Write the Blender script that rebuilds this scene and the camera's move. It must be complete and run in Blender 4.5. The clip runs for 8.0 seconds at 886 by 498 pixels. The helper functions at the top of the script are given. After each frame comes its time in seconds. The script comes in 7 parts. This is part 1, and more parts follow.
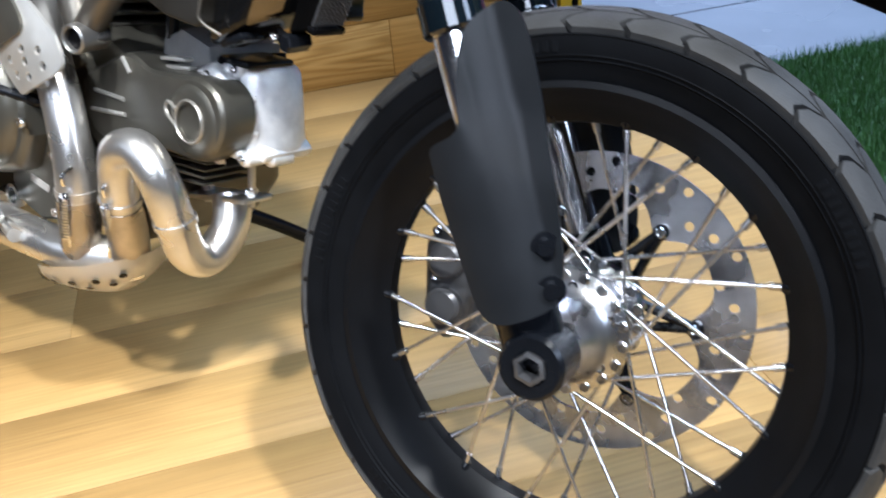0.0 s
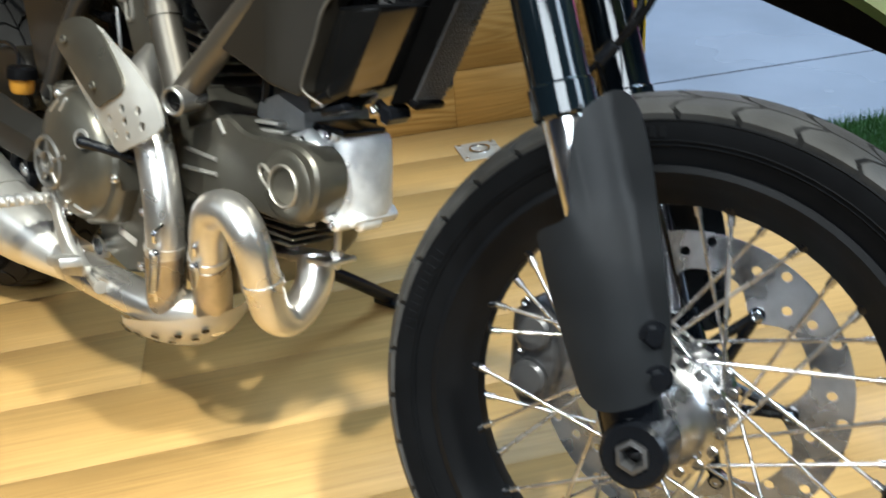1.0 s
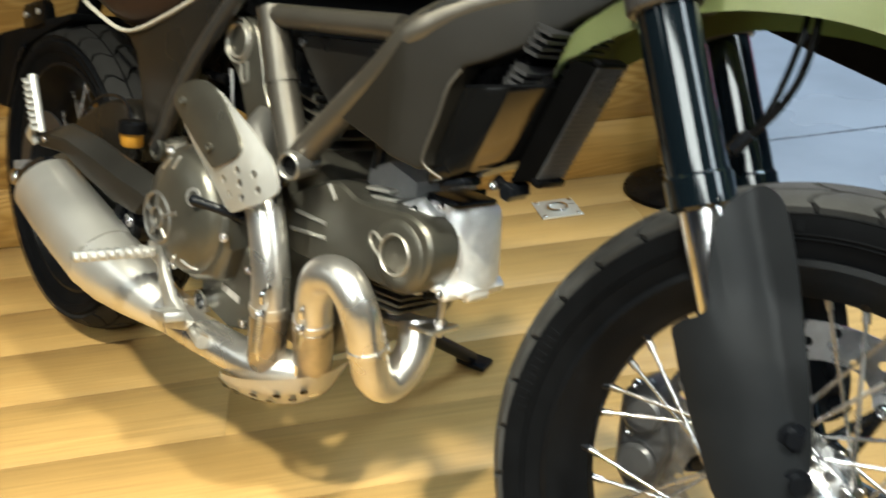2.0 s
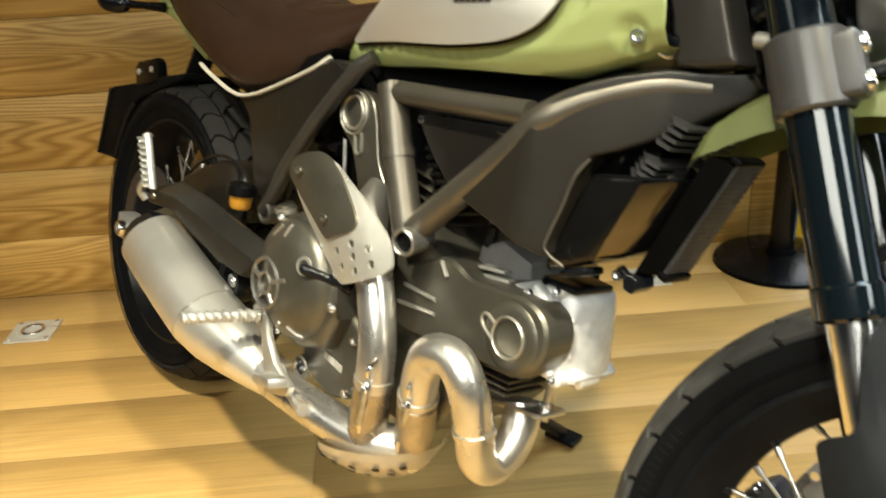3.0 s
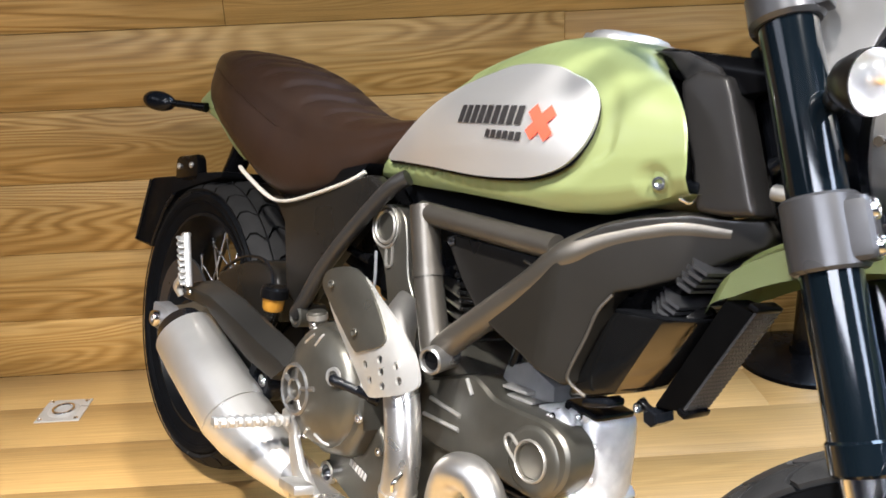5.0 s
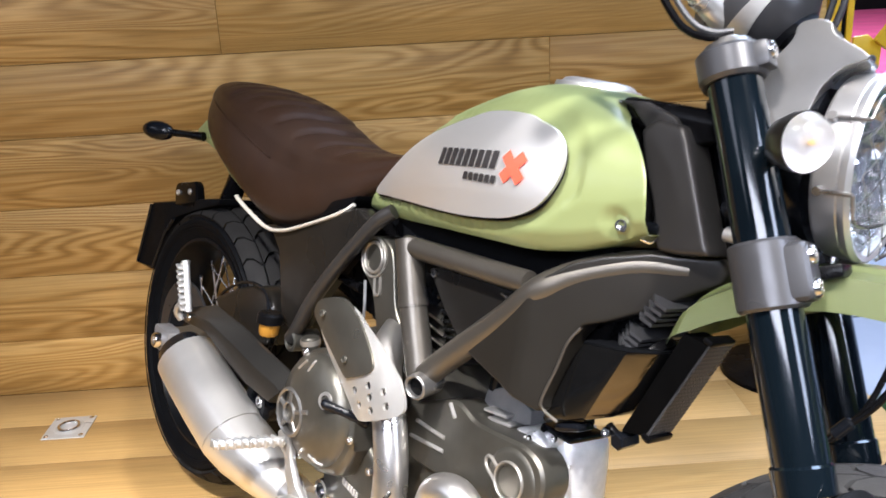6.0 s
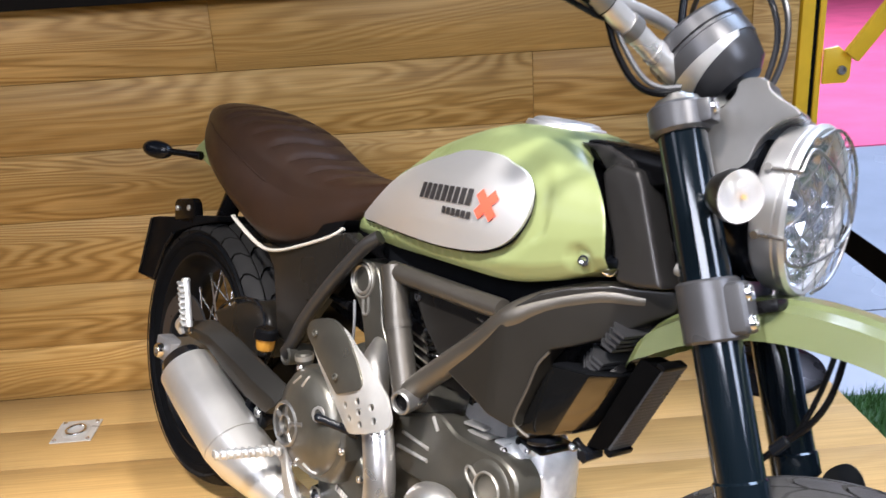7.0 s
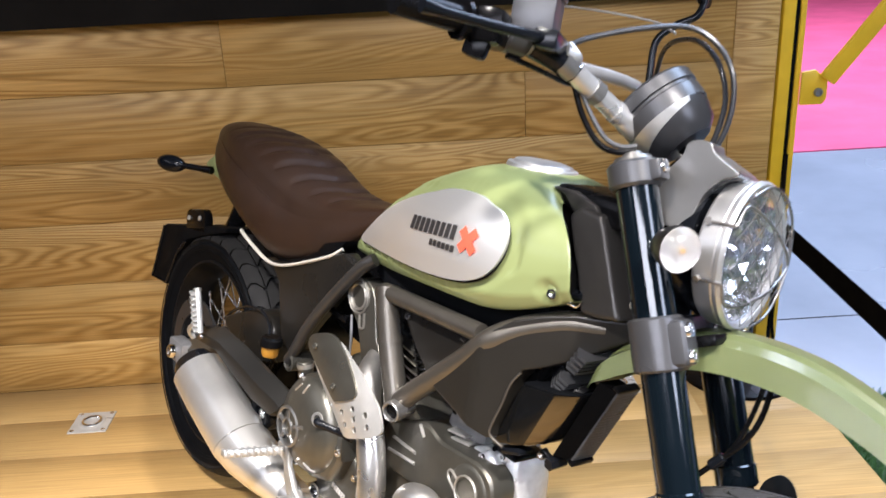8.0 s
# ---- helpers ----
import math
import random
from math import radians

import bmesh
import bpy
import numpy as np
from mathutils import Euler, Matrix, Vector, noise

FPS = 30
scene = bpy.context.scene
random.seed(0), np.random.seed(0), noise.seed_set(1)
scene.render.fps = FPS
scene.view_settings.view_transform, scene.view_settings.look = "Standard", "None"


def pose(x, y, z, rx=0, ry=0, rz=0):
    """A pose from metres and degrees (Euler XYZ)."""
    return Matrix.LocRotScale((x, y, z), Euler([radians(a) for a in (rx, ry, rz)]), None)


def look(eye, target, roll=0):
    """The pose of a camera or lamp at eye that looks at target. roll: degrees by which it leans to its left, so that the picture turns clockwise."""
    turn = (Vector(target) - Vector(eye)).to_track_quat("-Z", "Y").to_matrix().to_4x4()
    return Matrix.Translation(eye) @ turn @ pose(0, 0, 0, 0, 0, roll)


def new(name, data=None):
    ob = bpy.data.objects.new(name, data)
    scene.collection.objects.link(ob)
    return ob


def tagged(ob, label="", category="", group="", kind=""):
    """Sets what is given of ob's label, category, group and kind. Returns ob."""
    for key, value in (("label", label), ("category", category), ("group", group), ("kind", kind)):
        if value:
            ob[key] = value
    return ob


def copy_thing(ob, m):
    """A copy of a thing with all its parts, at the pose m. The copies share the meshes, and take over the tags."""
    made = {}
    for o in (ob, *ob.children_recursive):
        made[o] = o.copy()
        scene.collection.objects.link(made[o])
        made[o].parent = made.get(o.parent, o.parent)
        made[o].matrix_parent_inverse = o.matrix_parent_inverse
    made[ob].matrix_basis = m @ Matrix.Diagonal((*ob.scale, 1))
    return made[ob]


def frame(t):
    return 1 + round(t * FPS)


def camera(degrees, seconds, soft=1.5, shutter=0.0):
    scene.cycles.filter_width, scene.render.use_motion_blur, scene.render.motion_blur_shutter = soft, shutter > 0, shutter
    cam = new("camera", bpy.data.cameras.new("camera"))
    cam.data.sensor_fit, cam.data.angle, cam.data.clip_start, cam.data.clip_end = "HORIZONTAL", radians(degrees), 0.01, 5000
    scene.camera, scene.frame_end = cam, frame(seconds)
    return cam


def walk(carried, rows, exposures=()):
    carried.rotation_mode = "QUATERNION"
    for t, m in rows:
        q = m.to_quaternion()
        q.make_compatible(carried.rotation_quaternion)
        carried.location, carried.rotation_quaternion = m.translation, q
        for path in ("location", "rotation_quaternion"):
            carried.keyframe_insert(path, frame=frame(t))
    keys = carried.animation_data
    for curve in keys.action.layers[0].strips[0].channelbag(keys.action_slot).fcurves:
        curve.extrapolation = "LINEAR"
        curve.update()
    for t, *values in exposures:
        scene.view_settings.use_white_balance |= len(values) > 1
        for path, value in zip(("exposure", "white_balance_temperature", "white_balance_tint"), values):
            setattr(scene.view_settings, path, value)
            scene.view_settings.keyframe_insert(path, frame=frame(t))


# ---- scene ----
cam = camera(53.8, 8.0, soft=1.6, shutter=0.8)
METRES, EYE, TILT, LEAN, TURN = 0.672, 0.819, -31.759, 4.919, -15.947
ROWS = [
    (0.0, 0.0, 0.0, 0.0, -0.0, -0.0, 0.0),
    (0.5, -0.0421, -0.002, 0.0247, 1.16, 1.15, -1.12),
    (1.0, -0.0888, -0.0049, 0.0525, 2.2, 2.4, -2.02),
    (1.5, -0.1403, -0.0063, 0.077, 3.38, 3.58, -3.1),
    (3.0, -0.2953, -0.018, 0.1537, 8.73, 7.45, -7.58),
    (3.5, -0.3178, -0.0144, 0.1852, 9.73, 8.54, -8.46),
    (4.0, -0.3235, -0.0315, 0.216, 9.88, 9.94, -9.0),
    (4.5, -0.32, -0.0544, 0.2322, 9.93, 10.98, -9.27),
    (6.0, -0.2567, -0.1999, 0.2891, 10.2, 11.41, -8.58),
    (6.5, -0.2344, -0.2627, 0.3178, 10.01, 11.18, -8.09),
    (7.0, -0.2047, -0.3427, 0.3509, 10.19, 10.44, -7.98),
    (7.5, -0.1724, -0.4408, 0.3838, 10.32, 9.61, -8.54),
    (8.0, -0.1371, -0.5512, 0.4156, 10.36, 9.33, -8.8),
]
walk(cam, [(t, pose(0, 0, EYE, TILT, LEAN, TURN) @ pose(METRES * x, METRES * y, METRES * z, 90 + pitch, roll, yaw)) for t, x, y, z, yaw, pitch, roll in ROWS],
     exposures=[(0.0, -0.13, 5070, 11.5), (0.5, -0.13, 5370, 6), (1.0, -0.12, 5450, 3.5), (1.5, -0.14, 5600, 0), (3.0, -0.06, 6560, 0.5), (4.0, 0.10, 6260, 7), (4.5, 0.26, 5740, 11.0), (6.0, 0.25, 5400, 17), (8.0, 0.15, 5520, 17)])

# ---- light: hall light high up, warm spotlights over the platform, added fill lamps ----
world = bpy.data.worlds.new("hall_air")
world.use_nodes = True
world.node_tree.nodes["Background"].inputs[0].default_value = (0.75, 0.82, 1.0, 1)
world.node_tree.nodes["Background"].inputs[1].default_value = 0.006
scene.world = world


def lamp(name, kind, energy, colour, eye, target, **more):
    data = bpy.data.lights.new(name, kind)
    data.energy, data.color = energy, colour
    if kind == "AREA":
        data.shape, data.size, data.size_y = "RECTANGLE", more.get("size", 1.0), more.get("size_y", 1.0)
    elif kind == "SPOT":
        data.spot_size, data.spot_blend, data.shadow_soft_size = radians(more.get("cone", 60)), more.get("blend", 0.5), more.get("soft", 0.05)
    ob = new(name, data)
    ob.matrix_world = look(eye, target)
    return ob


WARM, COOL = (1.0, 0.885, 0.70), (0.72, 0.87, 1.0)
lamp("spotlight", "SPOT", 830, WARM, (1.0, -0.7, 3.3), (0.0, 0.62, 0.0), cone=54, blend=1.0, soft=0.09)
lamp("spotlight", "SPOT", 970, WARM, (-0.9, -0.3, 3.3), (-0.58, 0.95, 0.0), cone=47, blend=1.0, soft=0.09)
lamp("hall_fill_light", "AREA", 430, COOL, (3.6, 2.6, 5.4), (2.6, 3.0, 0.0), size=3.5, size_y=3.5)
lamp("hall_fill_light", "AREA", 800, (0.92, 0.9, 1.0), (3.6, 8.0, 5.6), (3.2, 7.0, 0.0), size=4.0, size_y=4.0)
# added fill lamps with no known fixture; they brighten bike and back wall
lamp("hall_fill_light", "AREA", 44, (0.95, 0.97, 1.0), (2.4, -1.5, 2.4), (0.2, 0.8, 0.7), size=0.9, size_y=1.4)
lamp("hall_fill_light", "AREA", 98, (1.0, 0.96, 0.90), (-1.2, -2.3, 2.75), (-0.4, 1.3, 0.35), size=2.4, size_y=0.8)
lamp("hall_fill_light", "AREA", 16, (1.0, 0.97, 0.93), (-3.8, 0.2, 2.9), (-0.2, 1.0, 0.7), size=2.6, size_y=1.0)

# ---- materials ----


def material(name, colour, rough=0.5, metal=0.0, vary=0.12, scale=30.0, bump=0.0, bump_scale=400.0, coat=0.0, rough_vary=0.1, stretch=(1, 1, 1), spec=0.5):
    """A surface with two scales of variation and a fine relief."""
    m = bpy.data.materials.new(name)
    m.use_nodes = True
    t = m.node_tree
    p = t.nodes["Principled BSDF"]
    p.inputs["Roughness"].default_value, p.inputs["Metallic"].default_value = rough, metal
    p.inputs["Coat Weight"].default_value, p.inputs["Coat Roughness"].default_value = coat, 0.06
    p.inputs["Specular IOR Level"].default_value = spec
    at = t.nodes.new("ShaderNodeTexCoord")
    mp = t.nodes.new("ShaderNodeMapping")
    mp.inputs["Scale"].default_value = stretch
    t.links.new(at.outputs["Object"], mp.inputs["Vector"])
    n1 = t.nodes.new("ShaderNodeTexNoise")
    n1.inputs["Scale"].default_value, n1.inputs["Detail"].default_value = scale, 5
    t.links.new(mp.outputs[0], n1.inputs["Vector"])
    ramp = t.nodes.new("ShaderNodeMapRange")
    ramp.inputs["From Min"].default_value, ramp.inputs["From Max"].default_value = 0.3, 0.7
    ramp.inputs["To Min"].default_value, ramp.inputs["To Max"].default_value = 1 - vary, 1 + vary
    t.links.new(n1.outputs["Fac"], ramp.inputs["Value"])
    mul = t.nodes.new("ShaderNodeVectorMath")
    mul.operation = "SCALE"
    mul.inputs[0].default_value = colour[:3]
    t.links.new(ramp.outputs[0], mul.inputs["Scale"])
    t.links.new(mul.outputs[0], p.inputs["Base Color"])
    r2 = t.nodes.new("ShaderNodeMapRange")
    r2.inputs["From Min"].default_value, r2.inputs["From Max"].default_value = 0.3, 0.7
    r2.inputs["To Min"].default_value, r2.inputs["To Max"].default_value = max(0.02, rough - rough_vary), min(1, rough + rough_vary)
    n2 = t.nodes.new("ShaderNodeTexNoise")
    n2.inputs["Scale"].default_value, n2.inputs["Detail"].default_value = scale * 0.35, 3
    t.links.new(mp.outputs[0], n2.inputs["Vector"])
    t.links.new(n2.outputs["Fac"], r2.inputs["Value"])
    t.links.new(r2.outputs[0], p.inputs["Roughness"])
    if bump:
        n3 = t.nodes.new("ShaderNodeTexNoise")
        n3.inputs["Scale"].default_value, n3.inputs["Detail"].default_value = bump_scale, 3
        t.links.new(mp.outputs[0], n3.inputs["Vector"])
        b = t.nodes.new("ShaderNodeBump")
        b.inputs["Strength"].default_value, b.inputs["Distance"].default_value = bump, 0.002
        t.links.new(n3.outputs["Fac"], b.inputs["Height"])
        t.links.new(b.outputs[0], p.inputs["Normal"])
    return m


def wood(name, light, mid, dark, rings=9.0, along=0.9, across=5.0, rough=0.5, each_vary=0.07, figure=0.34):
    """Brushed softwood: contour rings of a stretched noise give the flame figure; fine fibres lie over it."""
    m = bpy.data.materials.new(name)
    m.use_nodes = True
    t = m.node_tree
    p = t.nodes["Principled BSDF"]

    def node(kind, **values):
        n = t.nodes.new(kind)
        for key, value in values.items():
            n.inputs[key.replace("_", " ")].default_value = value
        return n

    def join(a, b):
        t.links.new(a, b)

    at, info = t.nodes.new("ShaderNodeTexCoord"), t.nodes.new("ShaderNodeObjectInfo")
    shift = t.nodes.new("ShaderNodeVectorMath")
    shift.operation = "MULTIPLY_ADD"
    comb = t.nodes.new("ShaderNodeCombineXYZ")
    for axis in "XYZ":
        join(info.outputs["Random"], comb.inputs[axis])
    join(comb.outputs[0], shift.inputs[0])
    shift.inputs[1].default_value = (61, 37, 23)
    join(at.outputs["Object"], shift.inputs[2])
    mp = node("ShaderNodeMapping", Scale=(along, across, across))
    join(shift.outputs[0], mp.inputs["Vector"])
    big = node("ShaderNodeTexNoise", Scale=1.0, Detail=2.6, Roughness=0.45, Distortion=0.6)
    join(mp.outputs[0], big.inputs["Vector"])
    times = t.nodes.new("ShaderNodeMath")
    times.operation, times.inputs[1].default_value = "MULTIPLY", rings
    join(big.outputs["Fac"], times.inputs[0])
    wmap = node("ShaderNodeMapping", Scale=(2.6, 26, 26))
    join(shift.outputs[0], wmap.inputs["Vector"])
    waver = node("ShaderNodeTexNoise", Scale=1.0, Detail=2.0, Roughness=0.5)
    join(wmap.outputs[0], waver.inputs["Vector"])
    wob = t.nodes.new("ShaderNodeMath")
    wob.operation, wob.inputs[1].default_value = "MULTIPLY_ADD", 1.3
    join(waver.outputs["Fac"], wob.inputs[0])
    join(times.outputs[0], wob.inputs[2])
    turn = t.nodes.new("ShaderNodeMath")
    turn.operation, turn.inputs[1].default_value = "MULTIPLY", 2 * math.pi
    join(wob.outputs[0], turn.inputs[0])
    wave = t.nodes.new("ShaderNodeMath")
    wave.operation = "SINE"
    join(turn.outputs[0], wave.inputs[0])
    pmap = node("ShaderNodeMapping", Scale=(0.9, 3.2, 3.2))
    join(shift.outputs[0], pmap.inputs["Vector"])
    patch = node("ShaderNodeTexNoise", Scale=1.3, Detail=2.0)
    join(pmap.outputs[0], patch.inputs["Vector"])
    gain = t.nodes.new("ShaderNodeMapRange")
    gain.inputs["From Min"].default_value, gain.inputs["From Max"].default_value = 0.36, 0.62
    gain.inputs["To Min"].default_value, gain.inputs["To Max"].default_value = 0.2 * figure, figure
    join(patch.outputs["Fac"], gain.inputs["Value"])
    ring = t.nodes.new("ShaderNodeMath")
    ring.operation = "MULTIPLY_ADD"
    ring.inputs[2].default_value = 0.52
    join(wave.outputs[0], ring.inputs[0])
    join(gain.outputs[0], ring.inputs[1])
    ramp = t.nodes.new("ShaderNodeValToRGB")
    e = ramp.color_ramp.elements
    e[0].position, e[0].color = 0.14, (*dark, 1)
    e[1].position, e[1].color = 0.78, (*light, 1)
    k = e.new(0.40)
    k.color = (*mid, 1)
    join(ring.outputs[0], ramp.inputs[0])
    fmap = node("ShaderNodeMapping", Scale=(4.0, 230, 230))
    join(shift.outputs[0], fmap.inputs["Vector"])
    fine = node("ShaderNodeTexNoise", Scale=1.0, Detail=3.0, Roughness=0.6)
    join(fmap.outputs[0], fine.inputs["Vector"])
    stain = node("ShaderNodeTexNoise", Scale=2.2, Detail=3.0)
    join(shift.outputs[0], stain.inputs["Vector"])
    tone = t.nodes.new("ShaderNodeMapRange")
    tone.inputs["From Min"].default_value, tone.inputs["From Max"].default_value = 0.25, 0.75
    tone.inputs["To Min"].default_value, tone.inputs["To Max"].default_value = 0.76, 1.20
    join(fine.outputs["Fac"], tone.inputs["Value"])
    tone2 = t.nodes.new("ShaderNodeMapRange")
    tone2.inputs["From Min"].default_value, tone2.inputs["From Max"].default_value = 0.3, 0.7
    tone2.inputs["To Min"].default_value, tone2.inputs["To Max"].default_value = 0.85, 1.12
    join(stain.outputs["Fac"], tone2.inputs["Value"])
    each = t.nodes.new("ShaderNodeMapRange")
    each.inputs["To Min"].default_value, each.inputs["To Max"].default_value = 1 - each_vary, 1 + each_vary
    join(info.outputs["Random"], each.inputs["Value"])
    k1 = t.nodes.new("ShaderNodeMath")
    k1.operation = "MULTIPLY"
    join(tone.outputs[0], k1.inputs[0])
    join(tone2.outputs[0], k1.inputs[1])
    k2 = t.nodes.new("ShaderNodeMath")
    k2.operation = "MULTIPLY"
    join(k1.outputs[0], k2.inputs[0])
    join(each.outputs[0], k2.inputs[1])
    mul = t.nodes.new("ShaderNodeVectorMath")
    mul.operation = "SCALE"
    join(ramp.outputs[0], mul.inputs[0])
    join(k2.outputs[0], mul.inputs["Scale"])
    join(mul.outputs[0], p.inputs["Base Color"])
    p.inputs["Roughness"].default_value, p.inputs["Specular IOR Level"].default_value = rough, 0.28
    high = t.nodes.new("ShaderNodeMath")
    high.operation = "ADD"
    join(ring.outputs[0], high.inputs[0])
    join(fine.outputs["Fac"], high.inputs[1])
    b = node("ShaderNodeBump", Strength=0.25, Distance=0.0015)
    join(high.outputs[0], b.inputs["Height"])
    join(b.outputs[0], p.inputs["Normal"])
    return m


def glass(name, colour=(1, 1, 1), rough=0.0):
    m = bpy.data.materials.new(name)
    m.use_nodes = True
    p = m.node_tree.nodes["Principled BSDF"]
    p.inputs["Base Color"].default_value = (*colour, 1)
    p.inputs["Transmission Weight"].default_value, p.inputs["Roughness"].default_value, p.inputs["IOR"].default_value = 1.0, rough, 1.45
    return m


WALL_WOOD = wood("wall_wood", (0.490, 0.300, 0.090), (0.380, 0.217, 0.055), (0.262, 0.140, 0.030), rings=46, along=0.50, across=4.6, figure=0.31)
FLOOR_WOOD = wood("floor_wood", (0.412, 0.262, 0.092), (0.376, 0.232, 0.078), (0.312, 0.185, 0.058), rings=18, along=0.6, across=3.4, each_vary=0.02, figure=0.15)
GREEN = material("green_paint", (0.205, 0.238, 0.096), 0.34, 0.0, 0.03, 8, coat=0.22, rough_vary=0.03)
BRUSHED = material("brushed_aluminium", (0.83, 0.815, 0.78), 0.36, 0.78, 0.06, 10, 0.03, 220, rough_vary=0.08, stretch=(0.15, 1, 1))
STEEL = material("satin_steel", (0.69, 0.67, 0.635), 0.32, 0.93, 0.14, 22, 0.04, 90, rough_vary=0.08)
BROWN_STEEL = material("brownish_steel", (0.47, 0.42, 0.35), 0.30, 0.95, 0.25, 30, 0.05, 90, rough_vary=0.1)
CHROME = material("bright_steel", (0.82, 0.82, 0.83), 0.16, 1.0, 0.05, 40)
CAST = material("cast_aluminium", (0.84, 0.84, 0.835), 0.40, 0.45, 0.10, 60, 0.25, 500)
ENGINE_GREY = material("grey_engine_paint", (0.118, 0.112, 0.093), 0.33, 0.74, 0.12, 25, 0.08, 600, rough_vary=0.06)
FRAME_GREY = material("frame_paint", (0.130, 0.119, 0.101), 0.38, 0.80, 0.06, 25, 0.03, 600, spec=0.3, rough_vary=0.05)
ARM_GREY = material("dark_arm_paint", (0.022, 0.021, 0.019), 0.32, 0.30, 0.06, 25, 0.03, 600, spec=0.3, rough_vary=0.05)
SHROUD_GREY = material("matt_grey_plastic", (0.0095, 0.0086, 0.0074), 0.30, 0.0, 0.08, 30, 0.05, 900, spec=0.38, rough_vary=0.05)
# frame paint again, darkened for the dark surroundings the flat shroud reflects
SHROUD_SHADED = material("shaded_shroud_paint", (0.0125, 0.0112, 0.0090), 0.35, 0.0, 0.08, 30, 0.05, 900, spec=0.30, rough_vary=0.05)
COVER_GREY = material("satin_cover_paint", (0.048, 0.045, 0.042), 0.34, 0.50, 0.06, 30, 0.04, 800, spec=0.4, rough_vary=0.05)
GUARD_GREY = material("matt_black_plastic", (0.0090, 0.0102, 0.0122), 0.38, 0.0, 0.10, 30, 0.08, 900, spec=0.15)
BLACK = material("black_plastic", (0.003, 0.003, 0.0034), 0.26, 0.0, 0.15, 40, 0.04, 600, spec=0.12)
BLACK_SATIN = material("black_paint", (0.0048, 0.0055, 0.0072), 0.20, 0.0, 0.1, 30, spec=0.22)
FORK_BLACK = material("gloss_fork_coating", (0.0032, 0.0058, 0.0085), 0.11, 0.08, 0.05, 30, coat=0.4, rough_vary=0.02, spec=0.45)
RUBBER = material("tyre_rubber", (0.0034, 0.0038, 0.0047), 0.58, 0.0, 0.2, 30, 0.12, 500, spec=0.05)
TREAD = material("dusty_tread_rubber", (0.034, 0.034, 0.034), 0.58, 0.0, 0.25, 25, 0.3, 500, spec=0.25)
LEATHER = material("brown_seat_vinyl", (0.0215, 0.0110, 0.0062), 0.42, 0.0, 0.12, 25, 0.25, 700, spec=0.30)
SILVER_CLAMP = material("silver_grey_paint", (0.24, 0.233, 0.220), 0.33, 0.80, 0.05, 30, 0.03, 700)
CLAMP_GREY = material("grey_clamp_paint", (0.062, 0.062, 0.065), 0.36, 0.4, 0.05, 30, 0.03, 700)
GLOSS_BLACK = material("gloss_black_plastic", (0.004, 0.004, 0.004), 0.13, 0.0, 0.1, 30, rough_vary=0.03, spec=0.28)
BARE = material("machined_edge", (0.36, 0.34, 0.30), 0.36, 0.7, 0.05, 40)
REFLECTOR = material("lamp_reflector", (0.80, 0.80, 0.82), 0.10, 0.95, 0.02, 40, rough_vary=0.03)
GREY_CAST = material("grey_cast_aluminium", (0.25, 0.25, 0.255), 0.42, 0.5, 0.08, 60, 0.2, 500)
PEG_ALU = material("dull_aluminium", (0.55, 0.54, 0.51), 0.42, 0.85, 0.08, 60, 0.15, 500)
HUB_ALU = material("turned_hub_aluminium", (0.46, 0.46, 0.465), 0.27, 1.0, 0.10, 60, 0.10, 400)
ZINC = material("zinc_plate", (0.46, 0.45, 0.42), 0.34, 0.35, 0.10, 30)
SHIELD = material("satin_shield_metal", (0.74, 0.72, 0.67), 0.36, 0.76, 0.05, 40, 0.05, 300)
# brown mirror metal for the floor's reflection on the black housing
FLOOR_REFLECTION = material("floor_reflection_metal", (0.13, 0.115, 0.095), 0.14, 1.0, 0.05, 30, rough_vary=0.03)
REAR_TREAD = material("rear_tread_rubber", (0.016, 0.0155, 0.015), 0.62, 0.0, 0.2, 30, 0.2, 500, spec=0.12)
POD_GREY = material("dark_pod_metal", (0.034, 0.034, 0.036), 0.30, 0.4, 0.05, 30)
RIM_BLACK = material("satin_rim_anodising", (0.0038, 0.0042, 0.0052), 0.40, 0.0, 0.1, 30, spec=0.12)
WHITE_TRIM = material("pale_trim", (0.62, 0.58, 0.50), 0.35, 0.3, 0.05, 30)
RED = material("red_decal", (0.75, 0.09, 0.045), 0.5, 0.0, 0.05, 60)
INK = material("black_decal", (0.02, 0.018, 0.018), 0.5, 0.0, 0.05, 60)
PALE_INK = material("pale_decal", (0.45, 0.43, 0.40), 0.5, 0.0, 0.05, 60)
YELLOW = material("yellow_paint", (0.75, 0.48, 0.012), 0.42, 0.0, 0.08, 12, 0.05, 300)
AMBER = material("amber_fluid", (0.40, 0.19, 0.02), 0.25, 0.0, 0.1, 30)
LAMP_RING = material("polished_lamp_ring", (0.68, 0.67, 0.65), 0.36, 0.84, 0.05, 30, 0.02, 200, rough_vary=0.05)
BAR_ALU = material("bright_bar_aluminium", (0.60, 0.59, 0.57), 0.34, 0.75, 0.05, 40, 0.05, 300)
ROD_STEEL = material("dark_steel_wire", (0.34, 0.33, 0.32), 0.30, 0.9, 0.05, 40)
CAN_ALU = material("satin_silencer_metal", (0.86, 0.84, 0.79), 0.33, 0.85, 0.06, 12, 0.03, 220, rough_vary=0.06)
SPOKE_STEEL = material("stainless_spoke", (0.56, 0.55, 0.54), 0.25, 0.95, 0.10, 40)
DISC_STEEL = material("ground_disc_steel", (0.62, 0.625, 0.64), 0.27, 0.95, 0.10, 60, 0.05, 400)
GRASS = material("artificial_grass", (0.05, 0.13, 0.025), 0.7, 0.0, 0.4, 60)
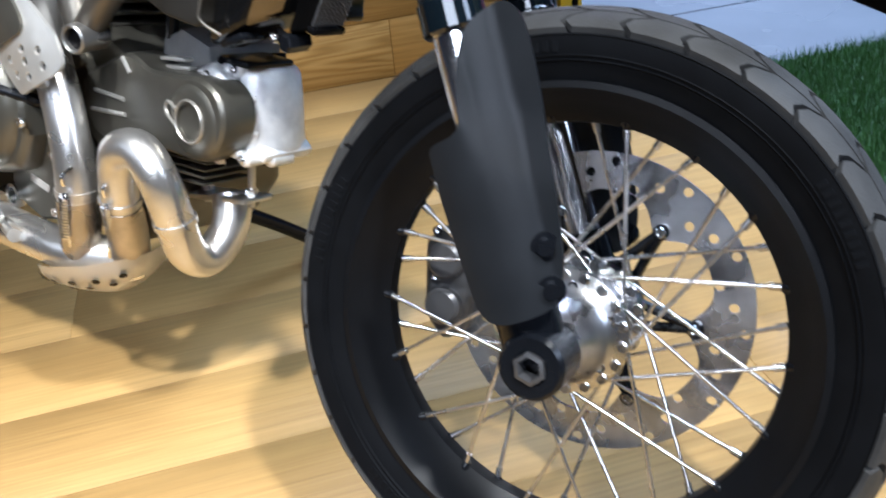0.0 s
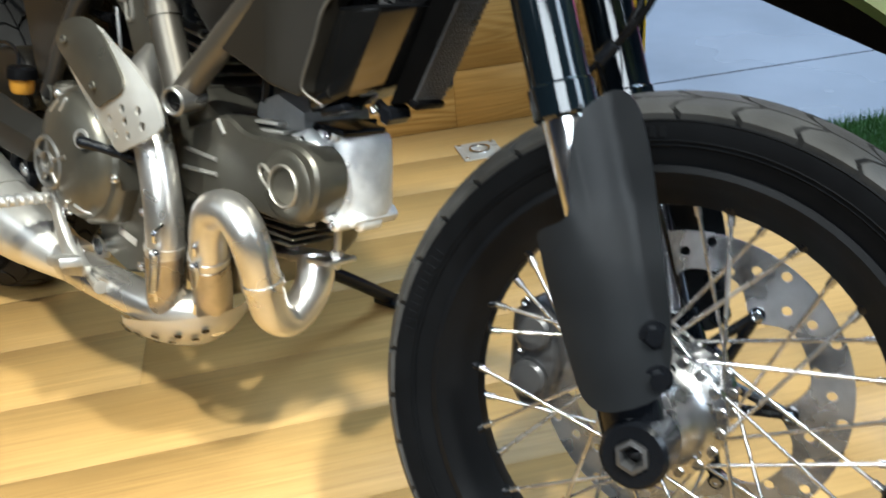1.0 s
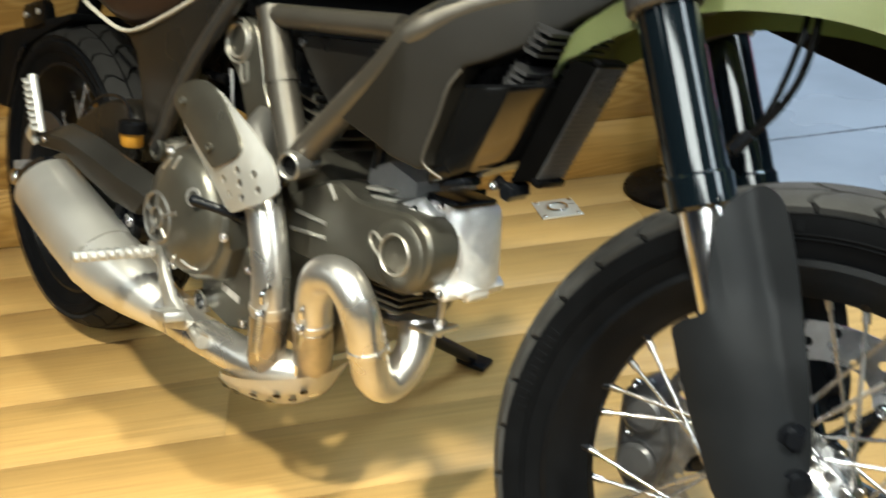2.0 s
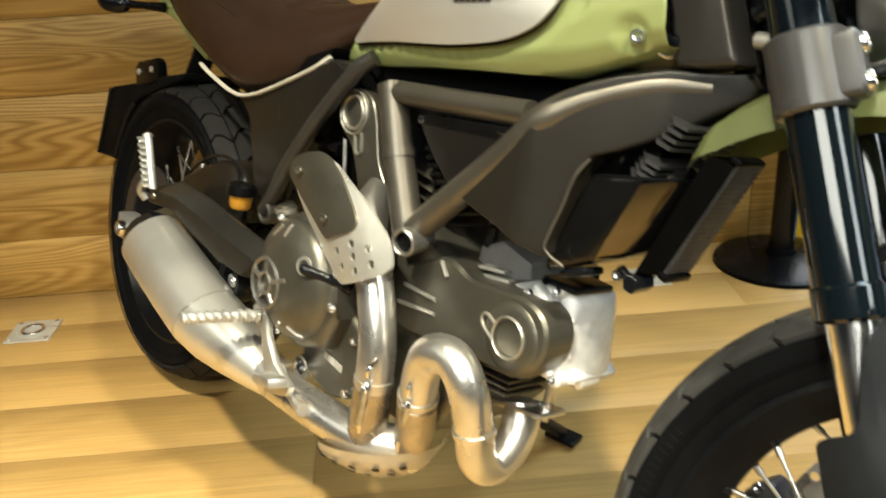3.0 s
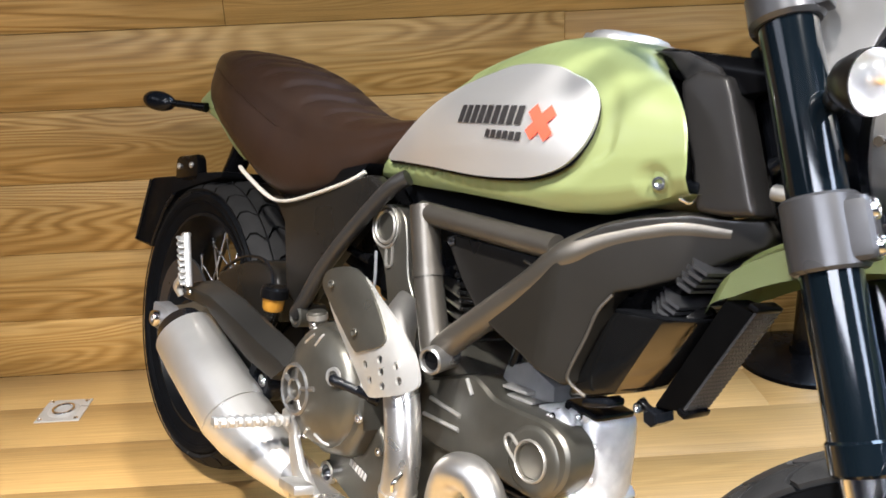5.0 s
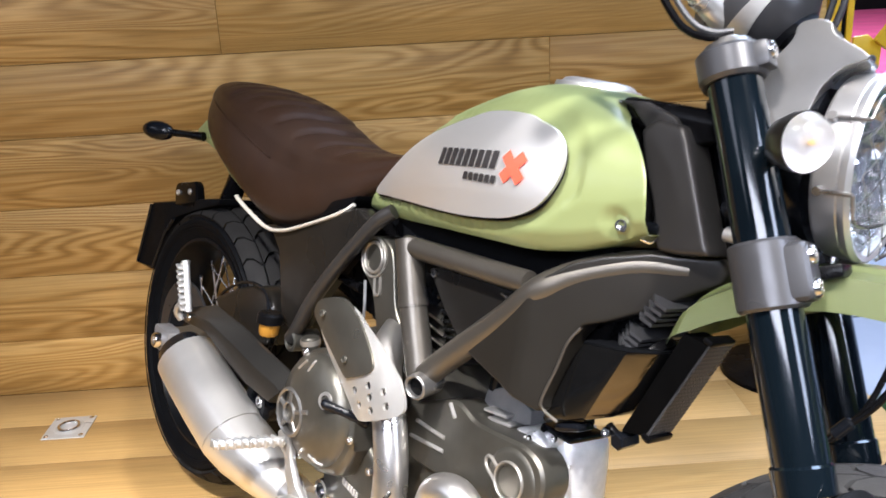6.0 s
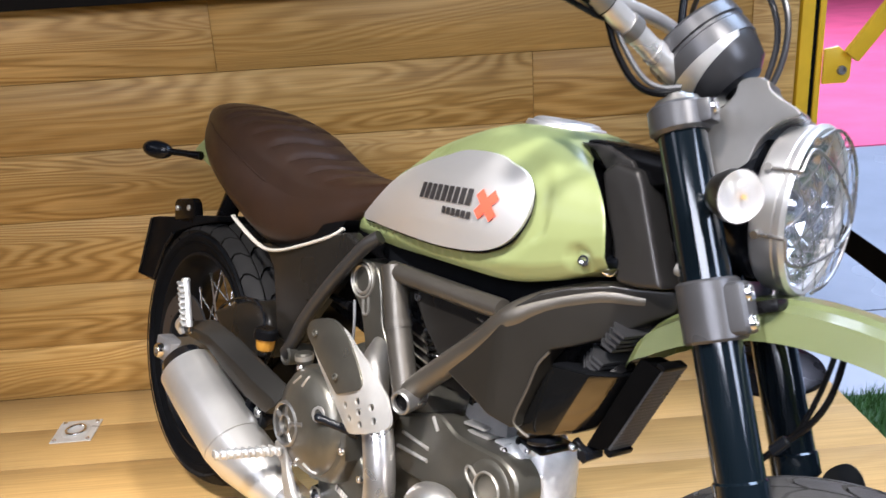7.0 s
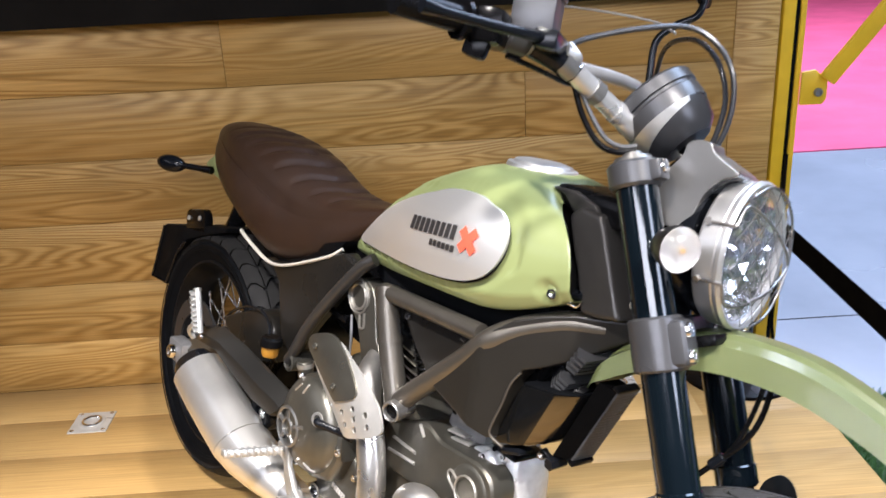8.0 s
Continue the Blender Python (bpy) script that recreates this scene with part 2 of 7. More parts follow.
GRASS_BACKING = material("grass_mat_backing", (0.028, 0.075, 0.016), 0.8, 0.0, 0.4, 60)
HALL_GREY = material("hall_floor_paint", (0.262, 0.287, 0.325), 0.25, 0.0, 0.10, 2.5, 0.05, 60)
PINK = material("pink_carpet", (0.60, 0.080, 0.170), 0.9, 0.0, 0.12, 3.0, 0.4, 250)
# near black only to hold down bounce and reflections in the hall
PLAIN_WALL = material("hall_wall_paint", (0.05, 0.05, 0.055), 0.8, 0.0, 0.06, 2)
MATT_BLACK = material("unlit_black_plastic", (0.0016, 0.0016, 0.0017), 0.6, 0.0, 0.15, 40, 0.04, 600, spec=0.03)
WEBBING = material("black_webbing", (0.003, 0.003, 0.0035), 0.9, 0.0, 0.2, 80, 0.2, 900, spec=0.03)
DARK_FELT = material("dark_cloth", (0.007, 0.006, 0.005), 0.9, 0.0, 0.2, 8, 0.3, 300, spec=0.1)


def pane(name):
    """A thin clear cover: light passes straight, with a weak gloss."""
    m = bpy.data.materials.new(name)
    m.use_nodes = True
    t = m.node_tree
    clear, shine, mix = t.nodes.new("ShaderNodeBsdfTransparent"), t.nodes.new("ShaderNodeBsdfGlossy"), t.nodes.new("ShaderNodeMixShader")
    shine.inputs["Roughness"].default_value, mix.inputs[0].default_value = 0.03, 0.10
    t.links.new(clear.outputs[0], mix.inputs[1])
    t.links.new(shine.outputs[0], mix.inputs[2])
    t.links.new(mix.outputs[0], t.nodes["Material Output"].inputs[0])
    return m


GLASS = pane("clear_glass")
LENS = glass("indicator_lens", (1.0, 0.97, 0.92), 0.32)

# ---- mesh helpers ----


def tidy(bm):
    bmesh.ops.recalc_face_normals(bm, faces=bm.faces)
    return bm


def finish(name, bm, mat, angle=35):
    me = bpy.data.meshes.new(name)
    bm.to_mesh(me)
    bm.free()
    me.materials.append(mat)
    me.shade_smooth()
    me.set_sharp_from_angle(angle=radians(angle))
    return me


def part(name, bm, mat, parent, label="", angle=35):
    ob = new(name, finish(name, bm, mat, angle))
    ob.parent = parent
    if label:
        ob["label"] = label
    return ob


def thing(name, m, label, category, group="", kind=""):
    ob = new(name)
    ob.matrix_world = m
    return tagged(ob, label, category, group, kind)


def spline(points, n=6):
    """A smooth line through the points."""
    p = [Vector(q) for q in points]
    p = [2 * p[0] - p[1], *p, 2 * p[-1] - p[-2]]
    out = []
    for i in range(1, len(p) - 2):
        for k in range(n):
            s = k / n
            a, b, c, d = p[i - 1 : i + 3]
            out.append(0.5 * ((2 * b) + (c - a) * s + (2 * a - 5 * b + 4 * c - d) * s * s + (3 * b - a - 3 * c + d) * s**3))
    return [*out, p[-2]]


def tube(points, r, seg=14, n=6, smooth=True, flat=1.0, bm=None, up=(0, 0, 1), caps=True):
    """A round (or flattened) rod along a line; r may be a list along the given points."""
    bm = bm or bmesh.new()
    line = spline(points, n) if smooth and len(points) > 2 else [Vector(q) for q in points]
    steps = len(line)
    radii = [r] * steps if not isinstance(r, (list, tuple)) else [float(np.interp(k / (steps - 1), np.linspace(0, 1, len(r)), r)) for k in range(steps)]
    side = None
    rings = []
    for k, q in enumerate(line):
        d = (line[min(k + 1, steps - 1)] - line[max(k - 1, 0)]).normalized()
        if side is None:
            side = d.cross(Vector(up))
            side = side if side.length > 0.05 else d.cross(Vector((1, 0, 0.1)))
        side = (side - side.dot(d) * d).normalized()
        other = d.cross(side)
        rings.append([bm.verts.new(q + radii[k] * (math.cos(a) * side + flat * math.sin(a) * other)) for a in (2 * math.pi * i / seg for i in range(seg))])
    skin(bm, rings, caps)
    return tidy(bm)


def skin(bm, rings, caps=True, closed=True):
    n = len(rings[0])
    for a, b in zip(rings, rings[1:]):
        for i in range(n if closed else n - 1):
            j = (i + 1) % n
            bm.faces.new((a[i], a[j], b[j], b[i]))
    if caps:
        bm.faces.new(rings[0])
        bm.faces.new(list(reversed(rings[-1])))


def loft(sections, caps=True, bm=None):
    bm = bm or bmesh.new()
    skin(bm, [[bm.verts.new(q) for q in s] for s in sections], caps)
    return tidy(bm)


def lathe(profile, centre, axis, seg=48, ring=False, bm=None):
    """Turns (radius, height) points round an axis; ring: the profile is closed in itself."""
    bm = bm or bmesh.new()
    axis = Vector(axis).normalized()
    side = axis.orthogonal().normalized()
    other = axis.cross(side)
    rows = []
    for k in range(seg):
        a = 2 * math.pi * k / seg
        d = math.cos(a) * side + math.sin(a) * other
        rows.append([bm.verts.new(Vector(centre) + r * d + h * axis) for r, h in profile])
    n = len(profile)
    for k in range(seg):
        a, b = rows[k], rows[(k + 1) % seg]
        for i in range(n if ring else n - 1):
            j = (i + 1) % n
            bm.faces.new((a[i], a[j], b[j], b[i]))
    if not ring:
        for i in (0, n - 1):
            if profile[i][0] > 1e-5:
                bm.faces.new([row[i] for row in rows])
    bmesh.ops.remove_doubles(bm, verts=bm.verts, dist=1e-6)
    return tidy(bm)


def rounded(bm, width, segments=2, angle=30):
    edges = [e for e in bm.edges if len(e.link_faces) == 2 and e.calc_face_angle(0) > radians(angle)]
    bmesh.ops.bevel(bm, geom=edges, offset=width, segments=segments, profile=0.6, affect="EDGES", clamp_overlap=True)
    return tidy(bm)


def prism(outline, y0, y1, bevel=0.004, segments=2, smooth=0, bm=None):
    """An outline in x and z, given thickness from y0 to y1."""
    pts = [(q.x, q.z) for q in spline([(x, 0, z) for x, z in [*outline, outline[0]]], smooth)[:-1]] if smooth else outline
    fresh = bmesh.new()
    loops = [[fresh.verts.new((x, y, z)) for x, z in pts] for y in (y0, y1)]
    skin(fresh, loops)
    tidy(fresh)
    if bevel:
        rounded(fresh, bevel, segments, 40)
    return merged(bm, fresh) if bm else fresh


def merged(bm, other):
    me = bpy.data.meshes.new("joined")
    other.to_mesh(me)
    other.free()
    bm.from_mesh(me)
    bpy.data.meshes.remove(me)
    return bm


def box(centre, size, turn=(0, 0, 0), bevel=0.003, segments=2, bm=None):
    fresh = bmesh.new()
    bmesh.ops.create_cube(fresh, size=1.0, matrix=pose(*centre, *turn) @ Matrix.Diagonal((*size, 1)))
    if bevel:
        rounded(fresh, bevel, segments)
    return merged(bm, fresh) if bm else fresh


def rod(a, b, r, seg=12, bm=None, bevel=0.0):
    """A straight cylinder from a to b."""
    a, b = Vector(a), Vector(b)
    h = (b - a).length
    prof = [(0, 0), (r - bevel, 0), (r, bevel), (r, h - bevel), (r - bevel, h), (0, h)] if bevel else [(0, 0), (r, 0), (r, h), (0, h)]
    return lathe(prof, a, b - a, seg, bm=bm)


def bolt(at, axis, r=0.006, h=0.005, bm=None):
    """A socket-head bolt."""
    return lathe([(0, h * 0.4), (r * 0.5, h * 0.4), (r * 0.55, h), (r * 0.85, h), (r, h * 0.7), (r, 0), (0, 0)], at, axis, 14, bm=bm)


def ellipse(cx, cz, rx, rz=None, n=20, turn=0.0):
    rz = rz or rx
    c, s = math.cos(radians(turn)), math.sin(radians(turn))
    return [(cx + c * rx * math.cos(a) - s * rz * math.sin(a), cz + s * rx * math.cos(a) + c * rz * math.sin(a)) for a in (2 * math.pi * k / n for k in range(n))]


def plate(outer, holes, y0, y1):
    """A flat plate in x and z with real holes, from y0 to y1."""
    bm = bmesh.new()
    edges = []
    for loop in (outer, *holes):
        vs = [bm.verts.new((x, y0, z)) for x, z in loop]
        edges += [bm.edges.new((a, b)) for a, b in zip(vs, [*vs[1:], vs[0]])]
    bmesh.ops.triangle_fill(bm, use_beauty=True, use_dissolve=False, edges=edges)
    got = bmesh.ops.extrude_face_region(bm, geom=bm.faces[:])
    bmesh.ops.translate(bm, verts=[v for v in got["geom"] if isinstance(v, bmesh.types.BMVert)], vec=(0, y1 - y0, 0))
    return tidy(bm)


def inlay(outline, depth_at, lift, rings=7, edge=0.0):
    """A panel that follows a curved side: outline in x and z, y from depth_at(x, z) less lift; edge: how far its rim drops back."""
    cx, cz = (sum(q[i] for q in outline) / len(outline) for i in (0, 1))
    bm = bmesh.new()
    rows = []
    for k in range(1, rings + 1):
        s = k / rings
        rows.append([bm.verts.new((x, depth_at(x, z) - lift, z)) for x, z in ((cx + s * (a - cx), cz + s * (b - cz)) for a, b in outline)])
    if edge:
        rows.append([bm.verts.new((v.co.x, v.co.y + edge, v.co.z)) for v in rows[-1]])
    skin(bm, rows, caps=False)
    mid = bm.verts.new((cx, depth_at(cx, cz) - lift, cz))
    n = len(outline)
    for i in range(n):
        bm.faces.new((mid, rows[0][(i + 1) % n], rows[0][i]))
    return tidy(bm)


def smooth_loop(points, n=5):
    """A closed smooth outline through (x, z) points."""
    p = [Vector((x, 0, z)) for x, z in points]
    out = []
    for i in range(len(p)):
        a, b, c, d = (p[(i + k) % len(p)] for k in (-1, 0, 1, 2))
        for k in range(n):
            s = k / n
            q = 0.5 * ((2 * b) + (c - a) * s + (2 * a - 5 * b + 4 * c - d) * s * s + (3 * b - a - 3 * c + d) * s**3)
            out.append((q.x, q.z))
    return out

# ---- the place: platform, back wall, hall ----
WALL_Y, EDGE_X, DROP = 2.19, 0.93, -0.10


def slab(name, lo, hi, mat, label, category, bevel=0.0):
    c = [(a + b) / 2 for a, b in zip(lo, hi)]
    ob = new(name, finish(name, box((0, 0, 0), [b - a for a, b in zip(lo, hi)], bevel=bevel), mat))
    ob.location = c
    return tagged(ob, label, category, kind="structure")


wall = slab("wall_north", (-3.2, WALL_Y + 0.018, DROP), (EDGE_X - 0.03, WALL_Y + 0.10, 2.6), DARK_FELT, "back wall clad with wide brushed wooden boards", "wall")
floor = slab("floor", (-3.2, -2.6, DROP), (EDGE_X - 0.004, WALL_Y + 0.018, -0.022), DARK_FELT, "raised wooden display platform with wide boards", "floor")
slab("ground", (-9, -6, DROP - 0.2), (12, 4.68, DROP - 0.004), HALL_GREY, "smooth grey-blue exhibition hall floor", "floor")
slab("carpet", (-9, 4.68, DROP - 0.2), (12, 14, DROP + 0.004), PINK, "bright pink carpet on the hall floor", "carpet")
# unseen shell closing the hall; its dark colour limits bounced light
slab("ceiling", (-9, -6, 6.4), (12, 14, 6.5), PLAIN_WALL, "plain dark hall ceiling, out of view", "ceiling")
slab("wall_south", (-9, -6.2, DROP), (12, -6, 6.4), PLAIN_WALL, "plain dark hall wall, out of view", "wall")
slab("wall_east", (12, -6, DROP), (12.2, 14, 6.4), PLAIN_WALL, "plain dark hall wall, out of view", "wall")
slab("wall_west", (-9.2, -6, DROP), (-9, 14, 6.4), PLAIN_WALL, "plain dark hall wall, out of view", "wall")
slab("wall_far", (-9, 14, DROP), (12, 14.2, 6.4), DARK_FELT, "dark cloth partition at the far side of the hall", "wall")
slab("trim", (-3.2, WALL_Y - 0.060, 1.045), (EDGE_X - 0.12, WALL_Y + 0.018, 1.75), DARK_FELT, "dark panel above the wooden boards", "wall panel", 0.004)


def board(parent, lo, hi, mat):
    """One plank with softened edges, a child of the wall or floor."""
    c = Vector([(a + b) / 2 for a, b in zip(lo, hi)])
    ob = new("plank", finish("plank", box((0, 0, 0), [b - a for a, b in zip(lo, hi)], bevel=0.0004, segments=1), mat, 60))
    ob.parent = parent
    ob.location = c - parent.location
    return ob


def build_boards():
    rows = [(-0.024 + 0.178 * k, -0.024 + 0.178 * (k + 1)) for k in range(6)]
    joints = {0: (-2.2, 0.42), 1: (-1.9,), 2: (-2.5, 0.6), 3: (-2.1,), 4: (-2.6, 0.205), 5: (-0.587,)}
    for k, (a, b) in enumerate(rows):
        a = max(a, 0.0)
        cuts = [-3.2, *joints[k], 0.765]
        for x0, x1 in zip(cuts, cuts[1:]):
            board(wall, (x0 + 0.0006, WALL_Y - random.uniform(0, 0.0015), a + 0.0008), (x1 - 0.0006, WALL_Y + 0.018, b - 0.0008), WALL_WOOD)
    board(wall, (0.7662, WALL_Y - 0.003, 0.0), (0.8845, WALL_Y + 0.018, 1.044), WALL_WOOD).rotation_euler = (0, 0, 0)
    edges = [2.19 - 0.0 - 0.182 * k for k in range(27)]
    for k, (b, a) in enumerate(zip(edges, edges[1:])):
        cuts = [-3.2, random.choice((-2.3, -2.75, -2.5)), *((-0.343,) if k == 4 else (0.62,) if k in (1, 7) else ()), EDGE_X]
        for x0, x1 in zip(cuts, cuts[1:]):
            board(floor, (x0 + 0.0003, a + 0.0002, -0.022), (x1 - 0.0003, b - 0.0002, -random.uniform(0, 0.0003)), FLOOR_WOOD)


# ---- the motorcycle, built upright: x to its front, y to its left, z up; it leans on its stand ----
LEANING = Matrix.Translation((-0.6422, 1.7375, 0.0027)) @ pose(0, 0, 0, 0, 0, -54.3) @ pose(0, 0, 0, -15, 0, 0)
bike = thing("motorcycle", LEANING, "green retro motorcycle with brown seat leaning on its side stand", "motorcycle")
RAKE = Vector((-math.sin(radians(24)), 0, math.cos(radians(24))))
AXLE = Vector((1.432, 0, 0.308))
HUB = Vector((1.430, 0.003, 0.3155))
PIVOT = Vector((1.4078, 0, 0.2972))
STEER = Matrix.Translation(PIVOT) @ Matrix.Rotation(radians(14), 4, RAKE) @ Matrix.Translation(-PIVOT)
Y = Vector((0, 1, 0))


def steered(name, bm, mat, parent, label="", angle=35):
    bm.transform(STEER)
    return part(name, bm, mat, parent, label, angle)


def leg(y, z, out=0.0):
    """A place on the fork leg's axis at height z, moved forward of it by out."""
    k = (z - AXLE.z) / RAKE.z
    return Vector((AXLE.x, y, AXLE.z)) + k * RAKE + out * Vector((RAKE.z, 0, -RAKE.x))



def wheel(prefix, centre, r_out, half, r_bead, bead, place, pitches, spokes, tread_mat, hub_y=-0.034, flange=0.047):
    """A wire wheel: rim with its tyre, hub and spokes."""
    crown = [(half * math.sin(a) * 0.98, r_out - half * 0.62 * (1 - math.cos(a))) for a in np.linspace(-1.25, 1.25, 15)]
    side = [(half * 1.0, r_out - half * 0.62 * 0.86), (half * 0.99, r_bead + (r_out - r_bead) * 0.42), (half * 0.86, r_bead + (r_out - r_bead) * 0.14), (bead, r_bead)]
    prof = [(r - 0.0045, y) for y, r in crown] + [(r, y) for y, r in side] + [(r_bead - 0.004, bead - 0.01), (r_bead - 0.004, -bead + 0.01)] + [(r, -y) for y, r in reversed(side)]
    rim_prof = [(r_bead + 0.003, bead + 0.001), (r_bead + 0.003, bead + 0.004), (r_bead - 0.003, bead + 0.005), (r_bead - 0.014, bead * 0.74), (r_bead - 0.024, bead * 0.42), (r_bead - 0.034, bead * 0.22), (r_bead - 0.035, 0)]
    rim_prof = rim_prof + [(r, -h) for r, h in reversed(rim_prof[:-1])] + [(r_bead - 0.006, -bead * 0.7), (r_bead - 0.02, 0), (r_bead - 0.006, bead * 0.7)]
    rim = place(prefix + "_wheel", lathe(rim_prof, centre, Y, 96, ring=True), RIM_BLACK, bike, "black wire wheel")
    place("tyre", lathe(prof, centre, Y, 120, ring=True), RUBBER, rim, "black off-road tyre")
    tread = bmesh.new()

    def on_tyre(u, v, lift):
        """u: angle round the wheel; v: -1..1 across the crown."""
        a = v * 1.22
        r = r_out - half * 0.62 * (1 - math.cos(a)) - 0.0045 + lift
        y = half * math.sin(a) * 0.98
        return centre + Vector((r * math.cos(u), y + lift * math.sin(a) * 0.5, r * math.sin(u)))

    step = 2 * math.pi / pitches
    for k in range(pitches):
        for sign in (-1, 1):
            base = (k + (0.5 if sign > 0 else 0)) * step
            for v0, v1, u0, u1 in ((0.03, 0.48, 0.03, 0.94), (0.52, 1.0, 0.0, 0.92)):
                top, low = [], []
                for v in np.linspace(v0, v1, 4):
                    bend = 0.55 * abs(v - 0.5) + 0.25 * math.sin(math.pi * (v - v0) / (v1 - v0))
                    rowt = [tread.verts.new(on_tyre(base + (bend + u0 + (u1 - u0) * s) * step, sign * v, 0.0055)) for s in (0.015, 0.35, 0.65, 0.985)]
                    rowl = [tread.verts.new(on_tyre(base + (bend + u0 + (u1 - u0) * s) * step, sign * v, -0.001)) for s in (0, 1)]
                    top.append(rowt)
                    low.append(rowl)
                for a, b in zip(top, top[1:]):
                    for i in range(3):
                        tread.faces.new((a[i], a[i + 1], b[i + 1], b[i]))
                for a, b, c, d in zip(top, top[1:], low, low[1:]):
                    tread.faces.new((a[0], b[0], d[0], c[0]))
                    tread.faces.new((a[3], b[3], d[1], c[1]))
                for a, c in ((top[0], low[0]), (top[-1], low[-1])):
                    tread.faces.new((c[0], *a, c[1]))
    tagged(place("tread", tidy(tread), tread_mat, rim, "dusty block tread"), kind="stuff")
    for off, hgt in ((0.30, 0.0016), (0.36, 0.0012), (0.62, 0.001)):
        for sign in (-1, 1):
            r = r_bead + (r_out - r_bead) * off
            y = sign * float(np.interp(off, (0.0, 0.14, 0.42, 0.8), (bead, half * 0.86, half * 0.99, half)))
            place("sidewall_ridge", lathe([(r - 0.0012, y), (r, y + sign * hgt), (r + 0.0012, y), (r, y - sign * 0.002)], centre, Y, 96, ring=True), RUBBER, rim)
    for base_a, count in ((0.5, 9), (1.75, 6), (2.75, 11), (4.0, 5), (5.2, 8)):
        for k in range(count):
            r = r_bead + (r_out - r_bead) * 0.47
            a = base_a + 0.034 * k
            q = centre + Vector((r * math.cos(a), -half * 0.992, r * math.sin(a)))
            place("sidewall_mark", box(q, (0.0052, 0.0012, 0.0095), (0, -math.degrees(a) + 90, 0), 0.0004, 1), RUBBER, rim)
    reach = r_bead - 0.0275
    for k in range(spokes):
        a = 2 * math.pi * (k + 0.5) / spokes
        sign = 1 if k % 2 else -1
        lead = radians(62) * (1 if (k // 2) % 2 else -1)
        hub_at = centre + Vector((flange * math.cos(a + lead), (0.046 if sign > 0 else hub_y), flange * math.sin(a + lead)))
        rim_at = centre + Vector((reach * math.cos(a), sign * 0.006, reach * math.sin(a)))
        d = (rim_at - hub_at).normalized()
        bm = rod(hub_at, rim_at - 0.012 * d, 0.0020, 10)
        rod(rim_at - 0.018 * d, rim_at - 0.002 * d, 0.0038, 6, bm=bm)
        place("spoke", bm, SPOKE_STEEL, rim, "", 62)
        place("nipple_seat", lathe([(0, 0.006), (0.004, 0.006), (0.0065, 0.002), (0.008, -0.004), (0, -0.004)], rim_at - 0.002 * d, -d, 10), BLACK_SATIN, rim)
    return rim


def turned_place(name, bm, mat, parent, label="", angle=35):
    return steered(name, bm, mat, parent, label, angle)


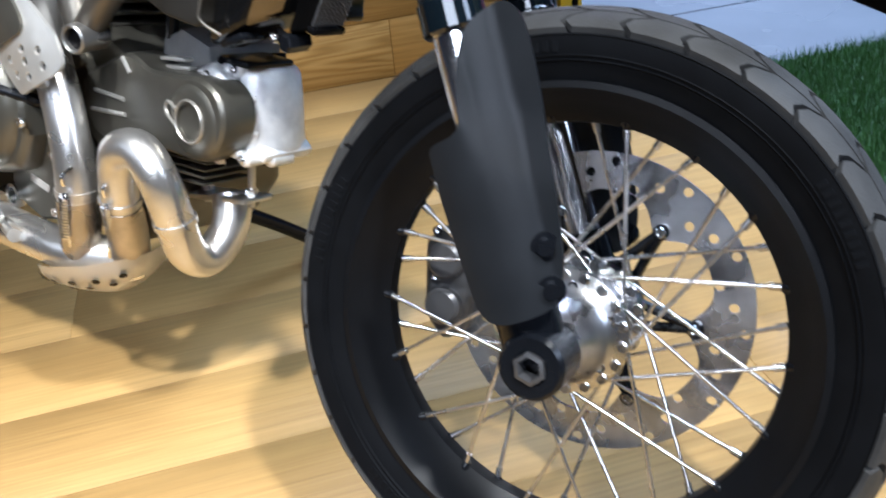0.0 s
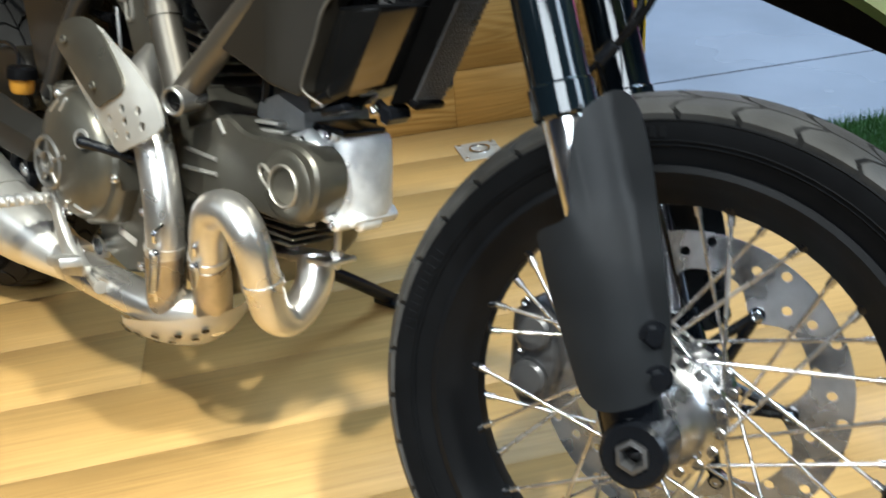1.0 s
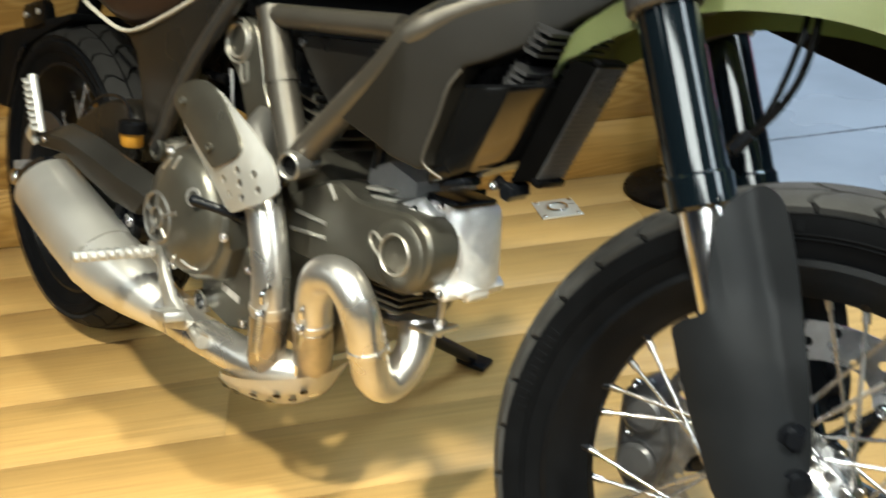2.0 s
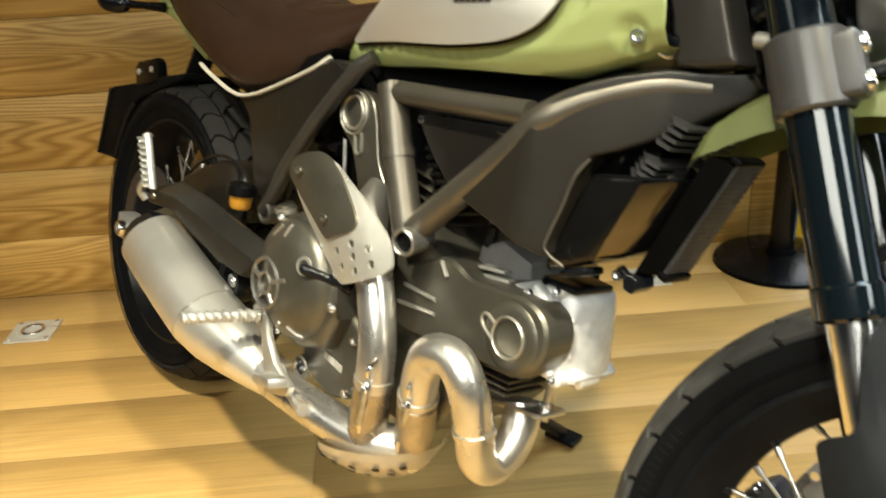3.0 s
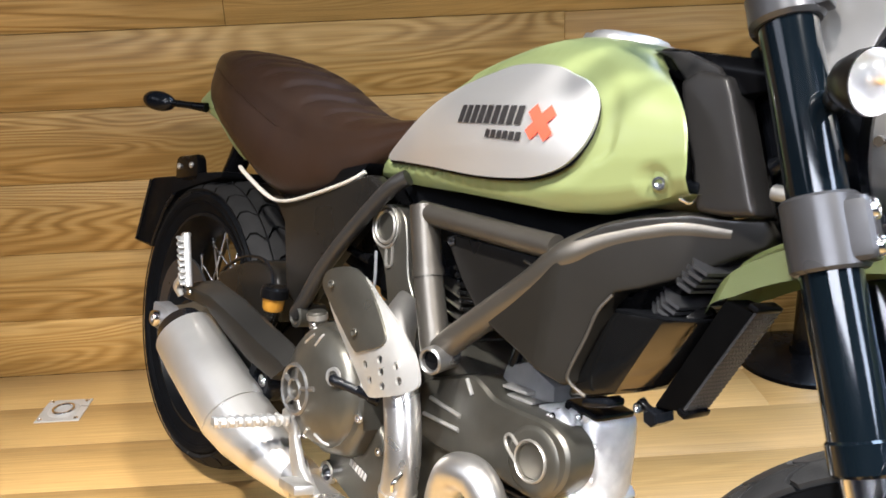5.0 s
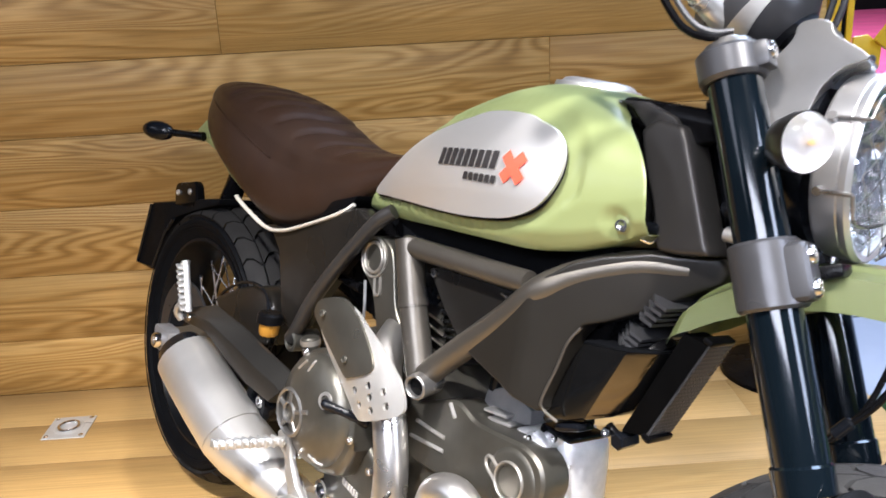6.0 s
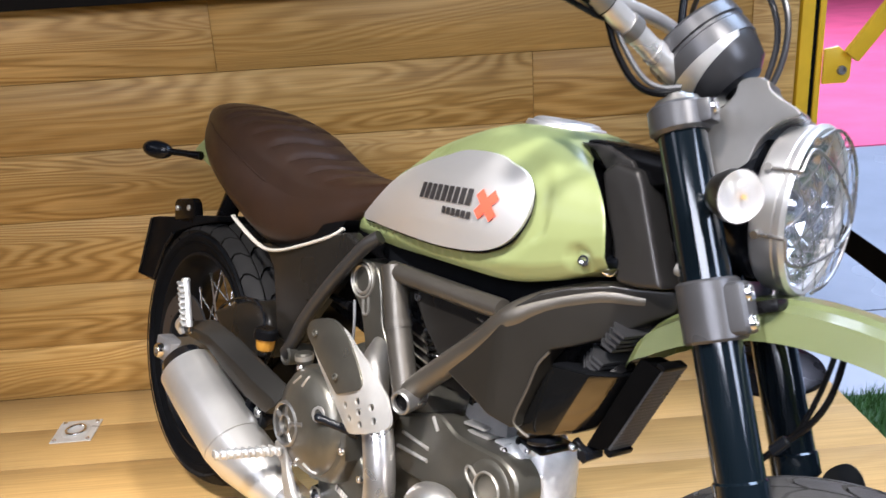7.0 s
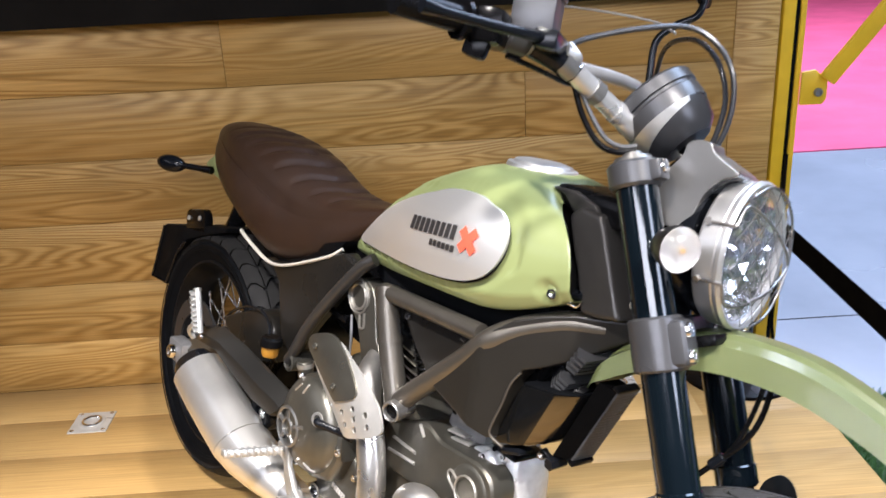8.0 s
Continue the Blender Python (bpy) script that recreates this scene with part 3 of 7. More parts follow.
def build_wheels():
    front = wheel("front", HUB, 0.2965, 0.050, 0.229, 0.039, turned_place, 34, 36, TREAD, -0.016, 0.054)
    hub = lathe([(0, -0.088), (0.025, -0.088), (0.0275, -0.085), (0.029, -0.070), (0.033, -0.056), (0.038, -0.044), (0.043, -0.034), (0.052, -0.028), (0.060, -0.024), (0.061, -0.014), (0.056, -0.010), (0.042, -0.004), (0.038, 0.012), (0.040, 0.032), (0.056, 0.040), (0.058, 0.050), (0.048, 0.055), (0.05, 0.070), (0, 0.070)], HUB, Y, 56)
    steered("hub", hub, HUB_ALU, front, "cast aluminium hub")
    for k in range(18):
        a = 2 * math.pi * k / 18
        for y0, y1 in ((-0.029, -0.008), (0.036, 0.054)):
            q = HUB + Vector((0.055 * math.cos(a), 0, 0.055 * math.sin(a)))
            steered("spoke_boss", rod(q + Vector((0, y0, 0)), q + Vector((0, y1, 0)), 0.0056, 10, bevel=0.0015), HUB_ALU, front)
    disc_y = 0.088
    outer = [(HUB.x + 0.160 * math.cos(a), HUB.z + 0.160 * math.sin(a)) for a in np.linspace(0, 2 * math.pi, 96, endpoint=False)]
    inner = []
    for a in np.linspace(0, 2 * math.pi, 120, endpoint=False):
        r = 0.122 - 0.026 * abs(math.cos(3 * a)) ** 5
        inner.append((HUB.x + r * math.cos(a), HUB.z + r * math.sin(a)))
    holes = []
    for k in range(36):
        a = 2 * math.pi * (k + 0.25) / 36
        r = (0.151, 0.139, 0.127)[k % 3]
        holes.append(ellipse(HUB.x + r * math.cos(a), HUB.z + r * math.sin(a), 0.0052, n=10))
    steered("brake_disc", plate(outer, [inner, *holes], disc_y - 0.0022, disc_y + 0.0022), DISC_STEEL, front, "drilled steel brake disc")
    arms = bmesh.new()
    for k in range(6):
        a = 2 * math.pi * k / 6
        for da in (-0.28, 0.28):
            p = HUB + Vector((0.045 * math.cos(a + da), disc_y - 0.004, 0.045 * math.sin(a + da)))
            q = HUB + Vector((0.104 * math.cos(a), disc_y - 0.004, 0.104 * math.sin(a)))
            tube([p, q], 0.0055, 8, smooth=False, bm=arms)
        q = HUB + Vector((0.104 * math.cos(a), disc_y - 0.010, 0.104 * math.sin(a)))
        rod(q, q + Vector((0, 0.016, 0)), 0.0085, 12, bm=arms)
    lathe([(0.040, disc_y - 0.009), (0.050, disc_y - 0.009), (0.050, disc_y + 0.002), (0.040, disc_y + 0.002)], HUB, Y, 36, ring=True, bm=arms)
    steered("disc_carrier", arms, BLACK_SATIN, front, "black disc carrier")
    for k in range(6):
        a = 2 * math.pi * k / 6
        steered("hub_bolt", bolt(HUB + Vector((0.104 * math.cos(a), disc_y - 0.010, 0.104 * math.sin(a))), -Y, 0.006, 0.004), CHROME, front)
        steered("hub_bolt", bolt(HUB + Vector((0.046 * math.cos(a + 0.5), -0.028, 0.046 * math.sin(a + 0.5))), -Y, 0.0055, 0.004), CHROME, front)
    rear = wheel("rear", Vector((0.018, 0, 0.310)), 0.300, 0.078, 0.218, 0.062, part, 30, 36, REAR_TREAD)
    c = Vector((0, 0, 0.315))
    part("hub", lathe([(0, -0.085), (0.035, -0.085), (0.045, -0.06), (0.05, -0.04), (0.036, -0.03), (0.036, 0.04), (0.06, 0.06), (0.06, 0.09), (0, 0.09)], c, Y, 36), BLACK_SATIN, rear, "black hub")
    ring = [(0.1225 * math.cos(a), 0.315 + 0.1225 * math.sin(a)) for a in np.linspace(0, 2 * math.pi, 72, endpoint=False)]
    ins = [(0.085 * math.cos(a), 0.315 + 0.085 * math.sin(a)) for a in np.linspace(0, 2 * math.pi, 60, endpoint=False)]
    part("brake_disc", plate(ring, [ins], -0.094, -0.089), POD_GREY, rear, "steel brake disc")


def build_fork():
    for side, y in (("right", -0.100), ("left", 0.100)):
        outer = steered("fork_tube", rod(leg(y, 0.575), leg(y, 0.955), 0.0262, 32, bevel=0.002), FORK_BLACK, bike, "glossy blue-black fork tube")
        steered("stanchion", rod(leg(y, 0.33), leg(y, 0.58), 0.0213, 28), CHROME, outer, "polished stanchion")
        steered("seal_collar", rod(leg(y, 0.572), leg(y, 0.600), 0.0285, 32, bevel=0.003), FORK_BLACK, outer)
        steered("top_cap", lathe([(0, 0.012), (0.012, 0.012), (0.014, 0.006), (0.023, 0.006), (0.025, 0), (0, 0)], leg(y, 0.962), RAKE, 24), SILVER_CLAMP, outer)
        foot = bmesh.new()
        tube([leg(y, 0.385), leg(y, 0.345), leg(y, 0.315)], [0.027, 0.0285, 0.0285], 20, bm=foot)
        lathe([(0.015, -0.030), (0.026, -0.030), (0.0295, -0.026), (0.0305, 0.016), (0.027, 0.02), (0.015, 0.02)], Vector((HUB.x + 0.004, y - 0.004, HUB.z)), Y, 28, ring=True, bm=foot)
        steered("axle_clamp", foot, BLACK_SATIN, outer, "black cast axle clamp")
        nut = lathe([(0.0095, -0.018), (0.0095, -0.031), (0.011, -0.034), (0.0148, -0.033), (0.0152, -0.018)], Vector((HUB.x + 0.004, y - 0.004, HUB.z)), Y, 6, ring=True)
        steered("axle_nut", nut, CLAMP_GREY, outer)
        line = [(1.358, 0.602), (1.376, 0.596), (1.389, 0.574), (1.400, 0.548), (1.414, 0.509), (1.429, 0.470), (1.441, 0.431), (1.448, 0.400), (1.444, 0.372), (1.409, 0.350), (1.387, 0.355), (1.368, 0.385), (1.342, 0.432), (1.328, 0.462), (1.323, 0.480), (1.345, 0.499), (1.337, 0.534), (1.334, 0.560), (1.339, 0.584)]
        build_guard(line, outer, -1 if side == "right" else 1)
        for z, shift, out in ((0.741, 0.010, 0.040), (0.769, 0.010, 0.040), (0.950, 0.006, 0.036)):
            steered("pinch_bolt", bolt(leg(y - shift, z, out), leg(0, 0, 1) - leg(0, 0, 0), 0.0095, 0.008), CHROME, outer)
    lower = bmesh.new()
    for y in (-0.1, 0.1):
        rod(leg(y, 0.727), leg(y, 0.787), 0.0335, 36, bm=lower, bevel=0.003)
        box(leg(y - 0.004, 0.756, 0.022), (0.044, 0.040, 0.056), (0, -24, 0), 0.010, 3, bm=lower)
    box(leg(0, 0.766, -0.012), (0.055, 0.16, 0.045), (0, -24, 0), 0.008, bm=lower)
    steered("lower_clamp", lower, CLAMP_GREY, bike, "grey lower fork clamp")
    upper = bmesh.new()
    for y in (-0.1, 0.1):
        rod(leg(y, 0.932), leg(y, 0.962), 0.0335, 36, bm=upper, bevel=0.004)
        box(leg(y - 0.004, 0.947, 0.024), (0.034, 0.03, 0.026), (0, -24, 0), 0.005, bm=upper)
    box(leg(0, 0.947, -0.010), (0.060, 0.17, 0.026), (0, -24, 0), 0.006, bm=upper)
    steered("upper_clamp", upper, CLAMP_GREY, bike, "silver-grey upper fork clamp")
    steered("steering_stem", rod(leg(0, 0.74, -0.026), leg(0, 0.985, -0.026), 0.02, 20), BLACK_SATIN, bike)


def build_guard(line, parent, sign):
    """The curved plastic guard round the outside of the lower leg."""
    pts = smooth_loop(line, 4)

    def depth(x, z):
        k = leg(0, z)
        off = (x - k.x) * RAKE.z
        fold = 0.006 * max(0.0, min(1.0, (off - 0.002) / 0.012)) * max(0.0, min(1.0, (z - 0.47) / 0.05))
        return -0.100 + fold - math.sqrt(max(0.0009, 0.043**2 - min(abs(off), 0.043) ** 2 * 0.5))

    bm = inlay(pts, depth, 0.0, 8)
    bmesh.ops.solidify(bm, geom=bm.faces[:], thickness=-0.003)
    bm.transform(Matrix.Diagonal((1, -sign, 1, 1)))
    guard = steered("fork_guard", tidy(bm), GUARD_GREY, parent, "matt dark plastic fork guard")
    for x, z in ((1.426, 0.420), (1.437, 0.386)):
        steered("guard_bolt", lathe([(0, 0.008), (0.007, 0.008), (0.007, 0.002), (0.012, 0.002), (0.012, -0.004), (0, -0.004)], Vector((x + 0.004, sign * 0.134, z)), (0.35, sign, 0), 16), BLACK_SATIN, guard)


TANK_TOP = ((0.5, 0.7180), (0.56, 0.7561), (0.62, 0.8026), (0.68, 0.8465), (0.74, 0.8777), (0.8, 0.9013), (0.86, 0.9213), (0.92, 0.9306), (0.98, 0.9271), (1.022, 0.9167), (1.056, 0.9105), (1.085, 0.9045), (1.112, 0.8990), (1.135, 0.8960))
TANK_LOW = ((0.50, 0.698), (0.56, 0.7005), (0.68, 0.7075), (0.80, 0.7185), (0.92, 0.7265), (0.99, 0.7300), (1.03, 0.7390), (1.07, 0.7560), (1.10, 0.7715), (1.125, 0.784))
TANK_HALF = ((0.5, 0.0403), (0.56, 0.0604), (0.62, 0.0808), (0.68, 0.1027), (0.74, 0.1206), (0.8, 0.1329), (0.86, 0.1406), (0.92, 0.1463), (0.98, 0.1457), (1.03, 0.1336), (1.07, 0.1215), (1.1, 0.1120), (1.125, 0.1060))


def along(table, x):
    return float(np.interp(x, [a for a, _ in table], [b for _, b in table]))


def soft_along(table, x):
    return sum(along(table, x + d) for d in (-0.028, -0.021, -0.014, -0.007, 0, 0.007, 0.014, 0.021, 0.028)) / 9


def tank_section(x):
    top, low, half = (soft_along(t, x) for t in (TANK_TOP, TANK_LOW, TANK_HALF))
    mid = low + 0.30 * (top - low)
    square = 0.72 - 0.20 * max(0.0, min(1.0, (x - 1.0) / 0.10))
    ring = []
    for k in range(25):
        a = math.pi / 2 * (k / 24) ** 1.35
        ring.append((half * max(0.0, math.cos(a)) ** square, mid + (top - mid) * max(0.0, math.sin(a)) ** 0.86))
    under = [(half * float(np.interp(f, (0, 0.12, 0.4, 1.0), (0.86, 0.90, 0.97, 1.0))), low + (mid - low) * f) for f in (0, 0.06, 0.12, 0.2, 0.3, 0.4, 0.5, 0.6, 0.7, 0.8, 0.9)]
    return [*under, *ring]


def tank_depth(x, z):
    """The tank's right side, as y at x and z."""
    s = tank_section(x)
    return -float(np.interp(z, [q[1] for q in s], [q[0] for q in s]))


def build_tank():
    silver = smooth_loop([(0.588, 0.732), (0.612, 0.758), (0.672, 0.801), (0.733, 0.832), (0.797, 0.856), (0.832, 0.867), (0.861, 0.877), (0.898, 0.882), (0.940, 0.882), (0.965, 0.876), (0.990, 0.869), (1.010, 0.853), (1.017, 0.830), (1.012, 0.806), (0.997, 0.784), (0.972, 0.768), (0.936, 0.757), (0.870, 0.748), (0.808, 0.744), (0.740, 0.741), (0.650, 0.735)], 3)
    outline = np.array(silver)

    def channel(x, z):
        """Depth of the shallow channel that runs round the side panel."""
        d = float(np.min(np.hypot(outline[:, 0] - x, outline[:, 1] - z)))
        inside = ((x - 0.85) / 0.19) ** 2 + ((z - 0.815) / 0.06) ** 2 < 1 and d > 0.004
        wide = 0.011 + 0.010 * max(0.0, min(1.0, (x - 0.80) / 0.15)) * (1 if z > 0.79 else 0.4)
        return 0.0050 * (1.0 if inside else math.exp(-((d / wide) ** 4)))

    rings = []
    for x, inner in [*[(x, 1.0) for x in (*np.linspace(0.53, 1.04, 103), *np.linspace(1.043, 1.112, 24))], (1.113, 0.985), (1.111, 0.965), (1.080, 0.95)]:
        s = tank_section(min(x, 1.112))
        back = 58 * (1.0 if inner < 1 else max(0.0, min(1.0, (x - 0.98) / 0.132)) ** 2)
        side = []
        for y, z in s:
            # bolt recess in the front corner
            d = math.hypot(x - 1.082, z - 0.7815) / 0.0195
            dent = 0.0085 * (1 - d * d) ** 1.3 if d < 1 and inner == 1.0 else 0.0
            side.append((x - back * max(0.0, z - 0.785) ** 3, inner * y - dent - (channel(x, z) if inner == 1.0 and y > 0.03 else 0.0), z))
        rings.append([Vector((u, -y, z)) for u, y, z in side] + [Vector((u, y, z)) for u, y, z in reversed(side[:-1])])
    tank = part("fuel_tank", loft(rings), GREEN, bike, "olive green painted fuel tank", 50)
    # black plate stands in for the shade between tank and cover
    filler = []
    for x in (1.092, 1.096):
        side = [(x - 58 * max(0.0, z - 0.785) ** 3, 0.955 * y, z) for y, z in tank_section(1.106)]
        filler.append([Vector((u, -y, z)) for u, y, z in side] + [Vector((u, y, z)) for u, y, z in reversed(side[:-1])])
    part("front_gap_shade", loft(filler), MATT_BLACK, tank, "black plate for the shaded gap at the tank's front")
    cx, cz = 0.87, 0.81
    # slightly larger black inlay paints the shade round the panel's edge
    part("panel_gap_shade", inlay([(cx + (x - cx) * 1.012, cz + (z - cz) * 1.018 - 0.002) for x, z in silver], tank_depth, 0.0022), BLACK, tank, "black inlay for the shaded gap round the side panel")
    panel = part("side_panel", inlay(silver, tank_depth, 0.0065, 11, 0.005), BRUSHED, tank, "interchangeable brushed aluminium side panel", 50)
    left = inlay(silver, tank_depth, 0.0065, 11, 0.005)
    left.transform(Matrix.Diagonal((1, -1, 1, 1)))
    part("side_panel", tidy(left), BRUSHED, tank, "interchangeable brushed aluminium side panel", 50)

    def bar(name, x, z, w, h, slant, mat, lift=0.0095, turn=0.0):
        """A flat painted bar on the panel."""
        c, s = math.cos(radians(turn)), math.sin(radians(turn))
        pts = [(u, v) for u, v in ((-w, -h), (-w * 0.3, -h), (w * 0.3, -h), (w, -h), (w, h), (w * 0.3, h), (-w * 0.3, h), (-w, h))]
        part(name, inlay([(x + c * u / 2 - s * v / 2 + slant * v / 2, z + s * u / 2 + c * v / 2) for u, v in pts], tank_depth, lift, 2), mat, panel)

    for k in range(9):
        bar("decal", 0.8085 + 0.0138 * k, 0.8140 + 0.0012 * k, 0.0102, 0.0215, 0.14, INK, 0.0085, 5)
    for k in range(6):
        bar("decal", 0.8700 + 0.0108 * k, 0.7975 + 0.0006 * k, 0.0084, 0.0095, 0.14, INK, 0.0085, 4)
    for turn in (48, -42):
        bar("decal_cross", 0.953, 0.8195, 0.042, 0.0140, 0.0, RED, 0.0088 if turn > 0 else 0.0091, turn)
    part("tank_bolt", bolt((1.0855, -0.1045, 0.7805), (0.35, -0.93, 0.05), 0.0076, 0.0075), CHROME, tank)
    cap = lathe([(0, 0.007), (0.036, 0.007), (0.044, 0.005), (0.047, 0.001), (0.054, 0.000), (0.056, -0.006), (0, -0.006)], (0.925, 0, 0.9295), (0.03, 0, 1), 44)
    part("fuel_cap", cap, LAMP_RING, tank, "polished aluminium fuel cap")


def build_seat():
    top = ((-0.10, 0.838), (-0.06, 0.8567), (0.0, 0.863), (0.06, 0.861), (0.12, 0.857), (0.18, 0.850), (0.25, 0.838), (0.32, 0.815), (0.39, 0.792), (0.46, 0.783), (0.52, 0.785), (0.58, 0.793), (0.64, 0.801), (0.70, 0.806))
    low = ((-0.10, 0.7488), (-0.06, 0.7477), (0.0, 0.7428), (0.06, 0.7302), (0.12, 0.7099), (0.18, 0.6847), (0.25, 0.6522), (0.32, 0.6290), (0.39, 0.6380), (0.46, 0.6630), (0.52, 0.6950), (0.58, 0.735), (0.64, 0.772), (0.70, 0.795))
    half = ((-0.10, 0.046), (-0.06, 0.0668), (0.0, 0.0907), (0.06, 0.112), (0.12, 0.124), (0.18, 0.127), (0.25, 0.123), (0.32, 0.113), (0.39, 0.104), (0.46, 0.096), (0.52, 0.086), (0.58, 0.070), (0.64, 0.055), (0.70, 0.045))
    line = tuple((x, b + (t - b) * f) for (x, t), (_, b), f in zip(top, low, (0.62, 0.62, 0.60, 0.58, 0.56, 0.56, 0.56, 0.56, 0.56, 0.58, 0.6, 0.6, 0.6, 0.6)))
    rings = []
    for x in np.linspace(-0.088, 0.680, 130):
        t, b, h = (soft_along(q, x) for q in (top, low, half))
        seam = min(soft_along(line, x), t - 0.008)
        ring = [(h * 0.86, b), (h * 0.96, b + (seam - b) * 0.12), (h * 1.0, b + (seam - b) * 0.35), (h * 0.985, b + (seam - b) * 0.7), (h * 0.93, seam - 0.003), (h * 0.915, seam), (h * 0.90, seam + 0.004)]
        for k in range(1, 11):
            a = math.pi / 2 * k / 10
            y, z = h * 0.90 * math.cos(a), seam + 0.004 + (t - seam - 0.004) * math.sin(a) ** 0.66
            fade = max(0.0, min(1.0, (x - 0.03) / 0.06)) * max(0.0, min(1.0, (0.53 - x) / 0.06)) * max(0.0, min(1.0, (0.80 * h - y) / 0.02))
            wave = ((x + 0.55 * y - 0.9 * y * y) / 0.058) % 1.0
            ring.append((y, z - fade * (0.0085 * math.exp(-(((wave - 0.5) / 0.10) ** 2)) - 0.002)))
        rings.append([Vector((x, -y, z)) for y, z in ring] + [Vector((x, y, z)) for y, z in reversed(ring[:-1])])
    seat = part("seat", loft(rings), LEATHER, bike, "brown ribbed vinyl seat", 60)
    seam = []
    for x in np.linspace(-0.05, 0.30, 20):
        seam.append((x, -soft_along(half, x) * 0.922, soft_along(line, x)))
    part("piping", tube(seam, 0.0013, 8, 2), LEATHER, seat)
    base = [(0.13, 0.690), (0.19, 0.662), (0.25, 0.640), (0.33, 0.622), (0.40, 0.632), (0.47, 0.660), (0.55, 0.705), (0.56, 0.72), (0.46, 0.690), (0.36, 0.660), (0.25, 0.68), (0.16, 0.71)]
    part("seat_base", prism(base, -0.090, 0.090, 0.003), BLACK, seat, "black moulded seat base")
    trim = [(0.200, -0.111, 0.6535), (0.222, -0.113, 0.647), (0.278, -0.114, 0.632), (0.321, -0.114, 0.623), (0.356, -0.113, 0.622), (0.402, -0.112, 0.632), (0.465, -0.110, 0.655), (0.522, -0.108, 0.678), (0.550, -0.105, 0.692), (0.564, -0.096, 0.706)]
    part("trim_strip", tube(trim, 0.0046, 10, 5, flat=0.7), WHITE_TRIM, bike, "pale metal strip under the seat")
    tail = [(-0.100, 0.728), (-0.095, 0.745), (-0.060, 0.760), (0.03, 0.745), (0.10, 0.695), (0.125, 0.662), (0.105, 0.655), (0.05, 0.674), (-0.02, 0.712), (-0.07, 0.722)]
    part("tail_cowl", prism(tail, -0.060, 0.060, 0.008, 3), GREEN, bike, "small green tail cowl")
    part("tail_fairing", prism([(-0.110, 0.735), (-0.108, 0.748), (-0.06, 0.778), (-0.05, 0.735)], -0.064, 0.064, 0.006), GREEN, bike)


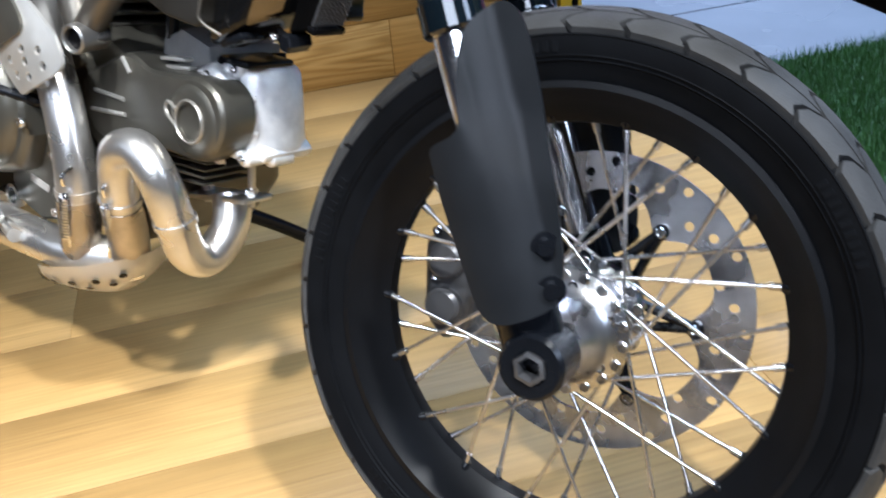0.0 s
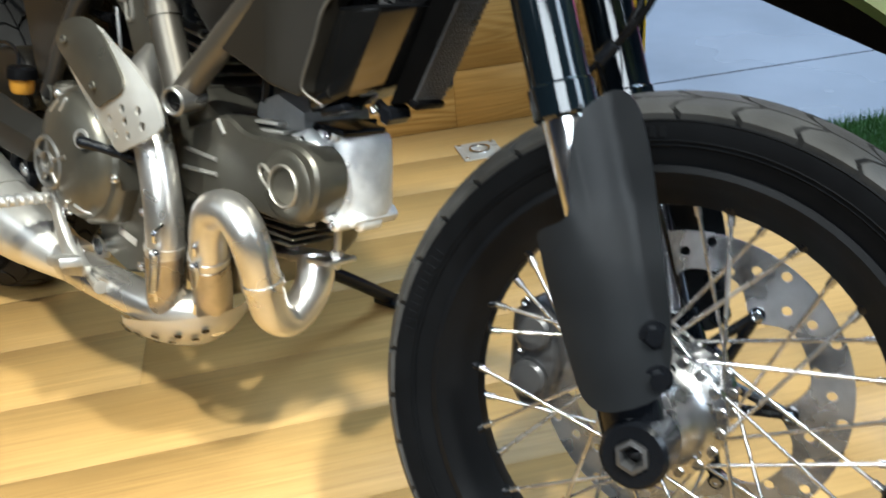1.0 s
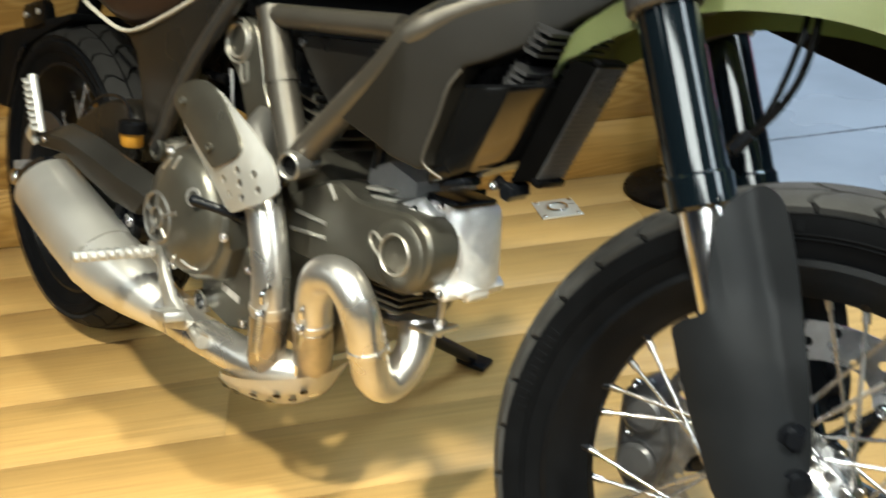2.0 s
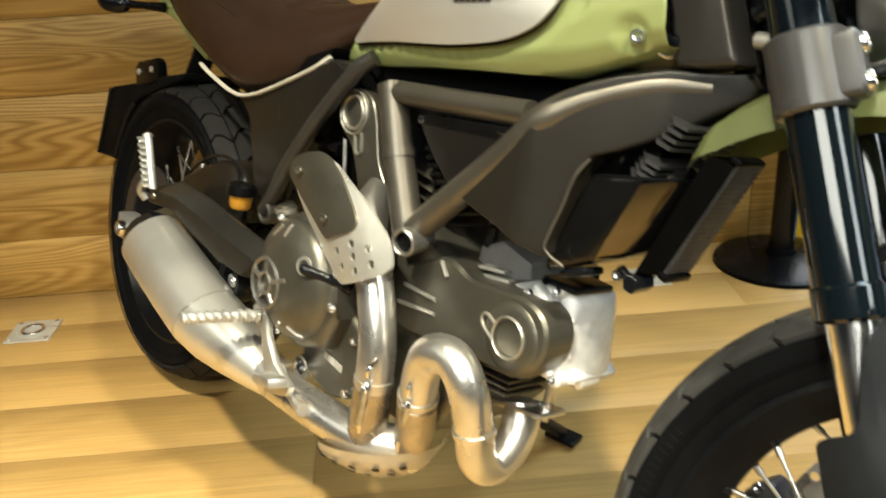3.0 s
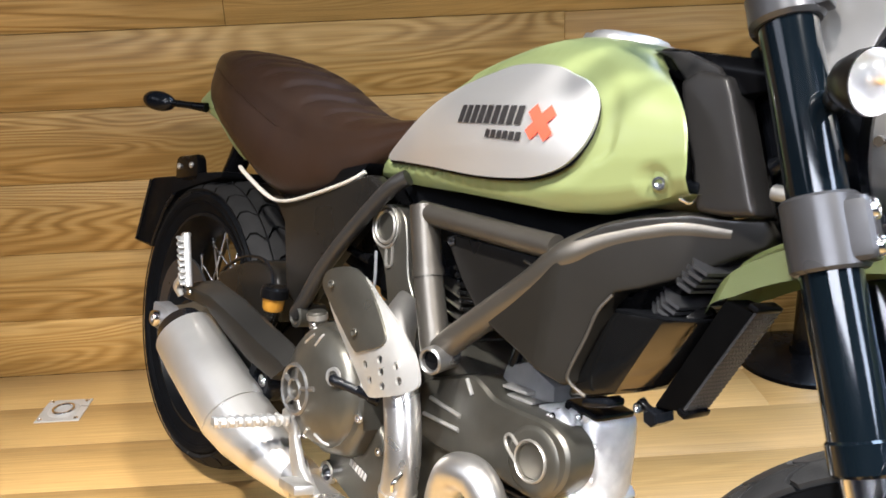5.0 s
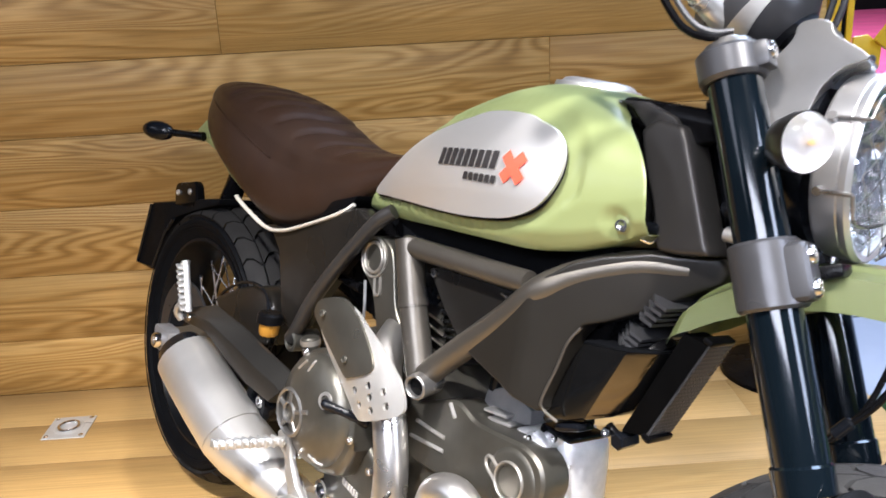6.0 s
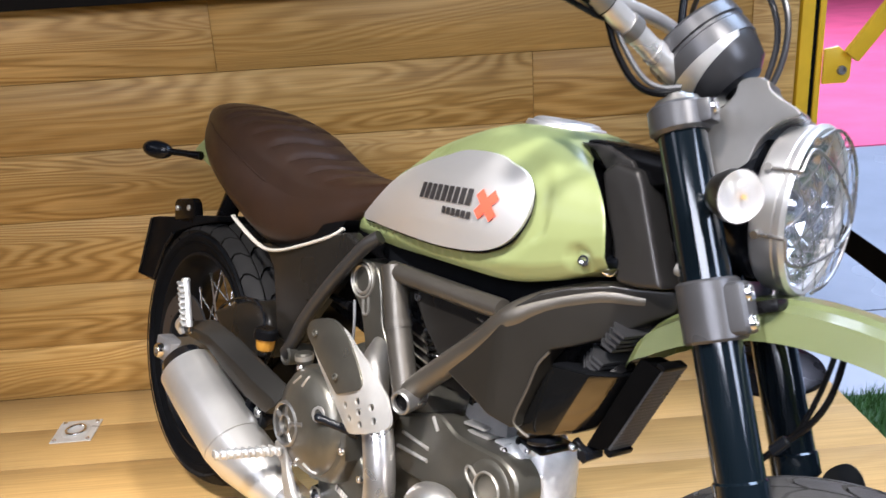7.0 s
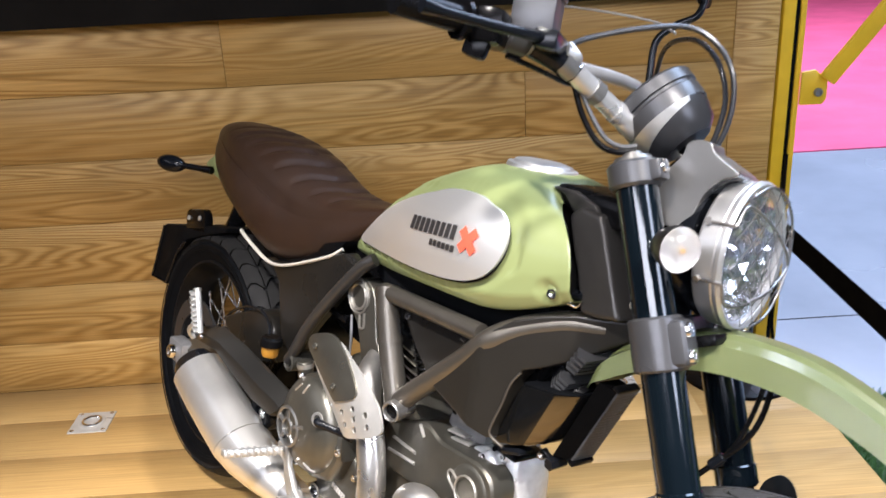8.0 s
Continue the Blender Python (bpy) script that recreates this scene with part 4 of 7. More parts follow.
def build_frame():
    def pair(name, pts, r, label="", n=6):
        for sign in (1, -1):
            part(name, tube([(x, sign * y, z) for x, y, z in pts], r, 18, n), FRAME_GREY, bike, label)

    pair("main_tube", [(0.828, -0.124, 0.523), (0.86, -0.124, 0.555), (0.955, -0.1240, 0.640), (0.988, -0.1240, 0.674), (1.004, -0.1212, 0.6895), (1.020, -0.1108, 0.7030), (1.040, -0.0976, 0.7160), (1.066, -0.0819, 0.7285), (1.095, -0.0645, 0.7390), (1.135, -0.0398, 0.7435)], 0.0172, "grey steel frame tube")
    pair("upper_tube", [(0.740, -0.12, 0.681), (0.982, -0.122, 0.690)], 0.0145)
    pair("upright_tube", [(0.742, -0.12, 0.690), (0.773, -0.12, 0.605), (0.812, -0.12, 0.516)], 0.0195)
    for sign in (1, -1):
        rear = [(0.672, 0.100, 0.716), (0.652, 0.110, 0.698), (0.6124, 0.117, 0.6526), (0.5649, 0.120, 0.5976), (0.5189, 0.120, 0.5402), (0.4920, 0.120, 0.4950), (0.470, 0.120, 0.463)]
        part("rear_tube", tube([(x, sign * y, z) for x, y, z in rear], 0.0116, 18), COVER_GREY, bike, "dark steel rear frame tube")
    part("collar", rod((0.770, -0.12, 0.613), (0.774, -0.12, 0.603), 0.0215, 20), FRAME_GREY, bike)
    end = lathe([(0.0125, 0.01), (0.0125, -0.001), (0.0150, -0.003), (0.0172, -0.001), (0.0180, 0.04), (0.0125, 0.04)], (0.8405, -0.1505, 0.5142), (-0.25, 0.96, 0.1), 28, ring=True)
    part("tube_end", end, SILVER_CLAMP, bike, "open machined tube end")
    # black disc gives the open tube its dark inside
    part("bore_shade", lathe([(0, 0), (0.0124, 0), (0.0124, 0.004), (0, 0.004)], (0.838, -0.142, 0.515), (0.25, -0.96, -0.1), 24), BLACK, bike)
    end = lathe([(0.011, 0.0), (0.011, -0.018), (0.014, -0.02), (0.018, -0.018), (0.018, 0.03), (0.011, 0.03)], (0.482, -0.110, 0.4635), Y, 24, ring=True)
    part("tube_end", end, ENGINE_GREY, bike, "open machined tube end")
    plate_line = [(0.303, 0.622), (0.345, 0.612), (0.372, 0.590), (0.386, 0.550), (0.400, 0.505), (0.414, 0.474), (0.440, 0.470), (0.468, 0.480), (0.505, 0.535), (0.552, 0.592), (0.598, 0.645), (0.630, 0.690), (0.590, 0.706), (0.487, 0.670), (0.411, 0.639), (0.36, 0.626)]
    for sign in (-1, 1):
        part("rear_plate", prism(plate_line, *sorted((sign * 0.108, sign * 0.078)), 0.009, 3), SHROUD_GREY, bike, "dark grey pressed frame plate under the seat")
    edge = [(0.905, 0.584), (0.966, 0.650), (1.008, 0.702), (1.035, 0.727), (1.063, 0.741), (1.107, 0.755), (1.131, 0.757), (1.168, 0.763), (1.178, 0.750), (1.174, 0.738), (1.151, 0.721), (1.120, 0.696), (1.078, 0.670), (1.058, 0.661), (1.048, 0.642), (1.041, 0.606), (1.031, 0.567), (1.034, 0.554), (1.028, 0.549), (1.002, 0.558), (0.974, 0.567)]
    for sign in (-1, 1):
        bm = plate(edge, [], -0.015, 0.015)
        bmesh.ops.subdivide_edges(bm, edges=[e for e in bm.edges if e.calc_length() > 0.04], cuts=3)
        rounded(bm, 0.008, 4, 50)
        for x in np.arange(0.92, 1.17, 0.0125):
            bmesh.ops.bisect_plane(bm, geom=[*bm.verts, *bm.edges, *bm.faces], plane_co=(x, 0, 0), plane_no=(1, 0, 0))
        for v in bm.verts:
            v.co.y = sign * (0.1250 + v.co.y - 0.60 * max(0.0, v.co.x - 1.0) - 0.05 * max(0.0, 1.0 - v.co.x))
        part("shroud", tidy(bm), SHROUD_SHADED, bike, "matt dark grey side shroud", 50)
    head = [(1.0580, 0.8840), (1.0850, 0.8174), (1.1060, 0.7660), (1.1090, 0.7585), (1.140, 0.760), (1.1755, 0.767), (1.1680, 0.7800), (1.1430, 0.8345), (1.1220, 0.8800), (1.1140, 0.8940), (1.078, 0.898)]
    knuckle = [(1.010, 0.914), (1.037, 0.907), (1.062, 0.884), (1.080, 0.894), (1.106, 0.892), (1.096, 0.903), (1.054, 0.915)]
    for sign in (-1, 1):
        part("steering_head_cover", prism(head, *sorted((sign * 0.073, sign * 0.030)), 0.012, 4), COVER_GREY, bike, "matt grey cover beside the steering head")
        part("cover_knuckle", prism(knuckle, *sorted((sign * 0.066, sign * 0.024)), 0.007, 3), COVER_GREY, bike, "rounded top of the steering head cover")
    for y, z in ((-0.045, 0.862), (-0.040, 0.815)):
        part("wiring_plug", tube([(1.165, y, z), (1.185, y - 0.004, z + 0.012), (1.205, y - 0.002, z + 0.006)], [0.010, 0.008, 0.005], 12), BLACK_SATIN, bike)
    part("stop_rod", rod((1.176, -0.050, 0.792), (1.215, -0.052, 0.790), 0.008, 16), PEG_ALU, bike, "bright steering stop")
    part("steering_head", rod(leg(0, 0.76, -0.027), leg(0, 0.945, -0.027), 0.034, 28), BLACK_SATIN, bike)
    deckp = [(1.01, 0.920), (1.09, 0.917), (1.16, 0.914), (1.18, 0.890), (1.10, 0.870), (1.03, 0.890)]
    part("dash_cover", prism(deckp, -0.06, 0.06, 0.012, 2), BLACK, bike, "black plastic cover behind the forks")
    # added dark block that keeps the gap below the tank black
    part("under_tank_filler", prism([(0.60, 0.712), (0.78, 0.724), (0.98, 0.736), (1.06, 0.760), (1.05, 0.70), (0.98, 0.66), (0.72, 0.64)], -0.074, 0.074, 0.01), RUBBER, bike)
    part("airbox", box((0.60, 0, 0.615), (0.26, 0.11, 0.17), (0, 8, 0), 0.02), BLACK, bike, "black airbox under the seat")
    airbox = [(0.779, 0.658), (0.800, 0.664), (0.945, 0.671), (0.940, 0.662), (0.868, 0.588), (0.858, 0.584), (0.824, 0.612)]
    part("airbox_cover", prism(airbox, -0.108, -0.04, 0.004), SHROUD_GREY, bike, "dark grey cover inside the frame triangle")
    part("cover_edge", tube([(0.872, -0.1085, 0.589), (0.905, -0.1085, 0.622), (0.936, -0.1085, 0.656), (0.925, -0.1085, 0.662)], 0.0018, 8, 4), FRAME_GREY, bike)
    part("cover_screw", bolt((0.795, -0.108, 0.655), -Y, 0.006, 0.004), CLAMP_GREY, bike)
    part("tank_mount", rod((1.080, -0.076, 0.7800), (1.108, -0.066, 0.7815), 0.0085, 16, bevel=0.002), BLACK_SATIN, bike, "black rubber tank mount")
    part("mount_clip", tube([(1.094, -0.080, 0.768), (1.104, -0.076, 0.766), (1.108, -0.072, 0.773)], 0.0018, 8, 4), CHROME, bike)


def build_engine():
    core = part("crankcase", prism([(0.56, 0.46), (0.62, 0.30), (0.70, 0.255), (0.84, 0.25), (0.90, 0.32), (0.90, 0.48), (0.78, 0.53), (0.62, 0.53)], -0.088, 0.115, 0.02, 3), ENGINE_GREY, bike, "grey painted engine block")
    cl = Vector((0.648, -0.12, 0.412))
    part("clutch_cover", lathe([(0, -0.072), (0.032, -0.072), (0.046, -0.070), (0.074, -0.062), (0.084, -0.050), (0.088, -0.02), (0.090, 0.01), (0, 0.01)], cl, Y, 56), ENGINE_GREY, core, "round grey clutch cover")
    star = bmesh.new()
    c = Vector((0.612, -0.190, 0.397))
    lathe([(0.031, -0.003), (0.034, -0.005), (0.037, -0.003), (0.037, 0.012), (0.031, 0.012)], c, Y, 40, ring=True, bm=star)
    lathe([(0.012, -0.003), (0.0145, -0.005), (0.017, -0.003), (0.017, 0.012), (0.012, 0.012)], c, Y, 30, ring=True, bm=star)
    for k in range(5):
        a = radians(20 + 72 * k)
        tube([c + Vector((0.016 * math.cos(a), 0.0, 0.016 * math.sin(a))), c + Vector(((0.052 if k == 0 else 0.032) * math.cos(a), 0, (0.052 if k == 0 else 0.032) * math.sin(a)))], 0.0042, 8, smooth=False, bm=star)
    part("cover_rib", star, SILVER_CLAMP, core, "raised machined star on the clutch cover")
    def dome_rib(p, q):
        """A thin raised rib that follows the dome of the clutch cover."""
        line = []
        for k in range(5):
            x, z = p[0] + (q[0] - p[0]) * k / 4, p[1] + (q[1] - p[1]) * k / 4
            r = math.hypot(x - cl.x, z - cl.z)
            line.append((x, cl.y + float(np.interp(r, (0.032, 0.046, 0.074, 0.084, 0.088), (-0.072, -0.070, -0.062, -0.050, -0.02))) - 0.0005, z))
        part("dome_rib", tube(line, 0.0020, 8, 2), PEG_ALU, core)

    dome_rib((0.668, 0.352), (0.692, 0.345))
    dome_rib((0.650, 0.352), (0.640, 0.342))
    dome_rib((0.612, 0.465), (0.628, 0.482))
    dome_rib((0.640, 0.470), (0.648, 0.488))
    part("clutch_skirt", prism([(0.575, 0.44), (0.60, 0.49), (0.650, 0.508), (0.69, 0.49), (0.735, 0.44), (0.745, 0.385), (0.72, 0.335), (0.66, 0.318), (0.60, 0.345), (0.572, 0.39)], -0.168, -0.10, 0.014, 3), ENGINE_GREY, core)
    low = [(0.690, 0.385), (0.735, 0.395), (0.772, 0.372), (0.772, 0.300), (0.750, 0.272), (0.710, 0.262), (0.640, 0.278), (0.640, 0.318)]
    part("alternator_cover", prism(low, -0.138, -0.08, 0.010, 3), ENGINE_GREY, core, "grey lower engine cover")
    for k in range(6):
        bm = bmesh.new()
        box((0.700 + k * 0.0072, -0.1395, 0.318 - k * 0.0012), (0.005, 0.002, 0.010), (0, 8, 0), 0.0004, 1, bm=bm)
        part("decal", bm, PALE_INK, core)
    part("sight_glass", lathe([(0, -0.004), (0.011, -0.004), (0.0115, -0.012), (0.0165, -0.012), (0.0175, -0.006), (0.0175, 0.03), (0, 0.03)], (0.655, -0.135, 0.284), Y, 28), CHROME, core, "round oil sight glass")
    part("sight_pane", lathe([(0, -0.006), (0.0108, -0.006), (0.0108, 0.0), (0, 0.0)], (0.655, -0.1345, 0.284), Y, 24), GLOSS_BLACK, core)
    part("oil_filler_cap", lathe([(0, 0.022), (0.012, 0.022), (0.015, 0.019), (0.015, 0.010), (0.013, 0.0), (0, 0)], (0.552, -0.13, 0.470), (-0.1, -0.2, 1), 24), ENGINE_GREY, core)
    part("filler_ring", lathe([(0.0145, 0.010), (0.0160, 0.010), (0.0160, 0.018), (0.0145, 0.018)], (0.552, -0.13, 0.470), (-0.1, -0.2, 1), 24, ring=True), BARE, core)
    for x, y, z in ((0.700, -0.168, 0.470), (0.600, -0.168, 0.485), (0.575, -0.168, 0.372), (0.742, -0.168, 0.402), (0.62, -0.168, 0.33), (0.76, -0.14, 0.36), (0.755, -0.14, 0.285)):
        part("cover_bolt", bolt((x, y, z), -Y, 0.0065, 0.005), CHROME, core)
    part("sensor_plug", tube([(0.697, -0.188, 0.444), (0.703, -0.191, 0.443), (0.712, -0.182, 0.440), (0.724, -0.166, 0.434), (0.742, -0.142, 0.424)], [0.0060, 0.0075, 0.0070, 0.0085, 0.0080], 12), BLACK_SATIN, core, "black sensor plug")
    part("sensor_ring", lathe([(0.0085, -0.006), (0.0125, -0.006), (0.0140, 0.004), (0.0085, 0.004)], (0.694, -0.183, 0.444), (-0.25, 0.96, -0.1), 24, ring=True), PEG_ALU, core)
    # forward cylinder with its belt cover
    hb = [(0.765, 0.452), (0.812, 0.480), (0.862, 0.500), (0.888, 0.496), (0.912, 0.488), (0.965, 0.490), (1.002, 0.491), (1.030, 0.478), (1.040, 0.452), (1.033, 0.425), (1.012, 0.404), (0.982, 0.396), (0.92, 0.396), (0.85, 0.388), (0.785, 0.392)]
    belt = part("belt_cover", prism(smooth_loop(hb, 3), -0.100, -0.05, 0.010, 3), ENGINE_GREY, bike, "long grey cam belt cover")
    ribs = bmesh.new()
    for (x0, z0), (x1, z1) in (((0.788, 0.421), (0.859, 0.426)), ((0.796, 0.446), (0.858, 0.444))):
        tube([(x0, -0.1005, z0), (x1, -0.1005, z1)], 0.0030, 8, smooth=False, bm=ribs)
    tube([(0.858, -0.1005, 0.494), (0.872, -0.1005, 0.478)], 0.0030, 8, smooth=False, bm=ribs)
    part("cover_rib", ribs, PEG_ALU, belt, "bare machined ribs")
    c = Vector((0.988, -0.100, 0.442))
    part("cover_hub", lathe([(0, -0.003), (0.0195, -0.003), (0.0200, -0.006), (0.0240, -0.006), (0.0250, -0.004), (0.034, -0.003), (0.040, -0.001), (0.0445, 0.004), (0.047, 0.012), (0.047, 0.03), (0, 0.03)], c, Y, 48), ENGINE_GREY, belt, "round machined end of the belt cover")
    ring = lathe([(0.0222, -0.0060), (0.0236, -0.0074), (0.0252, -0.0060), (0.0252, -0.002), (0.0222, -0.002)], c, Y, 48, ring=True)
    tube([c + Vector((-0.022, -0.005, 0.010)), c + Vector((-0.038, -0.003, 0.016)), c + Vector((-0.046, -0.002, 0.011)), c + Vector((-0.042, -0.003, 0.001)), c + Vector((-0.023, -0.005, -0.009))], 0.0023, 8, bm=ring)
    part("cover_rib", ring, BARE, belt, "bare metal ring")
    head = part("cylinder_head", prism([(0.945, 0.490), (0.975, 0.503), (1.003, 0.506), (1.010, 0.45), (1.005, 0.398), (0.985, 0.385), (0.95, 0.392)], -0.066, 0.030, 0.008, 3), CAST, bike, "bare cast aluminium cylinder head")
    flat = [(0.996, -0.062), (1.004, -0.064), (1.0075, -0.060), (1.0090, -0.046), (1.0125, -0.046), (1.0150, -0.054), (1.024, -0.053), (1.034, -0.045), (1.041, -0.030), (1.044, -0.012), (1.043, 0.006), (1.037, 0.020), (1.024, 0.028), (0.996, 0.030)]
    rows = []
    for z, k in ((0.402, 0.90), (0.406, 0.97), (0.414, 1.0), (0.470, 1.0), (0.492, 0.97), (0.500, 0.90), (0.503, 0.80)):
        rows.append([Vector((1.015 + k * (x - 1.015) - 0.10 * (z - 0.45), -0.01 + k * (y + 0.01), z)) for x, y in flat])
    cover = part("valve_cover", loft(rows), CAST, head, "bare cast aluminium valve cover", 40)
    for z in (0.430, 0.470):
        part("cover_rib", tube([(1.008 - 0.1 * (z - 0.45), -0.055, z), (1.033 - 0.1 * (z - 0.45), -0.046, z)], 0.0035, 8, smooth=False), CAST, cover)
    part("head_gasket", box((0.998, -0.018, 0.450), (0.005, 0.100, 0.124), (0, -6, 0), 0.002, 1), BLACK, head)
    part("cover_foot", prism([(0.995, 0.408), (1.004, 0.418), (1.040, 0.417), (1.049, 0.407), (1.043, 0.397), (1.005, 0.396)], -0.046, 0.026, 0.005, 2), CAST, head)
    # black band below the foot of the valve cover
    part("foot_band", prism([(0.990, 0.384), (0.994, 0.392), (1.020, 0.395), (1.024, 0.388)], -0.030, 0.015, 0.003), BLACK, head)
    for x, y, z in ((1.008, -0.052, 0.500), (1.028, -0.058, 0.402), (0.985, -0.070, 0.492), (0.998, -0.064, 0.440), (1.038, -0.030, 0.400)):
        part("boss", rod((x, y - 0.006, z), (x, y + 0.03, z), 0.0095, 16, bevel=0.003), CAST, head)
        part("head_bolt", bolt((x, y - 0.006, z), -Y, 0.0052, 0.004), CHROME, head)
    # black box paints the shade between head and cover
    part("head_gap_shade", box((0.997, -0.058, 0.455), (0.003, 0.026, 0.080), (0, -6, 0), 0.001, 1), BLACK, head)
    part("head_column", tube([(0.992, -0.070, 0.410), (0.986, -0.072, 0.450), (0.980, -0.070, 0.492)], [0.008, 0.010, 0.009], 14), CAST, head)
    part("head_column", tube([(1.012, -0.058, 0.412), (1.009, -0.060, 0.450), (1.004, -0.058, 0.490)], [0.006, 0.007, 0.006], 12), CAST, head)
    part("cast_arm", tube([(0.990, -0.070, 0.462), (1.004, -0.068, 0.456), (1.020, -0.058, 0.447), (1.027, -0.052, 0.441)], [0.009, 0.0085, 0.007, 0.006], 12), CAST, head)
    part("cast_arm", tube([(0.986, -0.068, 0.498), (1.000, -0.066, 0.488), (1.006, -0.064, 0.470)], [0.010, 0.009, 0.007], 12), CAST, head)
    part("cast_arm", tube([(0.996, -0.066, 0.418), (1.010, -0.064, 0.409), (1.028, -0.056, 0.404)], [0.008, 0.007, 0.006], 12), CAST, head)
    # black box in place of a shaded crevice in the casting
    part("head_crevice_shade", box((0.9935, -0.066, 0.438), (0.0035, 0.012, 0.030), (0, -4, 0), 0.001, 1), BLACK, head)
    part("head_pad", box((1.012, -0.030, 0.5085), (0.050, 0.068, 0.008), (0, 3, 0), 0.004), BLACK_SATIN, head, "black rubber pad on the head")
    part("web", box((0.982, -0.060, 0.455), (0.012, 0.022, 0.075), (0, -14, 0), 0.005), CAST, head)
    part("web", box((1.000, -0.048, 0.470), (0.026, 0.012, 0.010), (0, 20, 0), 0.004), CAST, head)
    for k in range(4):
        part("fin", box((0.912 + 0.010 * k, -0.044, 0.4985 - 0.0085 * k), (0.040, 0.060, 0.0042), (0, -4, 6), 0.0018, 2), PEG_ALU, head)
    part("cylinder", rod((0.86, 0, 0.445), (0.985, 0, 0.455), 0.052, 36), GREY_CAST, head)
    block = part("cylinder_block", prism([(0.872, 0.490), (0.876, 0.517), (0.912, 0.532), (0.962, 0.518), (0.965, 0.498), (0.935, 0.490)], -0.057, 0.05, 0.006), GREY_CAST, head)
    part("hose_stub", rod((0.884, -0.05, 0.518), (0.889, -0.052, 0.545), 0.008, 14), BLACK_SATIN, block)
    lowf = bmesh.new()
    for k in range(4):
        box((0.935 - 0.002 * k, -0.04, 0.385 - 0.009 * k), (0.085, 0.07, 0.003), (0, -3, 0), 0.0008, 1, bm=lowf)
    part("fin", lowf, ENGINE_GREY, head)
    # upright cylinder with its belt cover
    ub = [(0.604, 0.632), (0.610, 0.658), (0.631, 0.672), (0.657, 0.671), (0.680, 0.652), (0.700, 0.590), (0.712, 0.570), (0.722, 0.556), (0.745, 0.500), (0.760, 0.47), (0.70, 0.46), (0.668, 0.530), (0.640, 0.590), (0.608, 0.615)]
    up = part("belt_cover", prism(smooth_loop(ub, 3), -0.096, -0.05, 0.008, 3), ENGINE_GREY, bike, "upright grey cam belt cover")
    c = Vector((0.637, -0.097, 0.640))
    ring = lathe([(0.020, -0.002), (0.0225, -0.004), (0.025, -0.002), (0.025, 0.006), (0.020, 0.006)], c, Y, 40, ring=True)
    lathe([(0.0275, -0.002), (0.0295, -0.0035), (0.0315, -0.002), (0.0315, 0.006), (0.0275, 0.006)], c, Y, 40, ring=True, bm=ring)
    tube([c + Vector((0.008, 0, -0.028)), c + Vector((0.014, 0, -0.052)), c + Vector((0.026, 0, -0.049)), c + Vector((0.022, 0, -0.024))], 0.0025, 8, 3, bm=ring)
    part("cover_rib", ring, BARE, up, "bare metal ring")
    for k in range(7):
        z = 0.505 + 0.0145 * k
        part("fin", box((0.735 - 0.15 * (z - 0.5), 0, z), (0.145, 0.15, 0.0045), (0, 10, 0), 0.001, 1), ENGINE_GREY, up)
    part("cylinder", rod((0.725, 0, 0.48), (0.70, 0, 0.64), 0.055, 36), BLACK_SATIN, up)
    for k in range(7):
        x, z = 0.779 + 0.0052 * k, 0.618 - 0.0098 * k
        rib = tube([(x - 0.012, -0.070, z - 0.002), (x + 0.004, -0.084, z), (x + 0.020, -0.083, z + 0.003), (x + 0.030, -0.070, z + 0.004)], 0.0033, 10, 4)
        part("cylinder_rib", rib, GLOSS_BLACK, up, "glossy black cylinder rib")
    plug = tube([(0.52, -0.09, 0.592), (0.56, -0.09, 0.585), (0.60, -0.085, 0.582)], [0.007, 0.006, 0.009], 10)
    part("plug_cap", plug, BLACK, up)
    part("spring_clip", tube([(0.618, -0.094, 0.60), (0.628, -0.096, 0.565), (0.632, -0.096, 0.53)], 0.0025, 8), GREY_CAST, up)


def shield_depth(x, z):
    d = (x - 0.735) * 0.60 + (z - 0.515) * 0.80
    return -0.177 + 3.5 * d * d


